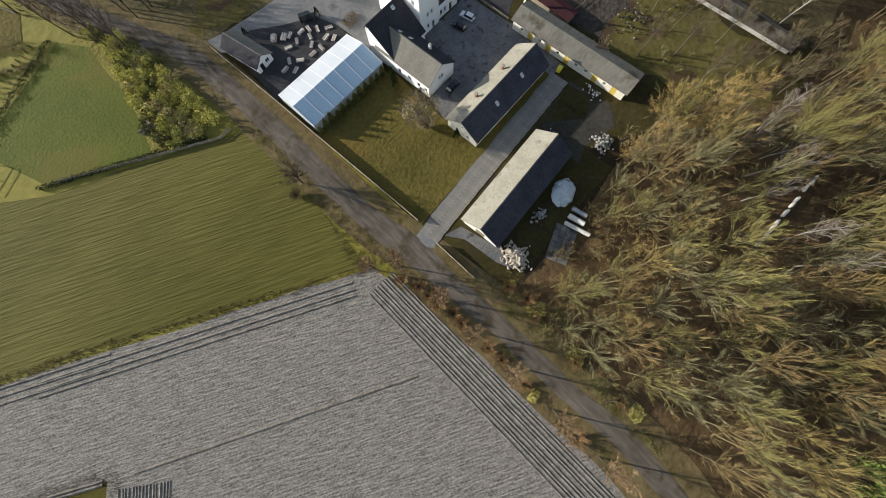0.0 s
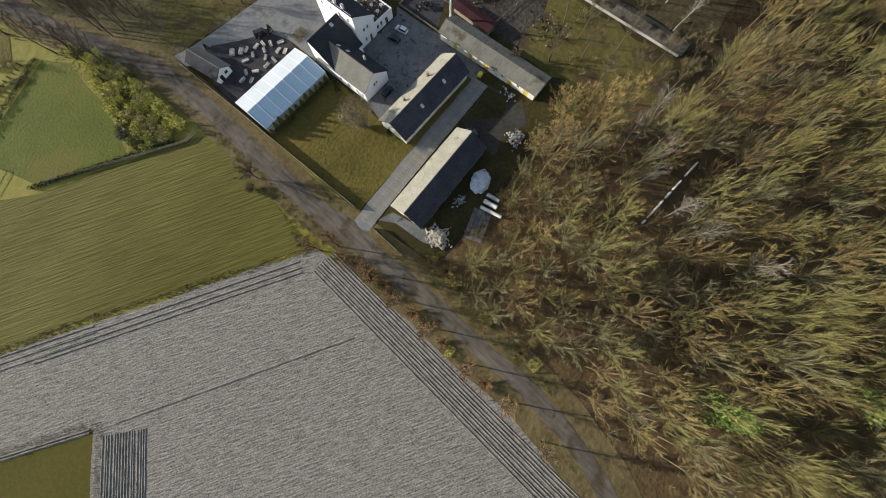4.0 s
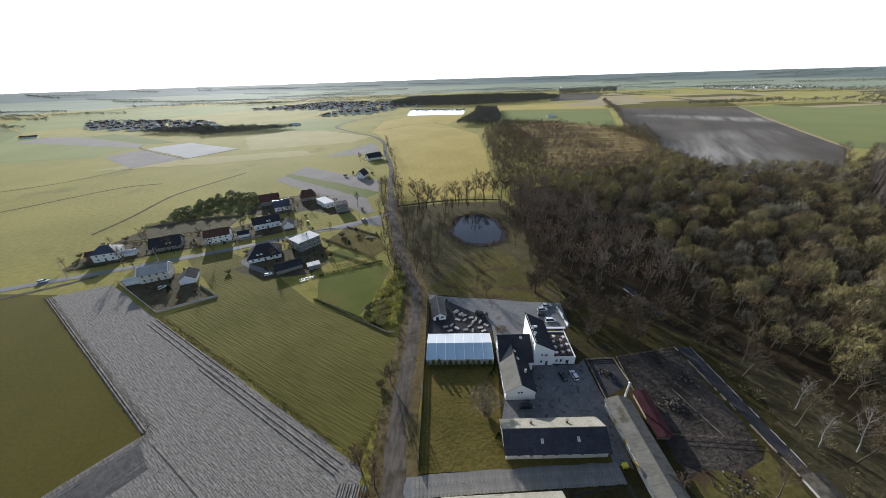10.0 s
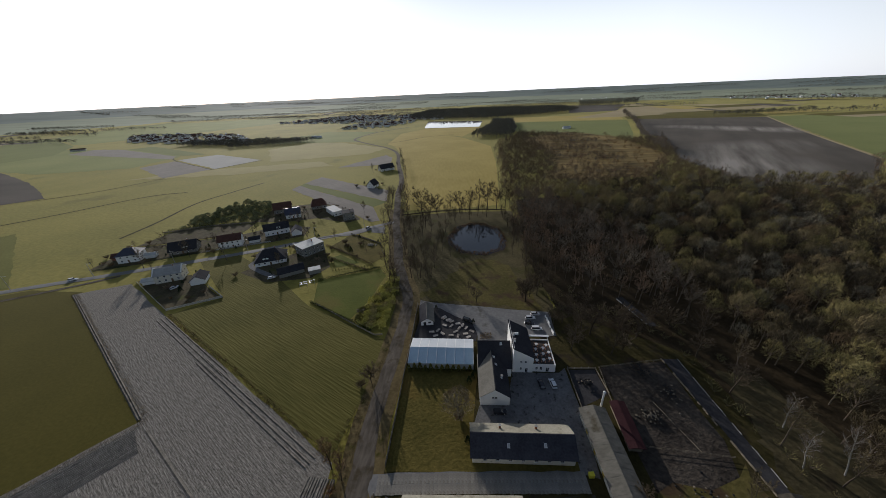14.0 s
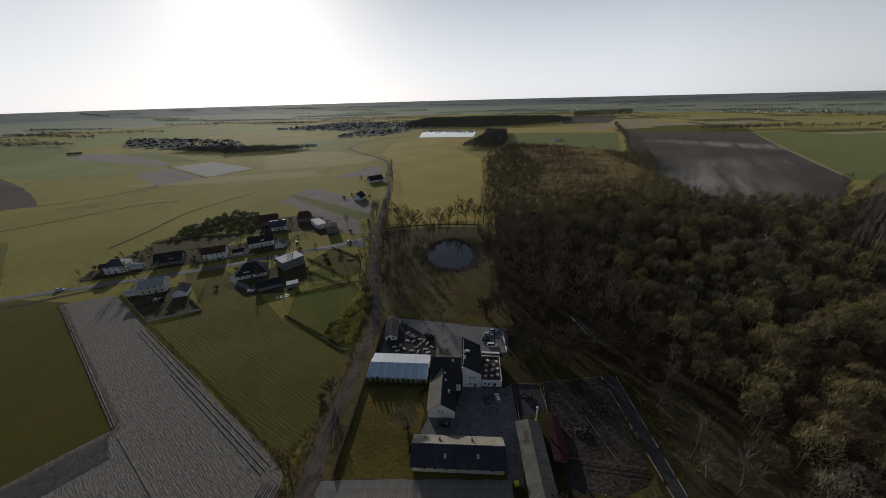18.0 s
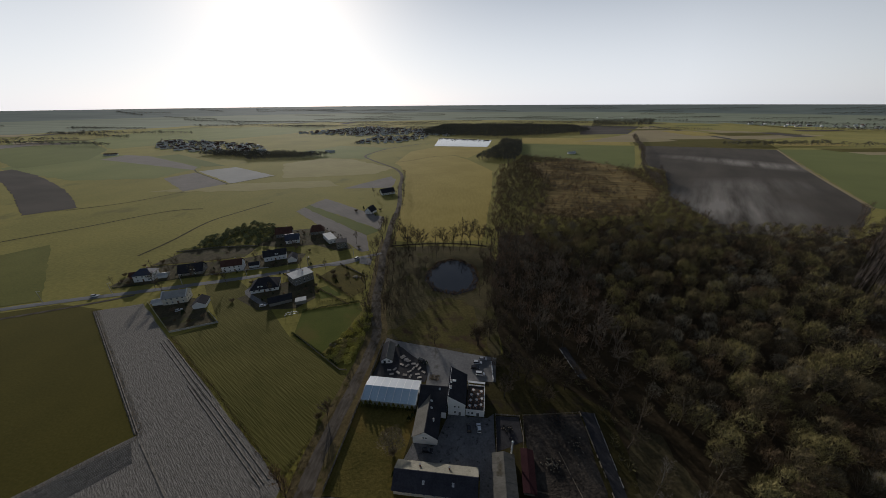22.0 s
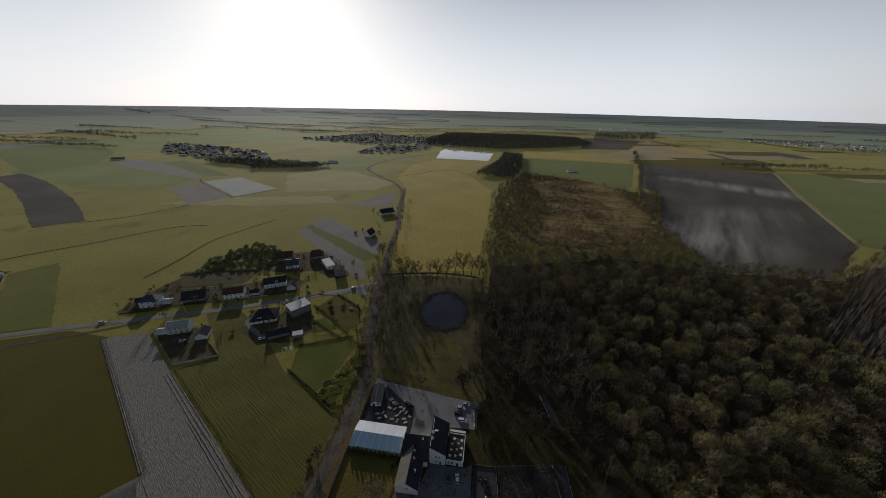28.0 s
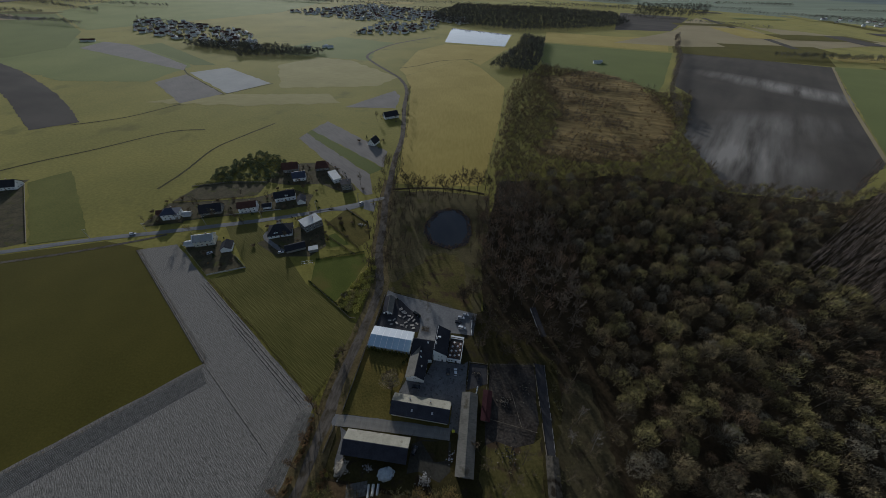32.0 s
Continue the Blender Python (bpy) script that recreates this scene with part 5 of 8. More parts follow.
def terrace_table():
    r = root("terrace_table", pose(49, 4, 3.1), "round pale table with four stools on the terrace", "table", "tables on the terrace")
    for nm, rr, z0, z1, mt in (("tabletop", 0.62, 0.70, 0.75, PARASOL), ("stem", 0.06, 0.04, 0.70, STEEL), ("foot", 0.3, 0.0, 0.04, STEEL)):
        bm = bmesh.new()
        bmesh.ops.create_cone(bm, segments=18, radius1=rr, radius2=rr, depth=z1 - z0, matrix=Matrix.Translation((0, 0, (z0 + z1) / 2)), cap_ends=True)
        part(nm, bm, mt, r)
    for k in range(4):
        a = k * math.pi / 2 + 0.6
        bm = bmesh.new()
        bmesh.ops.create_cone(bm, segments=10, radius1=0.2, radius2=0.17, depth=0.45, matrix=Matrix.Translation((0.95 * math.cos(a), 0.95 * math.sin(a), 0.225)), cap_ends=True)
        part("stool", bm, TERRACOTTA, r)
    return r


table = terrace_table()
for i, (x, y) in enumerate(((51.5, 4.4), (53.8, 5.2), (49.2, 6.9), (51.8, 7.5), (54.0, 8.4), (49.3, 9.8), (52.2, 10.6), (49.9, 12.6), (53.6, 12.3))):
    copy_thing(table, pose(x, y, 3.1, 0, 0, i * 37))


def pallet_stack(h, n):
    r = root("timber_stack", pose(11, 30, 0.07), "stack of pale sawn boards in the storage yard", "timber stack", "timber stacks in the dark yard")
    rnd = random.Random(n)
    for lay in range(h):
        for k in range(4):
            y = -0.55 + k * 0.36 + rnd.uniform(-0.03, 0.03)
            boxed("board", (-1.2 + rnd.uniform(-0.1, 0.1), 1.2 + rnd.uniform(-0.1, 0.1), y, y + 0.31, 0.12 + lay * 0.16, 0.26 + lay * 0.16), TIMBER, r)
    for x in (-0.8, 0.8):
        boxed("bearer", (x - 0.05, x + 0.05, -0.5, 0.9, 0, 0.12), PLANKGREY, r)
    return r


stacks = [pallet_stack(4, 1), pallet_stack(3, 2)]
stacks[1].matrix_basis = pose(13.2, 28.9, 0.07, 0, 0, 35)
stacks[0].matrix_basis = pose(10.9, 30.6, 0.07, 0, 0, 50)
for i, (x, y, a) in enumerate(((14.6, 28.2, 30), (14.9, 25.3, 60), (17.6, 26.8, 10), (18.5, 23.9, 70), (21.5, 24.2, 65), (24.0, 22.3, -25), (21.4, 20.4, 15), (17.0, 21.5, 40), (18.3, 18.8, 85), (15.2, 18.9, 5), (11.7, 25.3, -20), (9.2, 21.9, 60), (11.3, 19.8, -35), (8.5, 18.3, 25), (19.8, 26.0, 80), (22.8, 18.6, 30), (6.5, 20.5, 12))):
    copy_thing(stacks[i % 2], pose(x, y, 0.07, 0, 0, a) @ Matrix.Diagonal((0.9, 0.65, 0.7, 1)))


# ---- fences, walls and yard things ----
def panel_fence(label, pts, gap=2.5, h=1.7, mat=None, start=0):
    """Concrete posts with three planks in each bay."""
    r = root("fence", Matrix(), label, "fence")
    for (ax, ay), (bx, by) in zip(pts, pts[1:]):
        n = max(1, round(math.hypot(bx - ax, by - ay) / gap))
        an = math.degrees(math.atan2(by - ay, bx - ax))
        bay = math.hypot(bx - ax, by - ay) / n
        for k in range(n):
            x, y = ax + (bx - ax) * k / n, ay + (by - ay) * k / n
            m = pose(x, y, 0, 0, 0, an)
            shared("post", ("post", h), lambda bm: box(bm, -0.07, 0.07, -0.07, 0.07, 0, h + 0.1, bevel=0.015), CONCRETE, r, m)
            for j in range(3):
                shared("plank", ("plank", round(bay, 2), h, j, (mat or PLANKGREY).name), lambda bm: box(bm, 0.07, bay - 0.07, -0.025, 0.025, 0.05 + j * h / 3, (j + 1) * h / 3 - 0.02), mat or PLANKGREY, r, m)
    return r


panel_fence("weathered plank fence along the dirt road", [(-3.4, 40), (-1.6, 16), (-0.7, 0), (0.6, -20), (1.6, -36.5)])
panel_fence("weathered plank fence beside the gateway", [(0.7, -43.8), (0.9, -56)])
sheet("kennel_run", [(60.6, 3.6), (70.3, 4.6), (71.6, -6), (66, -9.5), (61.4, -12)], 0.075, DARKYARD, "grey gravel run beside the yard", "yard", wobble=0.3)
panel_fence("low fence round the gravel run", [(60.4, 4.2), (70.6, 5.0), (71.9, -6.2)], 2.6, 0.8)
panel_fence("low fence between yard and gravel run", [(60.4, 4.2), (61.2, -12.6)], 2.6, 0.9)
panel_fence("concrete fence round the field house lot", [(-177, 51.5), (-132.5, 27), (-111.2, 40.2), (-128, 50)], 2.6, 1.3, CONCRETE)


def rail_fence(label, pts, gap=3.0, h=1.1):
    """Thin weathered posts with two rails."""
    r = root("rail_fence", Matrix(), label, "fence")
    for (ax, ay), (bx, by) in zip(pts, pts[1:]):
        n = max(1, round(math.hypot(bx - ax, by - ay) / gap))
        bay = math.hypot(bx - ax, by - ay) / n
        an = math.degrees(math.atan2(by - ay, bx - ax))
        for k in range(n):
            m = pose(ax + (bx - ax) * k / n, ay + (by - ay) * k / n, 0, 0, 0, an)
            shared("post", ("railpost", h), lambda bm: box(bm, -0.06, 0.06, -0.06, 0.06, 0, h, bevel=0.015), PLANKGREY, r, m)
            for z in (0.45 * h, 0.85 * h):
                shared("rail", ("rail", round(bay, 2), round(z, 2)), lambda bm: box(bm, 0.06, bay - 0.06, -0.025, 0.025, z - 0.05, z + 0.05), PLANKGREY, r, m)
    return r


rail_fence("low weathered rail fence round the paddock", [(71.5, -12), (72, 5.5), (96.4, 11)])
rail_fence("low weathered rail fence inside the paddock", [(74, -24), (99, -25)])


def low_wall(label, a, b, h, t, mat, category="wall"):
    """A broken masonry wall built of blocks with an uneven top."""
    rnd = random.Random(int(abs(a[0] * 7 + a[1])))
    n = max(2, round(math.hypot(b[0] - a[0], b[1] - a[1]) / 1.2))
    an = math.degrees(math.atan2(b[1] - a[1], b[0] - a[0]))
    r = root("low_wall", pose(a[0], a[1], 0, 0, 0, an), label, category)
    d = math.hypot(b[0] - a[0], b[1] - a[1]) / n
    for k in range(n):
        if rnd.random() < 0.28:
            continue
        boxed("block", (k * d + 0.01, (k + 1) * d - 0.01, -t / 2 + rnd.uniform(-0.03, 0.03), t / 2, 0, h * rnd.uniform(0.5, 1.05)), mat, r, bevel=0.03)
    return r


low_wall("broken whitewashed foundation wall of the long ruin", (102.6, 12), (107.2, -34), 0.35, 0.14, CONCRETE)
low_wall("broken grey foundation wall of the long ruin", (96.6, 12), (103.0, -34), 0.6, 0.3, PLANKGREY)
low_wall("broken foundation wall running on into the park", (93.7, 52), (100.6, 31), 0.5, 0.25, CONCRETE)
sheet("lane_floor", [(94, 52), (97.6, 53), (104.6, 31.5), (101, 31)], 0.06, DARKYARD, "dark cracked floor beside the broken wall", "floor", wobble=0.3)
low_wall("white rendered wall beside the car park", (57.4, 35.2), (58.8, 22.4), 1.7, 0.35, RENDER_WHITE)
low_wall("pale broken wall in the glade", (79.4, -99.6), (53.6, -98.9), 1.0, 0.4, WHITEWALL)
low_wall("broken concrete kerb in the paddock", (85, -8), (91, -24), 0.3, 0.18, PLANKGREY)
sheet("ruin_floor", [(97.0, 12), (102.4, 12), (107.0, -33.5), (103.2, -33.5)], 0.09, DARKYARD, "cracked concrete floor between ruined walls", "floor", wobble=0.3)
sheet("paddock", [(73, -10), (72, 5.5), (96.4, 10.8), (99.5, -20), (97, -30), (88, -34), (79, -33), (74, -36), (71, -14)], 0.06, material("churned dark earth", (0.022, 0.018, 0.015), (0.10, 0.083, 0.066), 0.09, 0.8, 0.95, 0.9, 0.2), "churned dark paddock earth", "paddock", wobble=0.6)
sheet("ruin_grass", [(74, -36), (79, -33), (88, -34), (97, -30), (101, -26), (104, -75), (86, -80), (74, -60)], 0.05, LAWN2, "rough olive grass under scattered trees", "grass", wobble=1.5, step=3)
sheet("wood_strip", [(111, -78), (139, -76), (136, -50), (132, -16), (127, 6), (114, 8), (108, -30)], 0.05, material("pale leaf strewn grass", (0.038, 0.032, 0.016), (0.100, 0.082, 0.042), 0.08, 0.8, 0.95, 0.7, 0.1, coat=((0.05, 0.038, 0.022), 0.12, 0.55)), "pale leaf strewn grass between ruin and wood", "grass", wobble=1.5, step=3)
sheet("gravel_apron", [(41, -55), (40, -43), (45, -40), (58, -38), (60, -50), (56, -55), (46, -53)], 0.06, material("dark damp ground", (0.030, 0.028, 0.022), (0.075, 0.069, 0.054), 0.1, 0.9, 0.9, 0.5, 0.05), "damp dark ground beside the barn", "yard", wobble=0.5)
sheet("green_patch", [(44, -41), (57, -38), (58, -46), (52, -48)], 0.08, DIMGRASS, "patch of green grass behind the driveway", "lawn", wobble=0.4)
sheet("barn_path", [(3.5, -43.5), (8, -45), (11, -57), (9, -61), (7.4, -57), (6.3, -48)], 0.08, YARD, "pale concrete path along the barn gable", "path", wobble=0.2)
RUINROOF = material("rotten mossy roof sheet", (0.04, 0.036, 0.028), (0.15, 0.13, 0.10), 0.5, 1.2, 0.95, 0.6, 0.05, coat=((0.03, 0.024, 0.016), 0.3, 0.52))
house("ruin_shed", "long low ruined shed with dark grey roof and pale verge", "shed", 106.4, -54.6, 93.8, 40, 4.8, 1.5, 2.2, CONCRETE, RUINROOF, seams=18)
house("maroon_shelter", "low open shelter with maroon sheet roof", "shelter", 72.6, -18.2, 91, 14.5, 3.6, 2.0, 2.4, PLANKGREY, MAROON, seams=7)
low_wall("pale verge stones along the ruined shed", (107.9, -34), (110.6, -75), 0.35, 0.14, CONCRETE)


def wheel(parent, x, y, r=0.31):
    def tyre(bm):
        bmesh.ops.create_cone(bm, segments=16, radius1=r, radius2=r, depth=0.2, matrix=Matrix.Rotation(math.pi / 2, 4, "X"), cap_ends=True)
        bmesh.ops.bevel(bm, geom=[e for e in bm.edges if not e.calc_face_angle(0) < 0.6], offset=0.03, segments=1, affect="EDGES")
    w = shared("wheel", ("tyre", r), tyre, RUBBER, parent, Matrix.Translation((x, y, r)))
    shared("rim", ("rim", r), lambda bm: bmesh.ops.create_cone(bm, segments=12, radius1=r * 0.6, radius2=r * 0.55, depth=0.22, matrix=Matrix.Rotation(math.pi / 2, 4, "X"), cap_ends=True), STEEL, w, Matrix())


def car(label, x, y, turn, rgb, long=4.3, tall=1.45, van=False):
    paint = material(label.split()[0] + " car paint", tuple(c * 0.9 for c in rgb), rgb, 0.5, 3.0, 0.25, 0.0, spec=0.6)
    r = root("car", pose(x, y, 0.12, 0, 0, turn), label, "car", "parked cars")
    h, w = long / 2, 0.88
    prof = [(-h, 0.35), (-h + 0.05, 0.72), (-h + 0.25, 0.86), (h * 0.42, 0.90), (h * 0.9, 0.74), (h, 0.55), (h, 0.3), (h * 0.9, 0.22), (-h * 0.95, 0.22)]
    bm = bmesh.new()
    sides = [[bm.verts.new((px, s * (w if pz < 0.8 else w * 0.95), pz)) for px, pz in prof] for s in (-1, 1)]
    bm.faces.new(sides[0])
    bm.faces.new(sides[1][::-1])
    for i in range(len(prof)):
        j = (i + 1) % len(prof)
        bm.faces.new((sides[0][j], sides[0][i], sides[1][i], sides[1][j]))
    bmesh.ops.recalc_face_normals(bm, faces=bm.faces)
    bmesh.ops.bevel(bm, geom=bm.edges[:], offset=0.04, segments=2, affect="EDGES")
    part("body", bm, paint, r)
    back, front = (-h + 0.12, h * 0.45) if not van else (-h + 0.08, h * 0.55)
    tb, tf = (back + 0.35, front - 0.75) if not van else (back + 0.1, front - 0.55)
    bm = bmesh.new()
    lo = [bm.verts.new(p) for p in ((back, -0.82, 0.86), (front, -0.82, 0.88), (front, 0.82, 0.88), (back, 0.82, 0.86))]
    hi = [bm.verts.new(p) for p in ((tb, -0.66, tall - 0.04), (tf, -0.66, tall - 0.04), (tf, 0.66, tall - 0.04), (tb, 0.66, tall - 0.04))]
    for i in range(4):
        j = (i + 1) % 4
        bm.faces.new((lo[i], lo[j], hi[j], hi[i]))
    bm.faces.new(hi)
    part("cabin_glass", bm, GLASS, r)
    boxed("roof_panel", (tb - 0.05, tf + 0.05, -0.69, 0.69, tall - 0.06, tall), paint, r, bevel=0.03)
    for s in (-1, 1):
        bm = bmesh.new()
        a = [bm.verts.new(p) for p in ((tf + 0.02, s * 0.67, tall - 0.04), (tf + 0.1, s * 0.67, tall - 0.04), (front + 0.04, s * 0.84, 0.88), (front - 0.06, s * 0.84, 0.88))]
        bm.faces.new(a)
        bmesh.ops.solidify(bm, geom=bm.faces[:], thickness=0.04)
        part("pillar", bm, paint, r)
        boxed("headlight", (h - 0.08, h + 0.01, s * 0.62 - 0.16, s * 0.62 + 0.16, 0.55, 0.68), FRAME, r, bevel=0.02)
        boxed("tail_light", (-h - 0.01, -h + 0.08, s * 0.68 - 0.12, s * 0.68 + 0.12, 0.6, 0.76), MAROON, r, bevel=0.02)
        for px in (-h * 0.62, h * 0.64):
            wheel(r, px, s * 0.8)
    return r


car("white hatchback parked in the inner yard", 53.7, -3.6, 102, (0.8, 0.8, 0.8))
car("black hatchback parked beside the white car", 49.6, -4.2, 100, (0.02, 0.02, 0.025))
car("black estate car parked below the house gable", 34.6, -16.4, 5, (0.02, 0.022, 0.03))
car("white van parked in the front car park", 52.3, 25.6, 4, (0.78, 0.78, 0.78), 4.6, 1.8, True)
car("black saloon parked in the front car park", 49.4, 29.2, 2, (0.025, 0.025, 0.03))
car("silver estate car parked in the front car park", 50.4, 33.0, 6, (0.55, 0.56, 0.58), 4.6, 1.6)
car("grey saloon parked at the end of the car park", 53.0, 36.0, 6, (0.42, 0.43, 0.45))
car("dark off-road car parked beside the timber stacks", 21.9, 28.9, -22, (0.02, 0.024, 0.022), 4.8, 1.9, True)
car("dark car parked at the barn end", 42.0, -45.5, 80, (0.03, 0.03, 0.035))


def wheelie_bin():
    r = root("wheeled_bin", pose(58.2, -33.6, 0.1, 0, 0, 8), "bright yellow waste bin beside the stable", "bin")
    bm = bmesh.new()
    vs = box(bm, -0.7, 0.7, -0.55, 0.55, 0.15, 1.25, bevel=0.06)
    part("body", bm, PLASTIC_Y, r)
    boxed("lid", (-0.74, 0.74, -0.6, 0.6, 1.25, 1.36), PLASTIC_Y, r, bevel=0.04)
    for x in (-0.55, 0.55):
        boxed("castor", (x - 0.06, x + 0.06, -0.4, 0.4, 0, 0.16), RUBBER, r)


wheelie_bin()


def lumpy(name, label, category, x, y, lx, ly, h, mat, seed, turn=0.0, rough=0.25):
    """A heap with a lumpy rounded surface."""
    bm = bmesh.new()
    bmesh.ops.create_icosphere(bm, subdivisions=4, radius=1.0)
    for v in bm.verts:
        k = 1 + rough * noise.noise(v.co * 2.2 + Vector((seed, 0, 0))) + rough * 0.5 * noise.noise(v.co * 6 + Vector((0, seed, 0)))
        v.co = Vector((v.co.x * k * lx / 2, v.co.y * k * ly / 2, max(-0.1, v.co.z * k * h)))
    bmesh.ops.smooth_vert(bm, verts=bm.verts[:], factor=0.2)
    ob = obj(name, bm, mat)
    ob.matrix_basis = pose(x, y, 0.03, 0, 0, turn)
    return tagged(ob, label, category)


lumpy("silage_mound", "silage heap under a pale dark-stained tarpaulin", "silage heap", 32.0, -57.2, 7.5, 5.6, 1.6, TARP, 3, 20)


def pile(name, label, category, x, y, lx, ly, n, seed, mats, log=False, long=1.0):
    """Many loose pieces heaped on one another."""
    r = root(name, pose(x, y, 0.05), label, category)
    rnd = random.Random(seed)
    for k in range(n):
        u, v = rnd.gauss(0, 0.4), rnd.gauss(0, 0.4)
        z = max(0, 1.3 * (1 - u * u - v * v)) * rnd.random()
        m = pose(u * lx / 2, v * ly / 2, z, rnd.uniform(-25, 25), rnd.uniform(-25, 25), rnd.uniform(0, 360))
        if log:
            kk = rnd.randint(0, 4)
            shared("log", (name, kk), lambda bm: bmesh.ops.create_cone(bm, segments=8, radius1=0.16 + 0.02 * kk, radius2=0.14 + 0.02 * kk, depth=long * (0.9 + 0.35 * kk), matrix=Matrix.Translation((0, 0, 0.18)) @ Matrix.Rotation(math.pi / 2, 4, "Y"), cap_ends=True), mats[0], r, m)
        else:
            kk = rnd.randint(0, 5)
            def stone(bm):
                q = random.Random(kk)
                s = bmesh.ops.create_icosphere(bm, subdivisions=1, radius=0.17 + 0.045 * kk)
                for vv in s["verts"]:
                    vv.co *= q.uniform(0.7, 1.2)
                    vv.co.z = vv.co.z * 0.7 + 0.2
            shared("stone", (name, kk), stone, mats[kk % len(mats)], r, m)
    return r


LOGWOOD = material("cut birch logs", (0.34, 0.29, 0.22), (0.62, 0.56, 0.46), 0.6, 3.0, 0.9, 0.3, 0.02, spread=0.3)
STONE = material("pale rubble", (0.13, 0.12, 0.105), (0.30, 0.28, 0.245), 0.5, 3.0, 0.95, 0.4, 0.02, spread=0.35)
pile("log_pile", "heap of pale cut birch logs beside the barn", "log pile", 11.6, -59.6, 6.2, 7.4, 290, 5, [LOGWOOD], True, 0.42)
pile("rubble_heap", "heap of pale broken rubble behind the barn", "rubble heap", 49.5, -55.5, 6.5, 5.5, 130, 6, [STONE, CONCRETE])
pile("scrap_heap", "heap of broken concrete and scrap beside the tarpaulin", "rubble heap", 23.5, -56.8, 4.5, 4.0, 60, 7, [STONE, CONCRETE])
pile("brush_heap", "scatter of dark stones in the paddock", "rubble heap", 86, 5, 9, 7, 50, 8, [TYREGREY])
pile("stone_scatter", "scatter of grey stones in the paddock", "rubble heap", 86, -38, 14, 12, 70, 9, [TYREGREY, PLANKGREY, TYREGREY])
pile("brick_heap", "heap of broken bricks and planks in the gravel run", "rubble heap", 65.5, -2.5, 6, 5, 60, 14, [PLANKGREY, TYREGREY, TYREGREY])
pile("stump_heap", "dark heap of stumps and rubble in the paddock", "rubble heap", 82, -14, 9, 6, 70, 15, [TYREGREY, PLANKGREY])
pile("debris_heap", "low heap of grey debris beside the ruin", "rubble heap", 92, -5, 7, 10, 60, 16, [TYREGREY, PLANKGREY, TYREGREY])
pile("yard_scrap", "loose scrap at the end of the stable", "rubble heap", 59.2, -44.5, 4, 7, 45, 10, [TYREGREY, STEEL, CONCRETE])


def tank(x, y, turn, long, rad, mat, label):
    r = root("storage_tank", pose(x, y, 0.05, 0, 0, turn), label, "tank")
    bm = bmesh.new()
    bmesh.ops.create_cone(bm, segments=20, radius1=rad, radius2=rad, depth=long, matrix=Matrix.Translation((0, 0, rad + 0.15)) @ Matrix.Rotation(math.pi / 2, 4, "Y"), cap_ends=True)
    bmesh.ops.bevel(bm, geom=[e for e in bm.edges if e.calc_face_angle(0) > 1], offset=0.08, segments=2, affect="EDGES")
    part("shell", bm, mat, r)
    for px in (-long * 0.3, long * 0.3):
        boxed("cradle", (px - 0.12, px + 0.12, -rad * 0.8, rad * 0.8, 0, 0.35), CONCRETE, r)


tank(28.6, -64.0, -78, 4.2, 0.65, WHITEWALL, "pale cylindrical tank lying behind the barn")
tank(30.6, -63.3, -78, 4.0, 0.6, STEEL, "grey cylindrical tank lying behind the barn")
tank(27.0, -65.6, -75, 6.6, 0.5, WHITEWALL, "long white pipe lying behind the barn")


OLDSLAB = material("old damp slabs", (0.10, 0.097, 0.09), (0.21, 0.20, 0.185), 0.4, 2.0, 0.95, 0.4, 0.02, spread=0.12, coat=((0.07, 0.065, 0.05), 0.3, 0.55))


def slab_heap():
    r = root("slab_stack", pose(21.5, -65.5, 0.05, 0, 0, 22), "flat stacks of grey concrete slabs on the ground", "slab stack")
    rnd = random.Random(4)
    for i in range(6):
        for j in range(4):
            x, y = -4.4 + i * 1.55, -2.6 + j * 1.35
            boxed("slab", (x, x + 1.45, y, y + 1.25, 0, 0.12 + 0.25 * rnd.random()), OLDSLAB, r)


slab_heap()

# paving slabs of the driveway
DRIVESLAB = material("worn driveway slabs", (0.175, 0.16, 0.135), (0.30, 0.28, 0.245), 0.15, 2.5, 0.95, 0.3, 0.01, spread=0.09, coat=((0.12, 0.105, 0.075), 0.35, 0.6))


def driveway_slabs():
    drive = bpy.data.objects["driveway"]
    line = [Vector((0.5, -41.2)), Vector((20, -38.9)), Vector((40, -36.9)), Vector((57, -35.2))]
    rnd = random.Random(3)
    for a, b in zip(line, line[1:]):
        d = (b - a)
        n = int(d.length / 1.0)
        an = math.degrees(math.atan2(d.y, d.x))
        for k in range(n):
            p = a + d * (k + 0.5) / n
            for s in (-1.3, 1.3):
                q = p + Vector((-d.y, d.x)).normalized() * (s + rnd.uniform(-0.1, 0.1))
                shared("paving_slab", "slab", lambda bm: box(bm, -0.487, 0.487, -1.28, 1.28, -0.1, 0.02, bevel=0.012), DRIVESLAB, drive, pose(q.x, q.y, 0.14 + rnd.uniform(-0.006, 0.01), 0, 0, an + rnd.uniform(-1, 1)))


driveway_slabs()

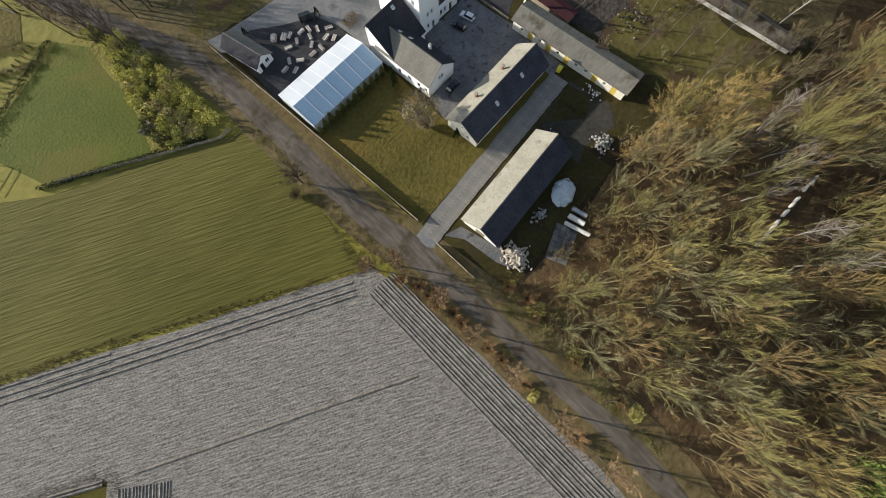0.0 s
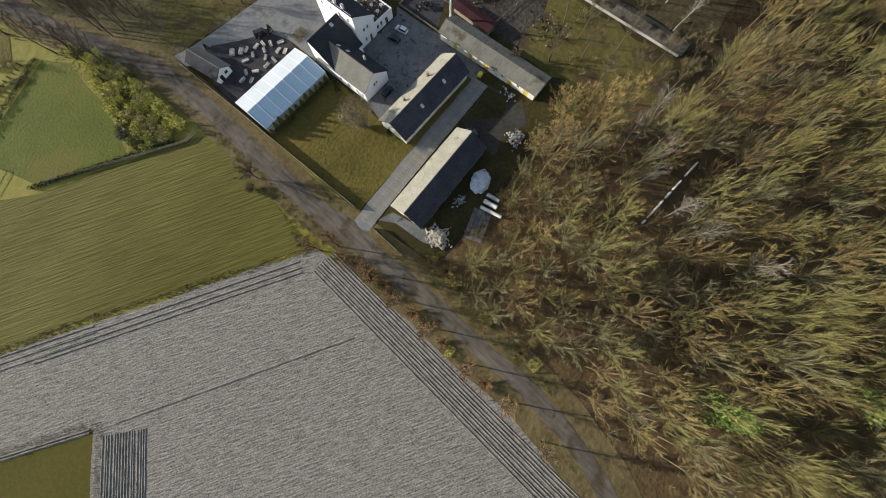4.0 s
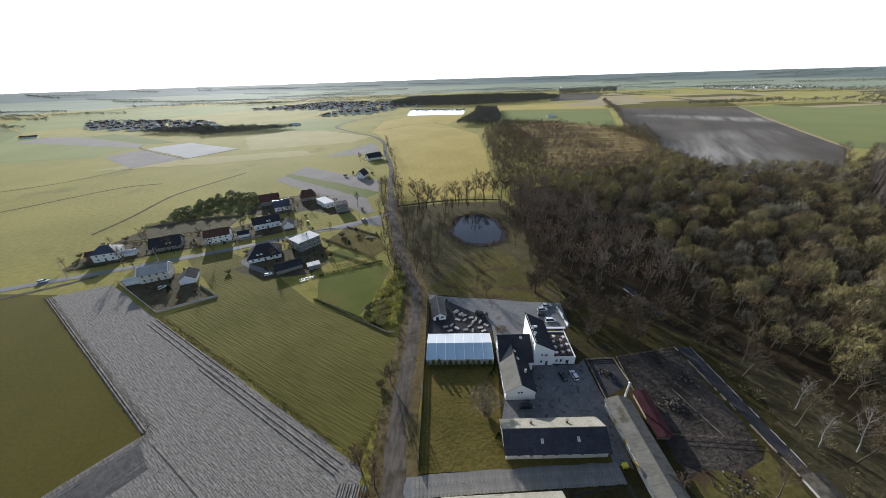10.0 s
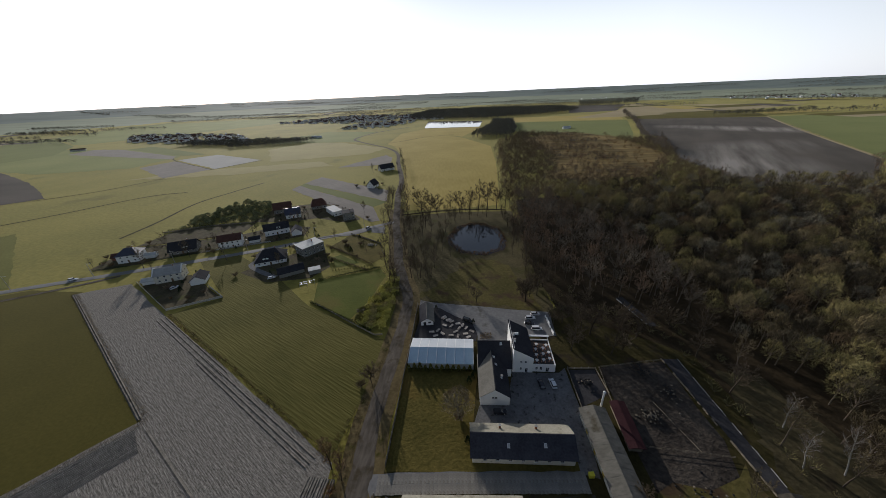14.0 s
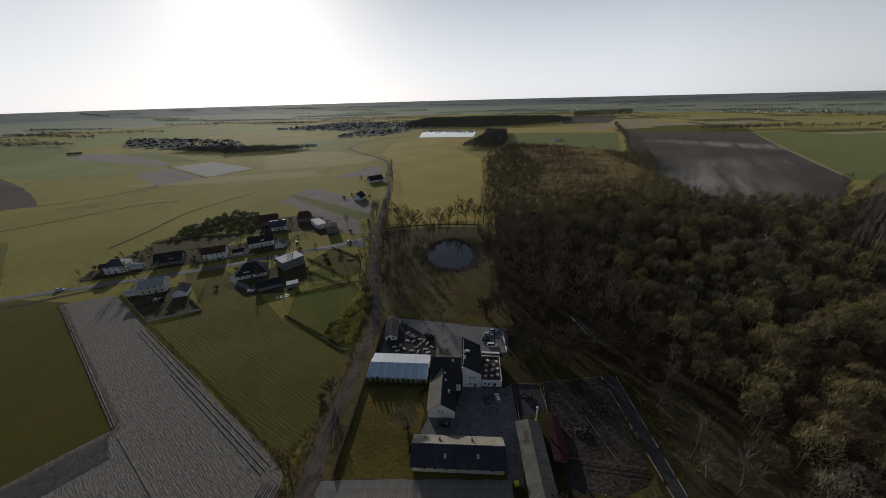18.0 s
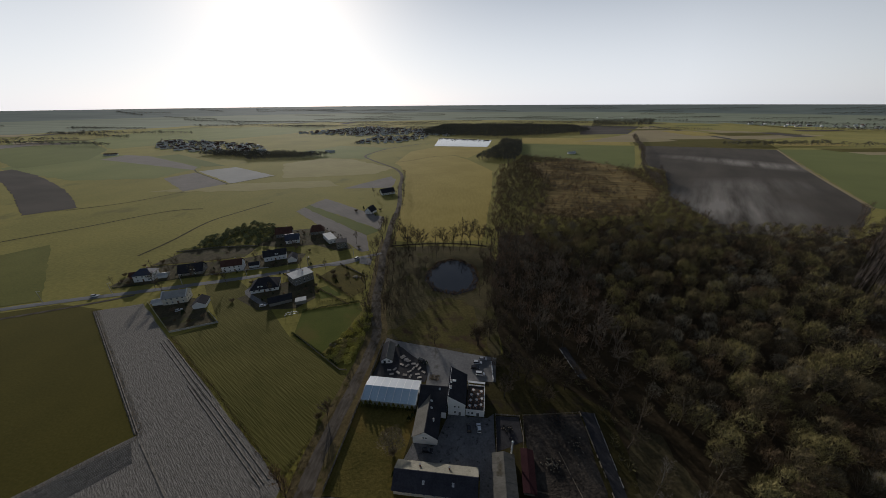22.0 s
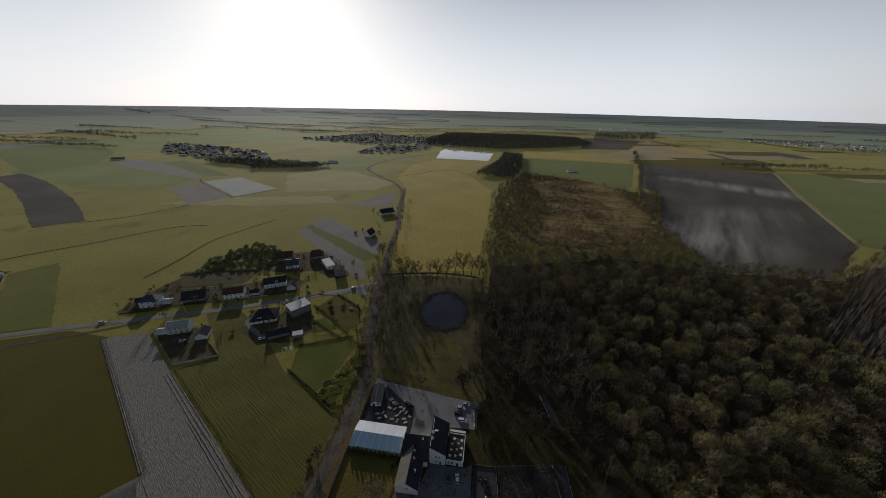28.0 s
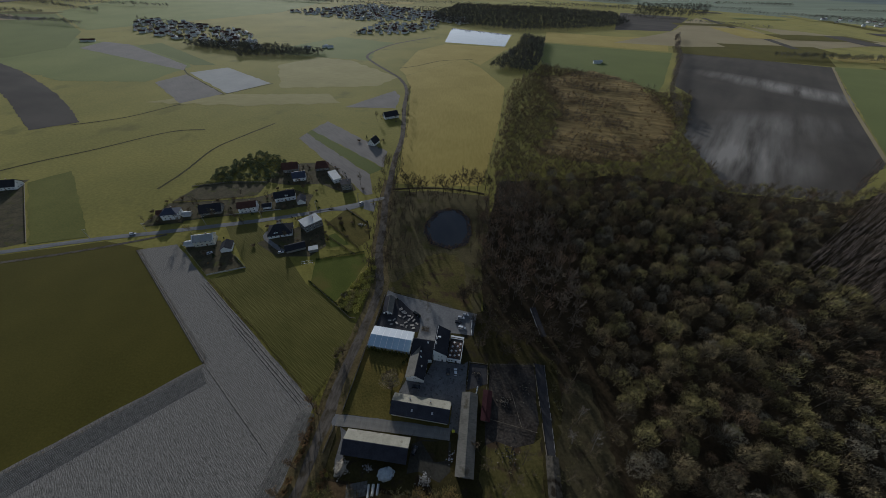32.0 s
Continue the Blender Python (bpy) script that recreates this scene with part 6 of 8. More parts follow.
# ---- single trees, bushes and hedges ----
DARKBARK = material("dark trunk bark", (0.045, 0.036, 0.028), (0.10, 0.08, 0.06), 0.5, 4.0, 0.95, 0.6, 0.03, spread=0.2)
WARMTWIG = material("warm brown twigs", (0.085, 0.062, 0.042), (0.16, 0.12, 0.082), 0.3, 1.0, 0.95, 0.0, spread=0.25)
BUSHTWIG = material("pale brown bush twigs", (0.14, 0.105, 0.066), (0.27, 0.21, 0.135), 0.3, 1.0, 0.95, 0.0, spread=0.2)
ROADTWIG = material("orange brown roadside twigs", (0.16, 0.105, 0.058), (0.30, 0.205, 0.115), 0.3, 1.0, 0.95, 0.0, spread=0.2)
DARKTWIG = material("dark bare twigs", (0.07, 0.055, 0.038), (0.13, 0.10, 0.065), 0.3, 1.0, 0.95, 0.0, spread=0.2)


def split_meshes(name, bits, mats):
    v, f, m = bits
    out = []
    for k, nm in ((0, "trunk"), (1, "crown")):
        ff = f[m == k]
        used, inv = np.unique(ff.ravel(), return_inverse=True)
        out.append((nm, bits_mesh(nm, (v[used], inv.reshape(-1, 3), np.zeros(len(ff), np.int32)), [mats[k]])))
    return out


KINDS = {
    "oak": [split_meshes("oak", tree_bits(s, 13, 0.42, 0.75, 0.3, 17, 4, 11, 0.3, 0.075), [DARKBARK, DARKTWIG]) for s in (31, 32, 33)],
    "slender": [split_meshes("slender", tree_bits(s, 14, 0.27, 1.6, 0.22, 19, 4, 9, 0.22, 0.085), [DARKBARK, ROADTWIG]) for s in (34, 35, 36)],
    "lime": [split_meshes("lime", tree_bits(s, 15, 0.34, 1.05, 0.3, 15, 4, 9, 0.24, 0.055, 0.05), [DARKBARK, WARMTWIG]) for s in (54, 55, 56)],
    "wood": [split_meshes("wood", tree_bits(s, 15, 0.3, 1.3, 0.4, 15, 4, 8, 0.22, 0.06), [BARK, TWIG]) for s in (37, 38, 39)],
    "birch": [split_meshes("birch", tree_bits(s, 15, 0.24, 1.5, 0.35, 16, 4, 8, 0.2, 0.05, 0.12), [BIRCHBARK, BIRCHTWIG]) for s in (40, 41)],
    "willow": [split_meshes("willow", tree_bits(s, 12, 0.45, 0.9, 0.15, 22, 5, 11, 0.3, 0.05), [BARK, GOLDTWIG]) for s in (42, 43)],
    "bush": [split_meshes("bush", bush_bits(s, 4, 34, 34, 0.05, 0.9), [DARKBARK, BUSHTWIG]) for s in (44, 45)],
    "rusty": [split_meshes("rusty", bush_bits(s, 2.8, 18, 30, 0.065, 1.1), [DARKBARK, RUSTTWIG]) for s in (46, 47)],
    "round": [split_meshes("round", brush_tree_bits(s, 7, 18, 10, 16, 0.46, 0.07, 0.08, 0.45, 0.14, 1.3), [DARKBARK, BUSHTWIG]) for s in (171, 172)],
    "dome": [split_meshes("dome", dome_tree_bits(44, 7.4, 1800, 0.13, 0.52), [BARK, material("pale dense twigs", (0.17, 0.138, 0.088), (0.29, 0.240, 0.155), 0.2, 1.0, 0.95, 0.0, island=0.3)])],
    "pine": [split_meshes("pine", pine_bits(s, 12, 34, 46, 0.7, 0.2, 0.35), [BARK, material("bright pine needles", (0.11, 0.16, 0.03), (0.2, 0.26, 0.055), 0.2, 1.0, 0.8, 0.0, island=0.3)]) for s in (48,)],
}
LABELS = {
    "oak": ("tree", "dark bare oak with wide spreading limbs", "tree"),
    "slender": ("roadside_tree", "slender bare roadside tree with upright branches", "tree"),
    "lime": ("roadside_tree", "bare spreading roadside tree with fine brown twigs", "tree"),
    "wood": ("tree", "bare woodland tree with upright olive twigs", "tree"),
    "birch": ("birch_tree", "pale leaning birch with a white trunk", "tree"),
    "willow": ("willow_tree", "golden bare willow with dense fine twigs", "tree"),
    "bush": ("bush", "large round bare bush with many stems", "bush"),
    "rusty": ("bush", "low rust coloured bush beside the road", "bush"),
    "round": ("tree", "round bare tree with a dense pale brown crown", "tree"),
    "dome": ("tree", "low round bare tree with pale dense twigs", "tree"),
    "pine": ("pine_tree", "bright green pine standing among bare trees", "tree"),
}
SERIAL = [0]


def plant(kind, x, y, s=1.0, lean=(0, 0), group=""):
    SERIAL[0] += 1
    rnd = random.Random(SERIAL[0] * 13)
    nm, label, cat = LABELS[kind]
    r = root(nm, pose(x, y, 0, lean[0], lean[1], rnd.uniform(0, 360)) @ Matrix.Diagonal((s, s, s * rnd.uniform(0.9, 1.1), 1)), label, cat, group)
    for pn, me in rnd.choice(KINDS[kind]):
        ob = new(pn, me)
        ob.parent = r
    return r


def along(line, gap, offset, jitter, seed):
    rnd = random.Random(seed)
    for (ax, ay), (bx, by) in zip(line, line[1:]):
        d = math.hypot(bx - ax, by - ay)
        nx, ny = -(by - ay) / d, (bx - ax) / d
        for k in range(int(d / gap)):
            u = (k + rnd.uniform(0.2, 0.8)) * gap / d
            o = offset + rnd.uniform(-jitter, jitter)
            yield ax + (bx - ax) * u + nx * o, ay + (by - ay) * u + ny * o


AVENUE = [(-13, 56), (-24.5, 85), (-31, 111), (-42, 148), (-50, 184), (-61, 232)]
for off, sd in ((5.2, 1), (-5.2, 2), (-9.0, 9), (8.5, 10)):
    for x, y in along(AVENUE, 10.5 if abs(off) < 8 else 14, off, 1.0, sd):
        plant("lime", x, y, random.Random(x).uniform(0.6, 1.0), group="roadside avenue")
for x, y in along([(-61, 232), (-72, 294), (-101, 394), (-122, 475)], 19, -5.5, 1.2, 3):
    plant("lime", x, y, random.Random(x).uniform(0.55, 0.85), group="roadside avenue")
for x, y in ((-22, 161), (-16, 161), (-11, 169), (0.7, 173.5), (8, 175), (16.7, 177), (24, 181), (32.6, 182), (40, 185), (47.7, 187)):
    plant("oak" if int(x) % 3 else "lime", x, y, random.Random(x).uniform(1.15, 1.75), group="trees on the pond bank")
for x, y in ((-5.6, 76.5), (21, 48.5), (0.4, 55), (-4, 67), (8, 92), (2, 100), (0, 112), (-3, 130), (3, 148), (47, 96), (-9, 96), (-16, 118), (-24, 138), (-12, 84), (10, 160), (-2, 156)):
    plant("wood", x, y, random.Random(x).uniform(0.55, 0.85), group="trees in the pond meadow")
for x, y in ((50, 47), (56, 52), (68, 36), (49, 112), (52, 132), (47, 144), (79, 13), (110, 14), (87, 24), (96, 28), (71, 27), (64, 31), (76, 41), (112, -2), (60, 60), (58, 76)):
    plant("oak", x, y, random.Random(y).uniform(0.75, 1.0), group="park trees behind the farm")
for x, y in ((77, -46), (90, -47.6), (84, -53), (95, -59), (79, -63), (88, -67), (97, -71), (83, -75), (92, -40), (112, -42), (114, -20), (113, -55), (93, -80), (104, -79), (86, -84)):
    plant("wood", x, y, random.Random(y).uniform(0.75, 1.05), (random.Random(x).uniform(-6, 6), random.Random(x + 1).uniform(-6, 6)), "trees round the long ruin")
for x, y, s in ((62, -62, 1.1), (70, -67, 1.15), (55, -65, 0.95), (77, -71, 1.0), (49, -63, 0.8), (64, -70, 1.0)):
    plant("willow", x, y, s, group="golden willows behind the stable")
for x, y, lx in ((112.7, -68, 12), (66, -81, 8), (74, -87, 10), (61, -90, 6), (115, -26, 16)):
    plant("birch", x, y, 0.95, (lx, 6))
for x, y in ((-9.5, -41), (-13.5, -38.5), (-8.2, -53), (-8.0, -64), (-7.8, -75), (-8.0, -88), (-8.2, -101), (-9, -114), (-13, -128), (-19, -142)):
    plant("slender", x, y, random.Random(y).uniform(0.8, 1.05), group="bare trees between road and ploughed field")
for k, (x, y) in enumerate(np.vstack([spots([(-14, 68), (-3, 54), (3, 62), (8, 86), (3, 106), (2, 128), (8, 150), (24, 158), (44, 150), (48, 176), (0, 174), (-34, 160), (-34, 146), (-22, 111)], 8.5, 57, thin=0.25), spots([(46, 92), (48, 150), (56, 150), (60, 60), (52, 48)], 6.5, 58, thin=0.15)])):
    plant("lime" if k % 3 else "wood", x, y, random.Random(k).uniform(0.5, 0.95), group="trees round the pond")
for x, y, s in ((25.4, 43.6, 0.7), (49.6, 46, 0.95), (64, 14, 0.8), (74, 24, 1.15), (67, 20, 0.9), (84, 22, 0.85), (92, 23, 0.8), (60, 30, 0.7)):
    plant("oak", x, y, s, group="park trees behind the farm")
plant("round", -11.8, -8.2, 1.15)
plant("bush", -15, -10, 0.8)
plant("dome", 20.8, -18.0, 1.38)
plant("bush", 21.5, -19.5, 0.9)
for x, y, sc in ((48.5, 50, 1.6), (84, 15.5, 1.1), (69.5, -38, 0.8), (90, 31, 1.5), (108, 30, 1.4), (56, 58, 1.3)):
    plant("round", x, y, sc, group="round bare trees behind the farm")
for x, y in ((-9.6, -48), (-9.4, -54), (-8.6, -58), (-11.4, -44), (-8.4, -69), (-8.4, -80), (-8.6, -95), (-9.8, -51), (-8.8, -61), (-8.2, -73), (5, -63), (4, -72), (6, -68), (3, -85), (3.5, -97)):
    plant("rusty", x, y, random.Random(y).uniform(0.7, 1.3), group="rust coloured roadside bushes")
for x, y, k in ((119, -14, "birch"), (121, -30, "wood"), (124, -27, "birch"), (123, -42, "wood"), (127, -56, "wood"), (120, -60, "birch"), (129, -36, "wood"), (118, 6, "wood"), (116, 24, "oak"), (104, 36, "oak"), (128, -68, "wood"), (131, -18, "wood")):
    plant(k, x, y, random.Random(y).uniform(0.85, 1.1), (random.Random(x).uniform(-6, 6), random.Random(x + 1).uniform(-4, 8)), "trees between ruin and wood")
plant("pine", 24, -136, 1.35)
plant("pine", 49.5, -162, 1.5)
for x, y, lx in ((59.2, -102.3, 6), (55.9, -108.2, 9), (66.6, -86.6, 12), (60.2, -122.8, 15), (80.0, -82.0, 18)):
    plant("birch", x, y, 1.1, (lx, 8))

THUJA = material("yellow green thuja", (0.11, 0.12, 0.03), (0.24, 0.22, 0.065), 0.3, 1.5, 0.9, 0.0, island=0.3)
EVERGREEN = material("dark evergreen leaves", (0.02, 0.035, 0.014), (0.05, 0.07, 0.025), 0.3, 1.5, 0.9, 0.0, island=0.3)


def cone_bits(seed, h, rad, n, size):
    b = Bits(seed)
    r = b.r
    u = r.rand(n) ** 0.7
    an, rr = r.uniform(0, 6.28, n), rad * (1 - u) ** 0.8 * r.uniform(0.7, 1.05, n)
    p = np.stack([np.cos(an) * rr, np.sin(an) * rr, u * h], 1)
    b.twigs(p, unit(np.stack([np.cos(an), np.sin(an), np.full(n, 0.9)], 1) + r.normal(0, 0.3, (n, 3))), size * r.uniform(0.7, 1.3, n), size * 0.6, 1)
    b.tube((0, 0, 0), (0, 0, h * 0.9), 0.08, 0.02, 0)
    return b.done()


KINDS["thuja"] = [split_meshes("thuja", cone_bits(s, 2.6, 0.75, 420, 0.28), [DARKBARK, THUJA]) for s in (51, 52)]
KINDS["yew"] = [split_meshes("yew", cone_bits(s, 4.5, 1.5, 700, 0.4), [DARKBARK, EVERGREEN]) for s in (53,)]
LABELS["thuja"] = ("thuja", "yellow green thuja along the marquee", "shrub")
LABELS["yew"] = ("yew", "dark evergreen conifer beside the buildings", "shrub")
for k in range(12):
    x = 1.0 + k * 2.1
    plant("thuja", x, -1.4 + 0.045 * x + (k % 3) * 0.15, 1.15 + 0.4 * ((k * 7) % 5) / 5, group="thujas along the marquee")
for x, y, s in ((24.0, -5.2, 0.7), (25.2, -3.4, 0.65), (24.6, -27.4, 0.7), (6.2, 37.5, 0.55), (24.5, 27.5, 0.6), (26.0, -1.2, 0.6)):
    plant("yew", x, y, s)


def hedge(label, a, b, w, h, mat, seed, density=26, size=0.28):
    l = math.hypot(b[0] - a[0], b[1] - a[1])
    ob = new("hedge", bits_mesh("hedge", leaf_bits(seed, w, l, h, int(l * w * density), size), [mat]))
    ob.matrix_basis = pose((a[0] + b[0]) / 2, (a[1] + b[1]) / 2, 0, 0, 0, math.degrees(math.atan2(b[1] - a[1], b[0] - a[0])))
    return tagged(ob, label, "hedge")


hedge("low brown hedge patch behind the farmhouse", (27.6, 19.4), (32.6, 19.8), 3.6, 1.3, BROWNTWIG, 69, 40)
hedge("dark clipped hedge along the garden lawn", (-60, 38.9), (-21, 19.4), 1.3, 1.3, EVERGREEN, 61, 60)
hedge("dark clipped hedge behind the garden", (-66, 60), (-34, 76.5), 1.2, 1.4, EVERGREEN, 62, 60)
hedge("brown hedge beside the garden house", (-72, 88), (-40, 72), 1.2, 1.5, BROWNTWIG, 63, 50)
rs = random.Random(8)
STRAWLEAF = material("straw coloured shrub leaves", (0.30, 0.25, 0.10), (0.50, 0.43, 0.20), 0.3, 1.2, 0.9, 0.0, island=0.35)
SHRUBLEAF = material("yellow green shrub leaves", (0.36, 0.34, 0.075), (0.62, 0.56, 0.17), 0.3, 1.2, 0.9, 0.0, island=0.35)
sheet("shrub_ground", [(-26, 74), (-30, 40), (-34, 26), (-20, 19), (-15, 32), (-16, 47), (-19, 62)], 0.075, material("leafy shrub ground", (0.11, 0.1, 0.022), (0.28, 0.235, 0.06), 0.15, 0.9, 0.95, 0.9, 0.2), "yellow green growth under garden shrubs", "undergrowth", wobble=0.8)
SHRUBS = [(-25, 72), (-25, 58), (-29, 38), (-33, 27), (-21, 19.5), (-15.5, 20), (-14.5, 33), (-16, 46), (-19, 60)]
for k, (x, y) in enumerate(spots(SHRUBS, 3.1, 55)):
    ob = new("shrub", bits_mesh("shrub", leaf_bits(70 + k, 3.2, 3.6, rs.uniform(1.6, 3.4), 300, 0.55), [(SHRUBLEAF, STRAWLEAF, SHRUBLEAF, SHRUBLEAF, HEDGELEAF)[k % 5]]))
    ob.matrix_basis = pose(x, y, 0, 0, 0, rs.uniform(0, 180))
    tagged(ob, "yellow green shrub at the garden edge", "shrub", "shrubs along the garden")
for k, (x, y, sc) in enumerate(((4.5, -66, 1.0), (5.5, -71, 1.3), (3.6, -76, 0.9), (4.4, -84, 1.2), (3.2, -92, 1.0), (4.0, -101, 1.1), (-9.4, -57, 0.8), (-8.8, -83, 0.8))):
    ob = new("shrub", bits_mesh("shrub", leaf_bits(240 + k, 2.6 * sc, 3.4 * sc, 1.5 * sc, 300, 0.26), [(HEDGELEAF, SHRUBLEAF)[k % 2]]))
    ob.matrix_basis = pose(x, y, 0, 0, 0, rs.uniform(0, 180))
    tagged(ob, "yellow green shrub at the wood edge", "shrub", "shrubs along the wood")
panel_fence("low plank fence round the garden lawn", [(-15.2, 17.2), (-18.8, 16.8), (-56, 37.2)], 2.6, 1.0)
pile("timber_heap", "heap of dark and pale cut timber at the garden edge", "log pile", -29.6, 32.8, 4.5, 3.0, 45, 13, [PLANKGREY], True)

# rough verges: tufts of dry grass
def tufts(name, poly, gap, seed, mat, h, label):
    b = Bits(seed)
    n = 14
    p = b.r.normal(0, 0.25, (n, 3)) * (1, 1, 0)
    b.twigs(p, unit(b.r.normal(0, 0.45, (n, 3)) + (0, 0, 1)), h * b.r.uniform(0.5, 1.1, n), 0.09, 0)
    woodland(name, [b.done()], spots(poly, gap, seed), seed, [mat], label, "grass", 0.6, 1.5)


tufts("verge_grass", [(-18, -36), (-11, -8), (-12.5, 14), (-10, 14), (-9.7, -8), (-9.5, -25), (-8, -41), (-7, -60), (-6.5, -100), (-10.6, -100), (-10, -75), (-10.6, -60), (-13.6, -38)], 0.95, 81, REED, 0.5, "dry pale grass along the road verge")
tufts("field_edge_grass", [(-128, 25.2), (-66, -7), (-15, -35), (-15, -37), (-66, -9.4), (-129, 23)], 0.8, 83, REED, 0.45, "dry grass strip between two fields")
tufts("west_field_grass", [(-202, 39), (-84, -28), (-82, -29.6), (-130, -94), (-132, -93), (-85, -31), (-203, 36.6)], 0.9, 85, REED, 0.45, "dry grass strip beside the winter crop")
tufts("wood_edge_grass", [(1.5, -58), (9, -62), (8, -67), (4, -80), (3, -110), (0.5, -110), (0, -75)], 0.8, 84, HEDGELEAF, 0.5, "rough green grass along the wood edge")

b = Bits(88)
b.twigs(b.r.normal(0, 0.5, (22, 3)) * (1, 1, 0), unit(b.r.normal(0, 0.3, (22, 3)) + (0, 0, 1)), 1.6 * b.r.uniform(0.5, 1.1, 22), 0.1, 0)
SHORE = [(3, 124), (8, 142), (17, 150), (28, 150), (40, 139), (45, 118), (42, 103), (30, 95), (14, 98), (5, 110), (3, 124)]
woodland("pond_reeds", [b.done()], np.array(list(along(SHORE, 0.9, -0.6, 1.3, 89)) + list(along(SHORE, 1.1, -2.6, 1.2, 90))), 91, [RUSTTWIG], "brown reeds round the pond", "reeds", 0.6, 1.3)

# ---- the village along the street ----
STREET = 28.0


def cottage(label, x, y, turn, L, W, eave, ridge, wall, roof, hip=0.0, roof2=None, seams=0):
    n = max(2, int(L / 3.2))
    wins = [(s, (k + 0.7) / (n + 0.4), z, 1.1, 1.3) for s in "sn" for k in range(n) for z in ((0.9, 3.4) if eave > 5 else (0.9,)) if not (s == "s" and k == n // 2 and z < 1)]
    wins += [(s, u, z, 1.0, 1.2) for s in "we" for u in (0.3, 0.7) for z in ((0.9, 3.4) if eave > 5 else (0.9,))]
    if not hip and ridge - eave > 3:
        wins += [(s, 0.5, eave + 0.2, 0.9, 1.1) for s in "we"]
    return house("village_house", label, "house", x, y, turn, L, W, eave, ridge, wall, roof, wins, hip=hip, roof2=roof2, seams=seams, chim=[(L * 0.18, 0.7, ridge + 0.9)], doors=[("s", (n // 2 + 0.7) / (n + 0.4), 1.1, 2.1, WOODDOOR)], group="village houses")


def flat_house(name, label, x, y, turn, L, W, h, wall, roof):
    r = root(name, pose(x, y, 0, 0, 0, turn), label, "house", "village houses" if h > 3.5 else "")
    l, w = L / 2, W / 2
    rows = (0.9, 3.6) if h > 5 else (0.9,)
    for m, length in ((pose(-l, -w, 0), L), (pose(l, w, 0, 0, 0, 180), L), (pose(l, -w + 0.3, 0, 0, 0, 90), W - 0.6), (pose(-l, w - 0.3, 0, 0, 0, -90), W - 0.6)):
        n = max(1, int(length / 3))
        ops = [((k + 0.5) * length / n - 0.6, z, 1.2, 1.4) for k in range(n) for z in rows] if h > 3.2 else []
        wall_panel("wall", length, h, ops, wall, r, m)
        for o in ops:
            window(r, m @ pose(o[0], 0, o[1]), o[2], o[3])
    boxed("roof_slab", (-l - 0.3, l + 0.3, -w - 0.3, w + 0.3, h, h + 0.25), roof, r, bevel=0.03)
    if h > 5:
        chimney(r, l * 0.4, w * 0.3, h + 0.2, h + 1.3)


cottage("white two-storey house with blue grey hipped roof", -210.5, 79.5, 24, 12.5, 10, 5.6, 8.8, RENDER_WHITE, ROOF_BLUE, hip=4.5)
house("village_shed", "small shed with orange brown roof", "shed", -222, 80, 24, 6, 5, 2.4, 4.2, BRICK, ROOF_RED, group="village sheds")
house("village_shed", "low shed with pale roof beside the house", "shed", -200.5, 84, 24, 6, 5, 2.4, 3.2, RENDER_WHITE, ROOF_PALE, group="village sheds")
cottage("low house with dark roof beside the street", -184, 94.5, STREET, 16.5, 11.5, 2.9, 7.6, GREYRENDER, ROOF_DARK)
cottage("white two-storey house with brown red roof", -154.5, 104, STREET, 14.5, 9.5, 5.6, 8.8, RENDER_WHITE, ROOF_RED)
house("garage", "low garage with dark roof beside the white house", "garage", -141.5, 111.5, STREET, 7, 6, 2.5, 4.0, RENDER_WHITE, ROOF_DARK, group="village sheds")
cottage("long white house with dark roof and bright gable", -133.5, 128, 33, 17.5, 9, 4.6, 8.2, RENDER_WHITE, ROOF_DARK)
house("village_shed", "small gabled outbuilding with pale wall", "shed", -116.5, 127, 118, 9, 7, 3.0, 5.8, RENDER_WHITE, ROOF_SLATE_AND_SHADE, group="village sheds")
cottage("house with dark blue roof behind the street", -140, 163.5, STREET, 12, 9, 4.0, 8.2, RENDER_WHITE, ROOF_BLUE)
cottage("large house with brown red roof beside the orchard", -158, 177, STREET, 15, 10, 4.2, 9.0, GREYRENDER, ROOF_RED)
cottage("house with steep brown red roof", -128.5, 189, STREET, 13.5, 10, 3.6, 8.6, GREYRENDER, ROOF_RED, hip=3)
flat_house("village_house", "long low house with bright pale flat roof", -106, 173, -45, 19, 8, 4.2, RENDER_WHITE, ROOF_PALE)
flat_house("village_house", "two-storey grey house with flat roof", -87, 160, STREET, 9.5, 9.5, 6.4, GREYRENDER, ROOF_DARK)
cottage("white house with pale roof and white parapet gables", -158.5, 57.5, 27, 14, 9, 5.2, 8.0, CREAM, CONCRETE, roof2=ROOF_PALE)
house("village_shed", "white gabled garage with dark roof", "garage", -137.8, 55.5, 117, 9, 7.5, 3.0, 5.4, RENDER_WHITE, ROOF_DARK, group="village sheds")
house("village_shed", "low lean-to with pale roof", "shed", -168, 52, 27, 6, 5, 2.4, 3.4, RENDER_WHITE, ROOF_PALE, group="village sheds")
cottage("wide bungalow with dark hipped roof", -109.5, 83, STREET, 18, 14, 3.0, 8.2, RENDER_WHITE, ROOF_DARK, hip=6)
flat_house("village_house", "two-storey grey cube house with pale flat roof", -89.5, 96.5, 56, 15, 11.5, 6.2, GREYRENDER, ROOF_PALE)
house("garage", "long garage with dark gabled roof", "garage", -86.8, 67.5, 36, 14, 7, 2.8, 5.0, GREYRENDER, ROOF_DARK, group="village sheds")
flat_house("carport", "white flat roofed carport", -72.5, 69, 30, 6.5, 4.5, 2.6, GREYRENDER, ROOF_PALE)
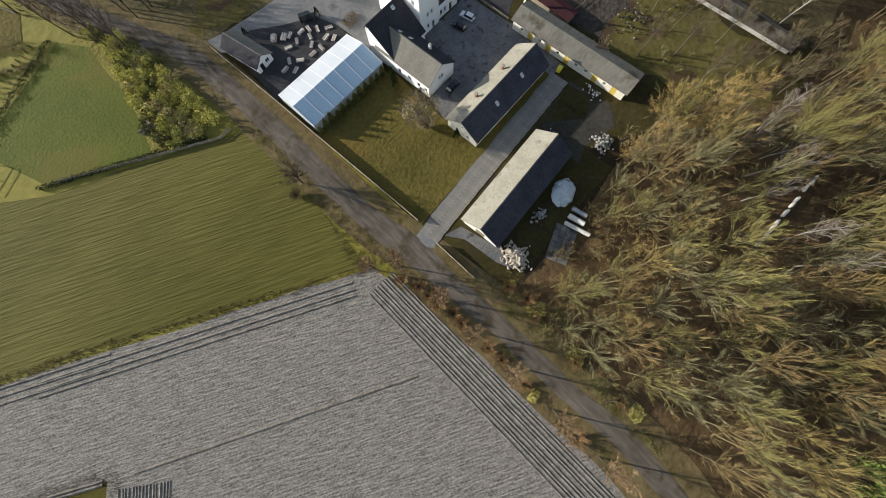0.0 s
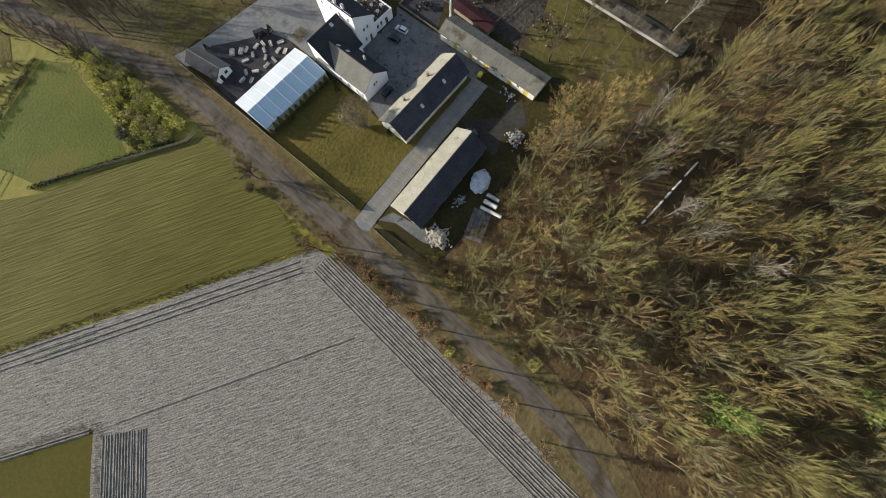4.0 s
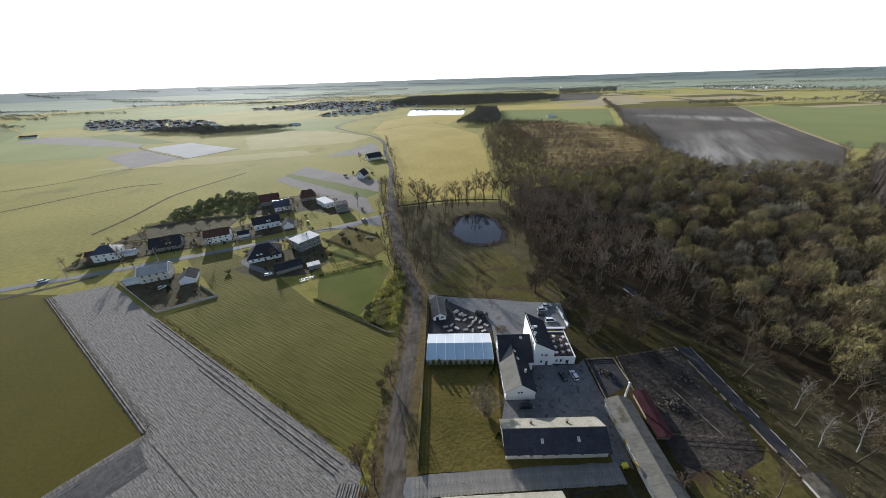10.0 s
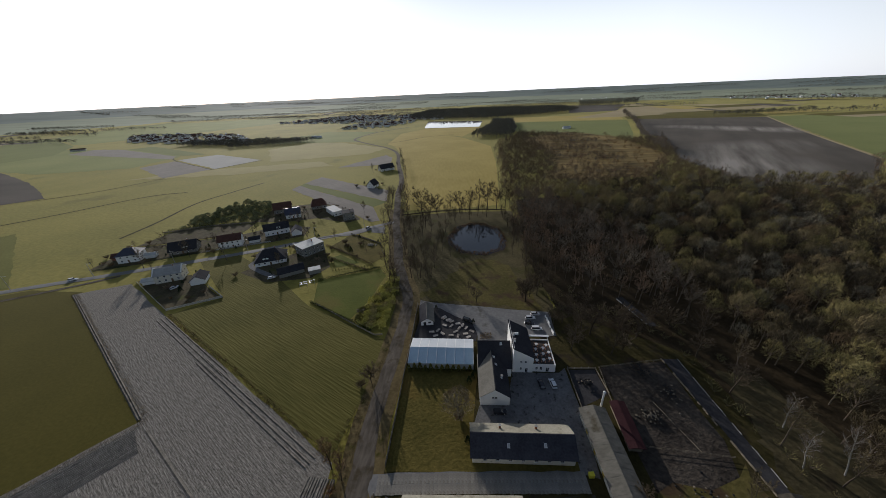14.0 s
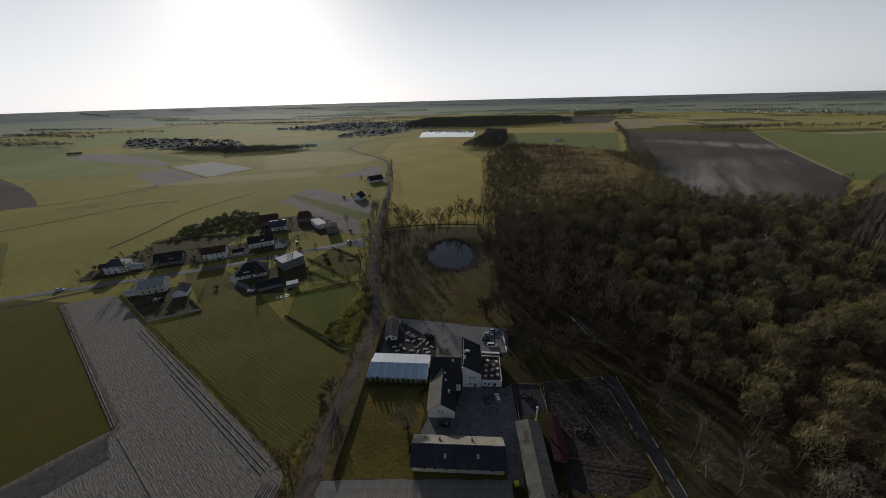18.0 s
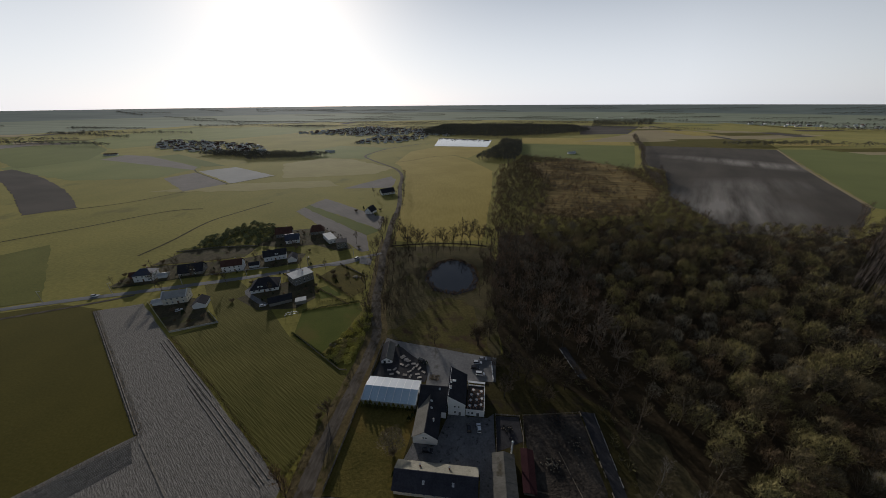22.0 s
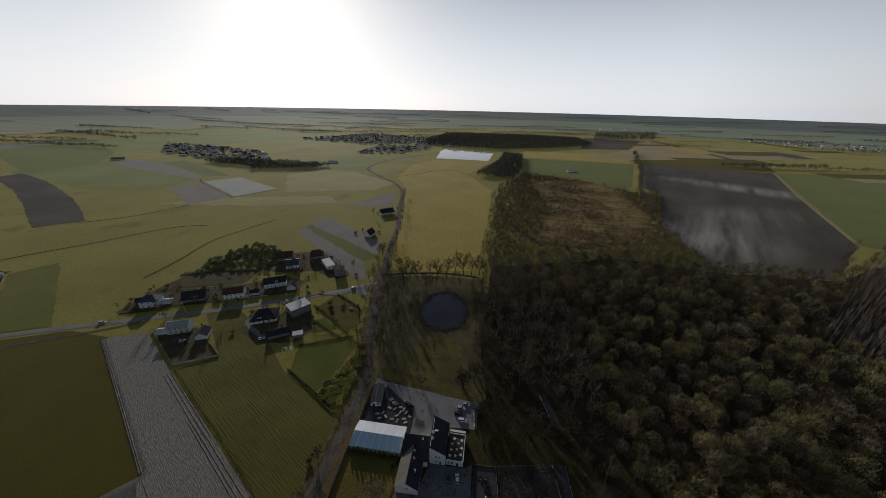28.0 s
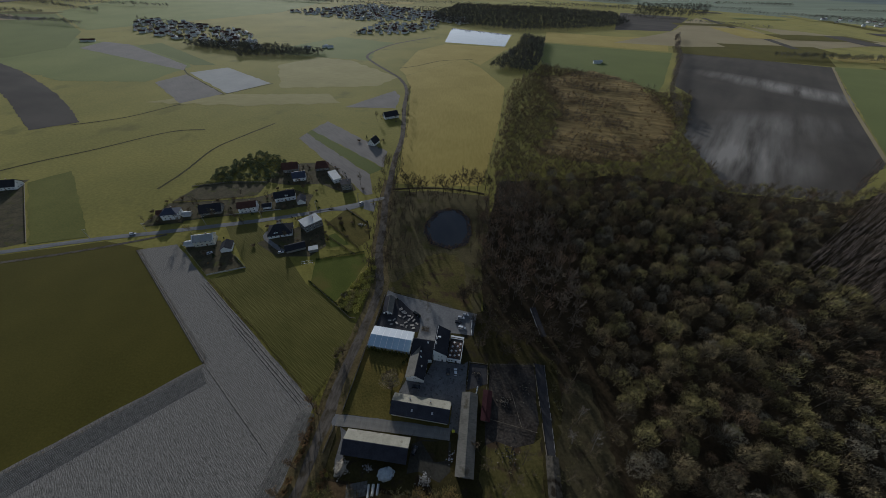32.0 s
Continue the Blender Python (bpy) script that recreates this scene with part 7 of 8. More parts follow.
cottage("steep gabled house beside the dirt road", -98, 261, 80, 12, 9, 3.4, 8.4, RENDER_WHITE, ROOF_DARK)
cottage("long farm house among dark trees", -107, 349, 42, 20, 10, 3.6, 8.6, RENDER_WHITE, ROOF_DARK)
cottage("long farm house with dark roof and white gable beyond the fields", -394, 80, 25, 20, 10, 3.6, 8, RENDER_WHITE, ROOF_DARK)
panel_fence("low fence beside the next farmyard", [(-388, 89), (-340, 57), (-291, 24.5)], 3.0, 1.0)
car("white estate car driving place on the village street".replace("driving place", "standing"), -222, 51.8, 27, (0.78, 0.78, 0.78), 4.6, 1.6)
car("white car parked by the field house", -147, 47, 60, (0.78, 0.78, 0.78))
car("white car parked beside the long garage", -95.5, 60.5, 30, (0.78, 0.78, 0.78))
car("white van parked at the street corner", -62, 137.5, 75, (0.78, 0.78, 0.76), 4.8, 2.0, True)


def dormer(r, x, w, W, eave, ridge, wall, roof, up=2.0):
    """A gabled dormer on the street slope of a house."""
    y0 = -W / 2 + 0.4
    for a, b in ((x - w / 2, x - w / 2 + 0.2), (x + w / 2 - 0.2, x + w / 2)):
        boxed("dormer_cheek", (a, b, y0 + 0.2, 0, eave - 0.2, eave + up), wall, r)
    boxed("dormer_front", (x - w / 2, x + w / 2, y0, y0 + 0.2, eave - 0.2, eave + up), wall, r)
    window(r, pose(x - 0.6, y0 - 0.16, eave + 0.4), 1.2, 1.2)
    for sg in (-1, 1):
        slab("dormer_roof", [(x + sg * (w / 2 + 0.25), y0 - 0.3, eave + up - 0.1), (x + sg * (w / 2 + 0.25), 0.2, eave + up - 0.1), (x, 0.2, eave + up + 0.9), (x, y0 - 0.3, eave + up + 0.9)], 0.1, roof, r)


for (x, y, turn), dx, w, W, eave, ridge, mat in (((-133.5, 128, 33), 1.5, 2.6, 9, 4.6, 8.2, ROOF_DARK), ((-109.5, 83, STREET), -2.5, 3.4, 13, 3.2, 7.6, ROOF_DARK), ((-184, 94.5, STREET), 2.0, 3.0, 10, 3.1, 7.2, ROOF_DARK)):
    for ob in list(scene.objects):
        if ob.name.startswith("village_house") and ob.parent is None and (ob.matrix_basis.translation - Vector((x, y, 0))).length < 0.5:
            dormer(ob, dx, w, W, eave, ridge, RENDER_WHITE, mat, 1.6)
        if ob.name.startswith("village_house") and ob.parent is None and dx == 1.5 and (ob.matrix_basis.translation - Vector((-158.5, 57.5, 0))).length < 0.5:
            for sg in (-1, 1):
                for px in (-7.2, 7.2):
                    slab("parapet", [(px - 0.25, sg * 4.9, 5.4), (px + 0.25, sg * 4.9, 5.4), (px + 0.25, 0, 8.75), (px - 0.25, 0, 8.75)], 0.5, RENDER_WHITE, ob)
HOME = material("worn garden ground", (0.05, 0.044, 0.026), (0.14, 0.115, 0.065), 0.15, 0.7, 0.95, 0.6, 0.1, coat=((0.09, 0.09, 0.025), 0.12, 0.56))
for i, q in enumerate((((-226, 63), (-196, 77), (-160, 95), (-122, 113), (-108, 122), (-112, 140), (-140, 144), (-162, 122), (-196, 108), (-230, 96)), ((-230, 98), (-196, 110), (-163, 126), (-166, 150), (-204, 142), (-226, 128)), ((-170, 150), (-140, 150), (-116, 160), (-84, 150), (-76, 158), (-92, 176), (-120, 206), (-150, 196), (-172, 186)), ((-79, 103), (-40, 82), (-35, 92), (-44, 110), (-62, 124), (-72, 126)))):
    sheet("garden_ground_%d" % (i + 1), list(q), 0.065 + 0.004 * i, HOME if i != 3 else ROUGHGRASS, "worn garden ground behind village houses", "yard", wobble=0.5)
sheet("corner_apron", [(-59.5, 138), (-50, 143), (-46, 128), (-57, 130)], 0.095, PAVING, "pale concrete yard at the road corner", "yard", wobble=0.2)
sheet("small_lawn", [(-70, 88), (-61.5, 75), (-49, 82), (-66, 92)], 0.085, LAWN, "small green lawn beside the grey house", "lawn", wobble=0.3)
for k in range(15):
    plant("thuja", -61.8 + 23 * k / 14, 70.7 + 6.9 * k / 14, 0.45 + 0.06 * (k % 3), group="thuja row along the garden")
hedge("brown hedge between two gardens", (-83, 106.5), (-40, 79.8), 1.6, 1.5, BROWNTWIG, 65, 40)
hedge("dark hedge along the street gardens", (-222, 62.5), (-203, 70.5), 1.0, 1.3, EVERGREEN, 66, 40)
hedge("dark hedge before the low house", (-194, 78), (-166, 92), 1.0, 1.4, EVERGREEN, 67, 40)
hedge("brown hedge behind the street houses", (-228, 97), (-164, 124), 1.0, 1.3, BROWNTWIG, 68, 40)
panel_fence("low plank fence behind the village gardens", [(-232, 124), (-205, 139), (-168, 149)], 3.0, 1.1)
panel_fence("low fence along the street gardens", [(-166, 92.5), (-128, 110.5)], 3.0, 1.1, CONCRETE)
panel_fence("low fence beside the garden lots", [(-72, 126), (-44, 110.5), (-36, 92)], 3.0, 1.1)


def swing_frame():
    r = root("play_frame", pose(-69.5, 54, 0, 0, 0, 28), "grey metal play frame on the lawn edge", "play frame")
    for x in (-4, 0, 4):
        for y in (-1.2, 1.2):
            boxed("post", (x - 0.06, x + 0.06, y - 0.06, y + 0.06, 0, 2.3), STEEL, r)
    for y in (-1.2, 1.2):
        boxed("rail", (-4, 4, y - 0.05, y + 0.05, 2.3, 2.4), STEEL, r)
    for x in (-2.8, -1.4, 1.4, 2.8):
        boxed("bar", (x - 0.04, x + 0.04, -1.2, 1.2, 2.4, 2.48), STEEL, r)


swing_frame()
pile("timber_scatter", "pale cut timber lying on the rough lawn", "log pile", -49.5, 107.5, 6, 2.4, 40, 12, [LOGWOOD], True)
YARDS = [((-430, 78), (-392, 96), (-388, 88), (-291, 24), (-301, 16), (-345, 8)), ((-133, 27.5), (-112, 40), (-129, 50), (-150, 62), (-178, 53)), ((-120, 66), (-96, 56), (-72, 62), (-66, 76), (-84, 104), (-100, 92)), ((-222, 62), (-196, 74), (-206, 96), (-228, 84))]
for i, q in enumerate(YARDS):
    sheet("house_lot_%d" % (i + 1), list(q), 0.07, HOME, "worn ground round village houses", "yard", wobble=0.4)
ribbon("drive_curve", [(-122, 99), (-117, 88), (-120, 76), (-108, 68), (-94, 62)], 3.4, 0.10, PAVING, "pale curved drive round the bungalow", crown=0.02)
ribbon("drive_corner", [(-100, 113), (-88, 121), (-70, 127), (-56, 141)], 4.0, 0.13, PAVING, "pale concrete apron beside the street", crown=0.02)
ORCHARD = [(-225, 129), (-231, 163), (-209, 210), (-174, 194), (-168, 184), (-163, 152), (-204, 143)]
woodland("orchard_trees", [dome_tree_bits(s, 6.5, 560, 0.34, 0.46) for s in (90, 91, 94)], np.array([(x, y, -1.5) for x, y in spots(ORCHARD, 4.4, 92, thin=0.22)]), 93, [DARKBARK, material("dark garden foliage", (0.115, 0.126, 0.062), (0.250, 0.260, 0.135), 0.1, 0.6, 0.9, 0.0, island=0.35)], "dark leafy garden trees behind the village houses", "trees", 0.45, 1.05)
rs = random.Random(4)
for x, y in ((-199, 74), (-193, 82), (-176, 88), (-171, 84), (-160, 92), (-147, 98), (-141, 101), (-126, 114), (-120, 118), (-102, 128), (-216, 70), (-225, 72), (-232, 80), (-203, 99), (-190, 108), (-178, 114), (-172, 118), (-152, 126), (-150, 140), (-128, 150), (-120, 176), (-142, 186), (-148, 166), (-112, 190), (-100, 184), (-76, 168), (-70, 160), (-96, 108), (-103, 100), (-120, 94), (-124, 86), (-98, 74), (-78, 84), (-74, 90), (-150, 46), (-140, 44), (-130, 38), (-126, 44), (-165, 62), (-148, 64), (-60, 96), (-66, 104), (-54, 90), (-233, 96), (-224, 104), (-196, 92), (-170, 100), (-165, 94), (-146, 118), (-122, 140), (-112, 146), (-95, 120), (-80, 116), (-70, 110), (-62, 118), (-58, 108), (-76, 100), (-100, 66), (-120, 62), (-68, 82), (-140, 80), (-118, 262), (-112, 272), (-90, 272), (-120, 330), (-112, 362), (-86, 366), (-96, 338), (-176, 62), (-190, 68), (-50, 98), (-46, 112)):
    plant(rs.choice(["yew", "bush", "bush", "wood"]), x, y, rs.uniform(0.5, 1.0))
hedge("dark hedge along the orchard", (-232, 128), (-200, 141), 2.0, 2.2, EVERGREEN, 64, 30)


def power_pole(x, y):
    r = root("street_pole", pose(x, y, 0), "tall concrete pole with a lamp beside the street", "pole", "street poles")
    bm = bmesh.new()
    bmesh.ops.create_cone(bm, segments=8, radius1=0.16, radius2=0.1, depth=9, matrix=Matrix.Translation((0, 0, 4.5)), cap_ends=True)
    part("shaft", bm, CONCRETE, r)
    boxed("arm", (-0.05, 1.6, -0.05, 0.05, 8.6, 8.7), STEEL, r)
    boxed("lamp", (1.2, 1.9, -0.12, 0.12, 8.45, 8.6), STEEL, r, bevel=0.03)
    return r


pole = power_pole(-97, 118.5)
for x, y in ((-136, 95.5), (-175, 76), (-214, 57), (-250, 40), (-66, 140)):
    copy_thing(pole, pose(x, y, 0, 0, 0, 28))


rs = random.Random(44)
BELTS = [[(-228, 66), (-196, 79), (-160, 97), (-120, 116), (-112, 126), (-120, 140), (-140, 142), (-164, 120), (-198, 106), (-232, 96)], [(-124, 92), (-96, 62), (-70, 62), (-66, 80), (-82, 112), (-98, 112)], [(-176, 50), (-134, 30), (-115, 40), (-130, 50), (-150, 64)], [(-166, 152), (-140, 150), (-112, 162), (-84, 152), (-78, 160), (-96, 180), (-122, 204), (-150, 194)], [(-116, 272), (-88, 274), (-84, 250), (-108, 246)], [(-126, 336), (-90, 332), (-88, 366), (-120, 366)]]
HOMES = [o.matrix_basis.translation.copy() for o in scene.objects if o.parent is None and o.name.split(".")[0] in ("village_house", "village_shed", "garage", "carport")]
for i, poly in enumerate(BELTS):
    for x, y in spots(poly, 6.2, 300 + i, thin=0.35):
        if all((Vector((x, y, 0)) - h).length > 8.5 for h in HOMES):
            plant(rs.choice(["yew", "yew", "bush", "lime", "rusty"]), x, y, rs.uniform(0.25, 0.6), group="garden shrubs of the village")
# ---- farther fields, woods and settlements ----
SOILGREY = material("pale bare plot", (0.16, 0.14, 0.12), (0.24, 0.215, 0.185), 0.03, 0.5, 0.95, 0.5, 0.1, stretch=(8, 1, 1), turn=-35, sheen=0.062)
PALEPLOT = material("pale chalky plot", (0.30, 0.29, 0.26), (0.42, 0.40, 0.36), 0.02, 0.4, 0.95, 0.4, 0.1, stretch=(8, 1, 1), turn=60, sheen=0.083)
TAN = material("tan stubble", (0.22, 0.17, 0.085), (0.31, 0.25, 0.13), 0.01, 0.4, 0.95, 0.3, 0.05, sheen=0.083)
CROP = material("young green crop", (0.085, 0.092, 0.016), (0.16, 0.15, 0.034), 0.02, 0.6, 0.95, 0.4, 0.05, sheen=0.053)
LEVEL = [0.07]
for nm, pts, mat, label in (
    ("plot_a", [(-193, 251), (-192, 268), (-75, 190), (-58, 155), (-64, 152)], SOILGREY, "bare grey garden plot"),
    ("plot_b", [(-192, 268), (-191, 279), (-66, 206), (-75, 190)], BRIGHT, "narrow bright green crop strip"),
    ("plot_c", [(-191, 279), (-185, 311), (-75, 245), (-66, 207)], SOILGREY, "bare grey garden plot"),
    ("plot_d", [(-187, 369), (-141, 468), (-122, 440), (-112, 385)], SOILGREY, "bare grey triangular plot"),
    ("plot_e", [(-547, 390), (-537, 447), (-398, 370), (-427, 315)], SOILGREY, "bare grey plot in the meadow"),
    ("plot_f", [(-540, 457), (-500, 510), (-361, 443), (-394, 375)], PALEPLOT, "pale chalky plot in the meadow"),
    ("plot_g", [(-960, 420), (-830, 381), (-738, 344), (-640, 302), (-570, 266), (-490, 221), (-522, 184), (-607, 227), (-656, 252), (-790, 314), (-960, 375)], DARKSOIL, "dark round ended ploughed field"),
    ("plot_h", [(-387, 91), (-371, 119), (-253, 41), (-286, 23)], CROP, "bright green crop beside the street"),
    ("plot_i", [(-914, 552), (-929, 622), (-850, 617), (-585, 500), (-562, 468)], SOILGREY, "bare grey strip in the meadow"),
    ("plot_q", [(-826, 614), (-799, 655), (-532, 518), (-574, 505)], BRIGHT, "narrow bright green crop strip"),
    ("plot_r", [(-963, 427), (-950, 446), (-944, 548), (-1100, 703), (-1498, 930), (-1727, 851), (-1400, 600)], BRIGHT, "wide green winter crop field"),
    ("plot_s", [(-1700, 830), (-1586, 861), (-1440, 800), (-1500, 730)], TAN, "tan stubble strip"),
    ("plot_j", [(792, 940), (1100, 960), (1200, 500), (860, 160), (700, 250), (518, 372)], BRIGHT, "wide bright green crop field"),
    ("plot_k", [(450, 985), (520, 1240), (900, 1180), (800, 945)], GREEN, "green field beyond the dark soil"),
    ("plot_l", [(560, 1250), (900, 1190), (1240, 1380), (1050, 1560), (700, 1700)], TAN, "tan stubble field"),
    ("plot_m", [(120, 1010), (440, 990), (510, 1240), (350, 1180), (130, 1190)], YELLOW, "dry yellow field by the far wood"),
    ("plot_o", [(479, 1867), (750, 1808), (553, 1368), (362, 1325)], DARKSOIL, "dark bare soil block by the far wood"),
    ("plot_p", [(786, 1823), (798, 1183), (510, 1083), (317, 1077), (510, 1308), (560, 1375)], TAN, "tan stubble field beyond the dark soil"),
    ("plot_n", [(860, 460), (1200, 500), (1120, 320), (960, 300)], TAN, "tan strip beside the pine belt"),
):
    LEVEL[0] += 0.012
    sheet("field_" + nm, pts, LEVEL[0], mat, label, wobble=1.2)
MEADOW2 = material("green damp meadow", (0.075, 0.092, 0.018), (0.15, 0.157, 0.042), 0.01, 0.3, 0.95, 0.4, 0.1, sheen=0.103)
MEADOW3 = material("bleached meadow", (0.21, 0.18, 0.06), (0.33, 0.28, 0.11), 0.012, 0.3, 0.95, 0.4, 0.1, stretch=(5, 1, 1), turn=30, sheen=0.103)
for i, (pts, mat) in enumerate((([(-1100, 120), (-640, 130), (-500, 60), (-420, -20), (-700, -120), (-1200, -60)], MEADOW2), ([(-1000, 420), (-700, 352), (-565, 388), (-570, 495), (-700, 600), (-1100, 640)], MEADOW2), ([(-480, 305), (-330, 332), (-200, 384), (-240, 420), (-420, 360)], MEADOW3), ([(-420, 560), (-330, 425), (-180, 480), (-160, 545), (-300, 640), (-380, 640)], MEADOW3), ([(-1520, 950), (-1110, 720), (-980, 980), (-860, 1250), (-900, 1800), (-1750, 1450)], MEADOW2), ([(-520, 640), (-260, 650), (-290, 750), (-270, 850), (-440, 880)], MEADOW2))):
    LEVEL[0] += 0.004
    sheet("meadow_%d" % (i + 1), pts, LEVEL[0] - 0.2025, mat, "broad strip of meadow in another tone", wobble=4, step=12)
FARFLOOR = material("far wood floor", (0.03, 0.028, 0.018), (0.07, 0.06, 0.04), 0.01, 0.2, 0.95, 0.4, 0.1)
sheet("far_wood_floor", [(640, 60), (600, -250), (1500, -250), (1700, 200), (1500, 620), (1230, 470), (960, 300), (840, 380), (720, 170)], 0.07, FARFLOOR, "dark floor of the far eastern woods", "woodland floor", wobble=4, step=20)
DITCH = material("dark ditch", (0.05, 0.045, 0.02), (0.09, 0.08, 0.03), 0.1, 0.6, 0.95, 0.5, 0.1)
for i, line in enumerate(([(-470, 40), (-430, 116), (-397, 162), (-357, 225), (-321, 243)], [(-260, 112), (-262, 146), (-271, 200), (-262, 241), (-249, 285)], [(-492, 210), (-450, 251), (-424, 311), (-394, 371), (-357, 443)], [(-46, 735), (-110, 700), (-150, 640), (-180, 610)], [(-600, 505), (-540, 452), (-470, 411), (-398, 371)], [(-420, -20), (-500, 60), (-640, 150)])):
    ribbon("ditch_%d" % (i + 1), line, 2.6, 0.10, DITCH, "dark grassy ditch line across the meadow", "ditch")
ribbon("dark_strip", [(815, 1840), (825, 1500), (829, 1163)], 26, 0.42, DARKSOIL, "dark ploughed strip across the stubble", "field")
ribbon("field_track", [(789, 938), (640, 640), (515, 372)], 5, 0.14, TAN, "pale farm track between two fields", "track")
ribbon("wheel_track", [(-300, -5), (-250, 22), (-212, 46), (-196, 58)], 2.4, 0.12, ROADDIRT, "faint wheel track across the grass", "track")
rs = random.Random(17)
mats = [GREEN, YELLOW, TAN, BRIGHT, DARKSOIL, SOILGREY, MEADOW]
n = 0
for ring in (1350, 1750, 2250):
    for k in range(int(ring / 62)):
        a = radians(-80 + 160 * (k + rs.random()) / int(ring / 62))
        x, y = ring * math.sin(a) + rs.uniform(-120, 120), ring * math.cos(a) + rs.uniform(-150, 150)
        if -420 < x < 640 and y < 2350 or (x < -250 and y < 1750 and x > -1450):
            continue
        w, d, t = rs.uniform(120, 330), rs.uniform(40, 130), radians(rs.choice((8, 12, 98)))
        n += 1
        c, s = math.cos(t), math.sin(t)
        sheet("field_far_%d" % n, [(x + u * w * c - v * d * s, y + u * w * s + v * d * c) for u, v in ((-0.5, -0.5), (0.5, -0.5), (0.5, 0.5), (-0.5, 0.5))], 0.3 + n * 0.02, rs.choice(mats), "distant strip of farmland", wobble=3, step=40)
tiny = [far_tree_bits(s, 15, 26, 1.3, 0.4, 0.3, 0.42) for s in (95, 96)]
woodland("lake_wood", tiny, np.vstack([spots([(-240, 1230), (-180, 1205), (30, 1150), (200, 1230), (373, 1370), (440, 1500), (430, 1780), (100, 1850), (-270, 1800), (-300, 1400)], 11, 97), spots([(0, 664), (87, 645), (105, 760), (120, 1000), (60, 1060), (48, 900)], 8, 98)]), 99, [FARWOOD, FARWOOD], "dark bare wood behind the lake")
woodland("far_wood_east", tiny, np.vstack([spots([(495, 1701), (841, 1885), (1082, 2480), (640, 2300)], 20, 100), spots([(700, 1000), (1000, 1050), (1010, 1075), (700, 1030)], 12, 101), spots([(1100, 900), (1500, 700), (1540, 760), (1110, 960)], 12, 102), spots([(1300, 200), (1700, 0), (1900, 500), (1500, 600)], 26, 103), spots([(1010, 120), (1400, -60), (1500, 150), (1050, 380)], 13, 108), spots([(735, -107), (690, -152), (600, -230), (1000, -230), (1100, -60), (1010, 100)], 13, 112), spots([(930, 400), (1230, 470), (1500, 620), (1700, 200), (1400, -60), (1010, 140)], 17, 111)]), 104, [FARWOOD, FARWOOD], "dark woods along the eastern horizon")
woodland("field_tree_row", toned([dome_tree_bits(s, 14, 200, 0.4, 0.34) for s in (105, 108)], PARKTONES), np.array(list(along([(535, 1250), (421, 848), (329, 595), (300, 430)], 8, 0, 5, 5))), 106, [BARK, PALETWIG, PARKTONES[1]], "row of pale bare round trees between two fields", "tree row", 0.6, 1.1)
woodland("field_edge_trees", scrub_kinds, np.array(list(along([(46, 198), (54, 330), (52, 480), (60, 560), (92, 640)], 4.5, 0, 6, 6)) + list(along([(290, 255), (405, 262), (515, 376)], 7, 0, 5, 7))), 107, [BARK, *PARKTONES], "bare trees along the wood edge", "tree row", 0.6, 1.0)
rows = []
for k in range(120):
    a, r0 = radians(rs.uniform(-78, 80)), rs.uniform(1500, 4300)
    x, y, t, ln = r0 * math.sin(a), r0 * math.cos(a), radians(rs.uniform(-25, 25)), rs.uniform(150, 700)
    for j in range(int(ln / 9)):
        px, py = x + (j * 9 - ln / 2) * math.cos(t) + rs.uniform(-5, 5), y + (j * 9 - ln / 2) * math.sin(t) + rs.uniform(-9, 9)
        rows.append((px, py, far_rise(math.hypot(px, py)) - 1))
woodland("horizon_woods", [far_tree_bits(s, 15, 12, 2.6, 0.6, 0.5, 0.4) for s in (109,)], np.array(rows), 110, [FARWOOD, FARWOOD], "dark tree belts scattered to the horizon")


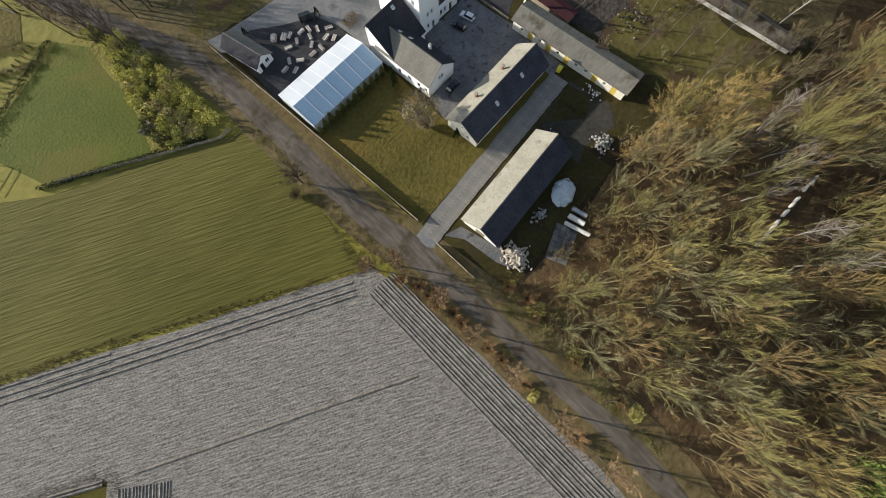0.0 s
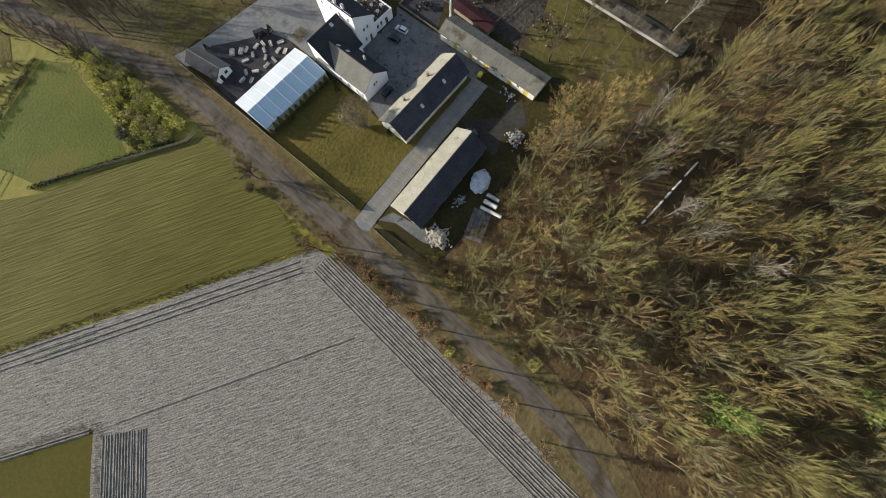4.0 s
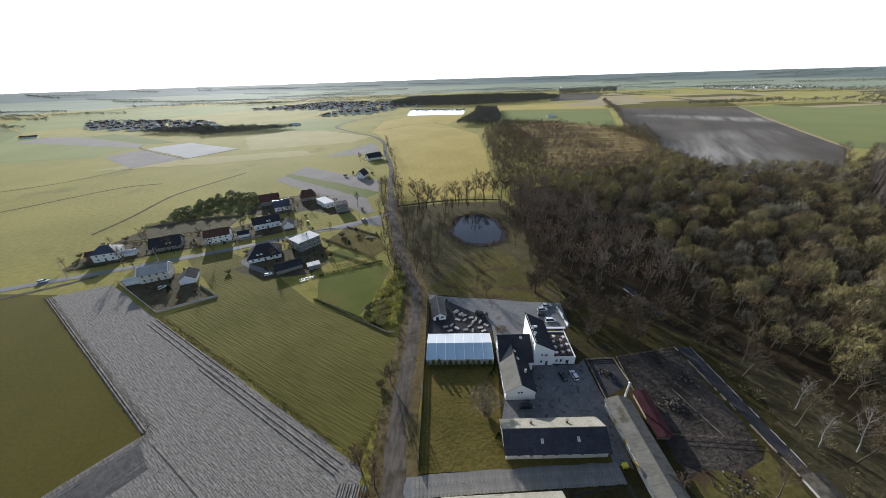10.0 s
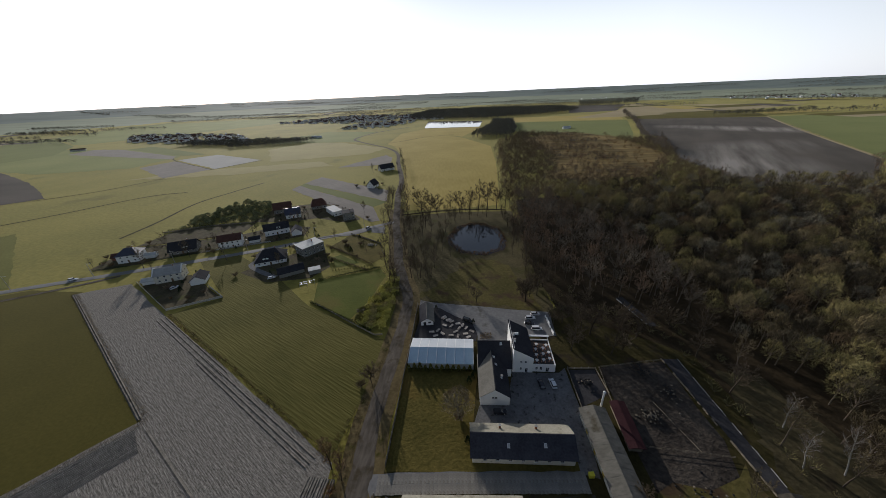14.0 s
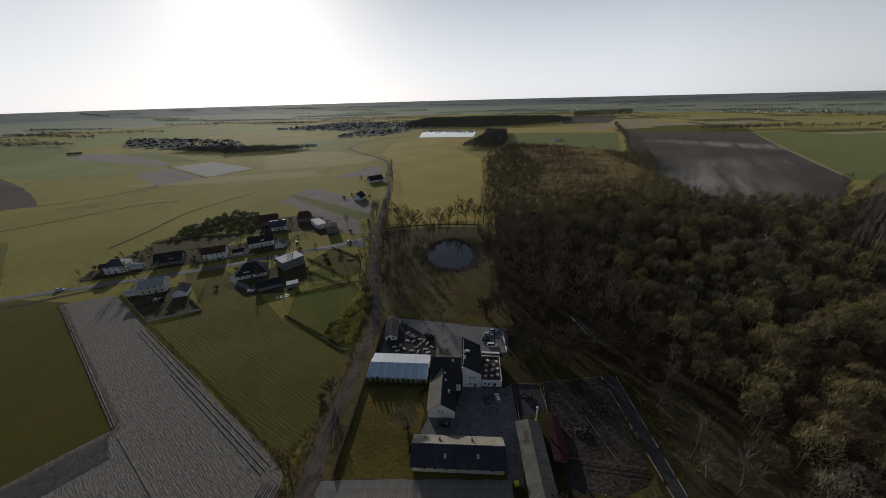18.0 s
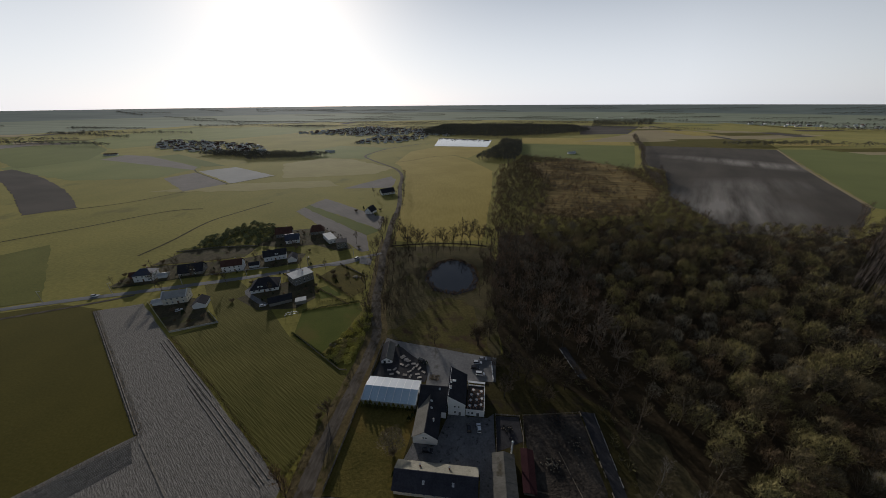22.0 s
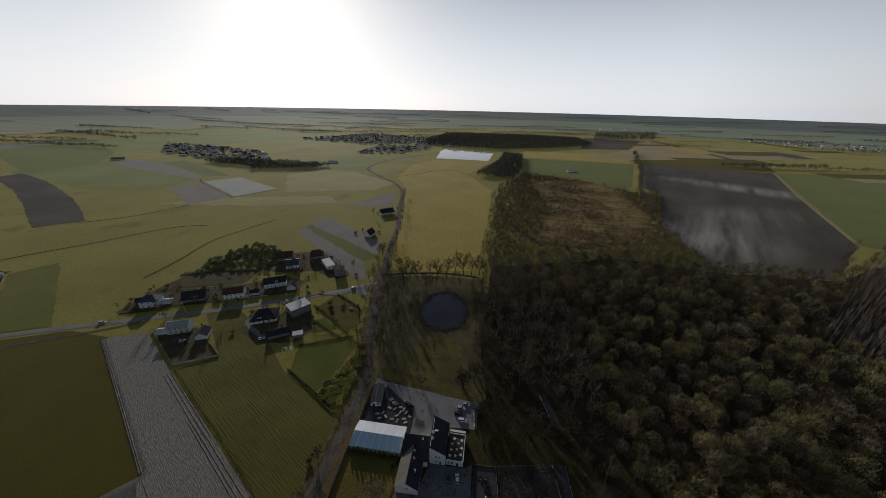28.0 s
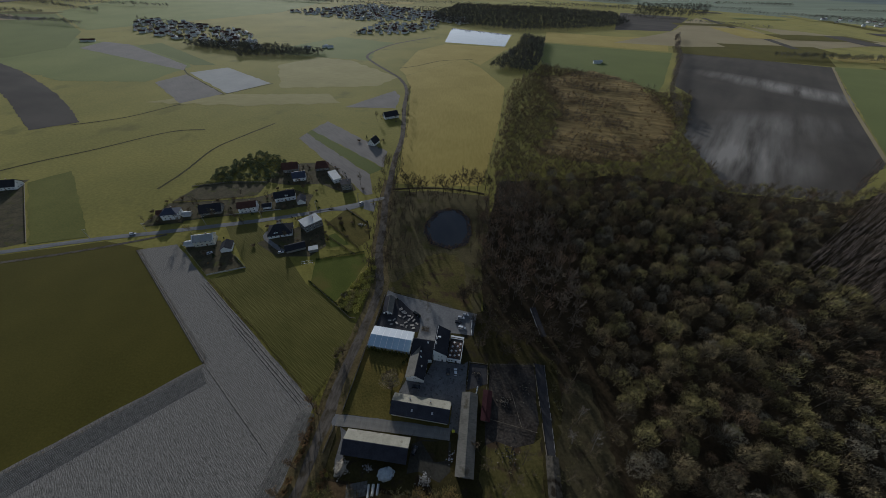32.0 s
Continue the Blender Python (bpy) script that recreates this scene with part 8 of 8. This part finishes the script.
def far_houses(name, polys, gap, seed, label):
    """Small gabled houses of a distant village, walls and roofs."""
    r = np.random.RandomState(seed)
    pts = np.vstack([spots(p, gap, seed + i, thin=0.25) for i, p in enumerate(polys)])
    for nm, mat in (("walls", RENDER_WHITE), ("roofs", ROOF_RED)):
        vs, fs = [], []
        q = np.random.RandomState(seed)
        for x, y in pts:
            L, W, e, t = q.uniform(9, 15), q.uniform(7, 9), q.uniform(3, 5), q.uniform(0, 3.14)
            h = e + q.uniform(2.5, 4)
            k = len(vs)
            c, s = math.cos(t), math.sin(t)
            o = 0.0 if nm == "walls" else 0.4
            loc = [(-L / 2 - o, -W / 2 - o, e), (L / 2 + o, -W / 2 - o, e), (L / 2 + o, W / 2 + o, e), (-L / 2 - o, W / 2 + o, e), (-L / 2 - o, 0, h), (L / 2 + o, 0, h)]
            if nm == "walls":
                loc = [(a, b, 0) for a, b, _ in loc[:4]] + loc
            vs += [(x + a * c - b * s, y + a * s + b * c, z + (0.05 if nm == "roofs" else 0)) for a, b, z in loc]
            fs += [(k, k + 1, k + 5, k + 4), (k + 2, k + 3, k + 4, k + 5)] if nm == "roofs" else [(k, k + 1, k + 5, k + 4), (k + 1, k + 2, k + 6, k + 5), (k + 2, k + 3, k + 7, k + 6), (k + 3, k, k + 4, k + 7), (k + 4, k + 7, k + 8), (k + 5, k + 9, k + 6)]
        ob = raw(name + "_" + nm, vs, fs, mat)
        if nm == "roofs":
            # glare painted in: every third distant roof gets the pale colour
            ob.data.materials.append(ROOF_PALE)
            for p in ob.data.polygons:
                p.material_index = 1 if (p.index // 2) % 3 == 0 else 0
        tagged(ob, label + " " + nm, "village", kind="stuff")
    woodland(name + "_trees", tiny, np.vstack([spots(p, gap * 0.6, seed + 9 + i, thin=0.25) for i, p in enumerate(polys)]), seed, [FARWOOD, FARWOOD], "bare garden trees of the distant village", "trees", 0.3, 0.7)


far_houses("distant_village", [[(-977, 744), (-760, 690), (-530, 640), (-560, 700), (-718, 860), (-1200, 960)], [(-840, 1256), (-500, 1180), (-200, 1300), (-300, 1500), (-653, 1648)], [(-420, 900), (-260, 1000), (-220, 1180), (-420, 1150)], [(-300, 1180), (-120, 1240), (-180, 1420), (-330, 1390)]], 21, 120, "distant village")
far_houses("distant_hamlet", [[(1300, 1900), (1700, 1700), (1900, 1900), (1400, 2100)], [(700, 2700), (1200, 2600), (1100, 2900)]], 60, 130, "distant hamlet")
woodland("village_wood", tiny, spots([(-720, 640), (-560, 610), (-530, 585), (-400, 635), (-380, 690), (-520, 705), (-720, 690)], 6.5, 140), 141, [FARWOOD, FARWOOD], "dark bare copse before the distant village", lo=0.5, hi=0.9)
for x, y, a in ((-446, 716, 20), (-398, 738, 50), (-412, 742, 70), (232, 793, 10), (240, 799, 60), (-974, 612, 15), (-960, 618, 40)):
    house("field_barn", "small pale barn standing in open fields", "barn", x, y, a, 14, 8, 3.2, 5.5, RENDER_WHITE, ROOF_PALE if x > -900 else ROOF_RED, group="field barns")
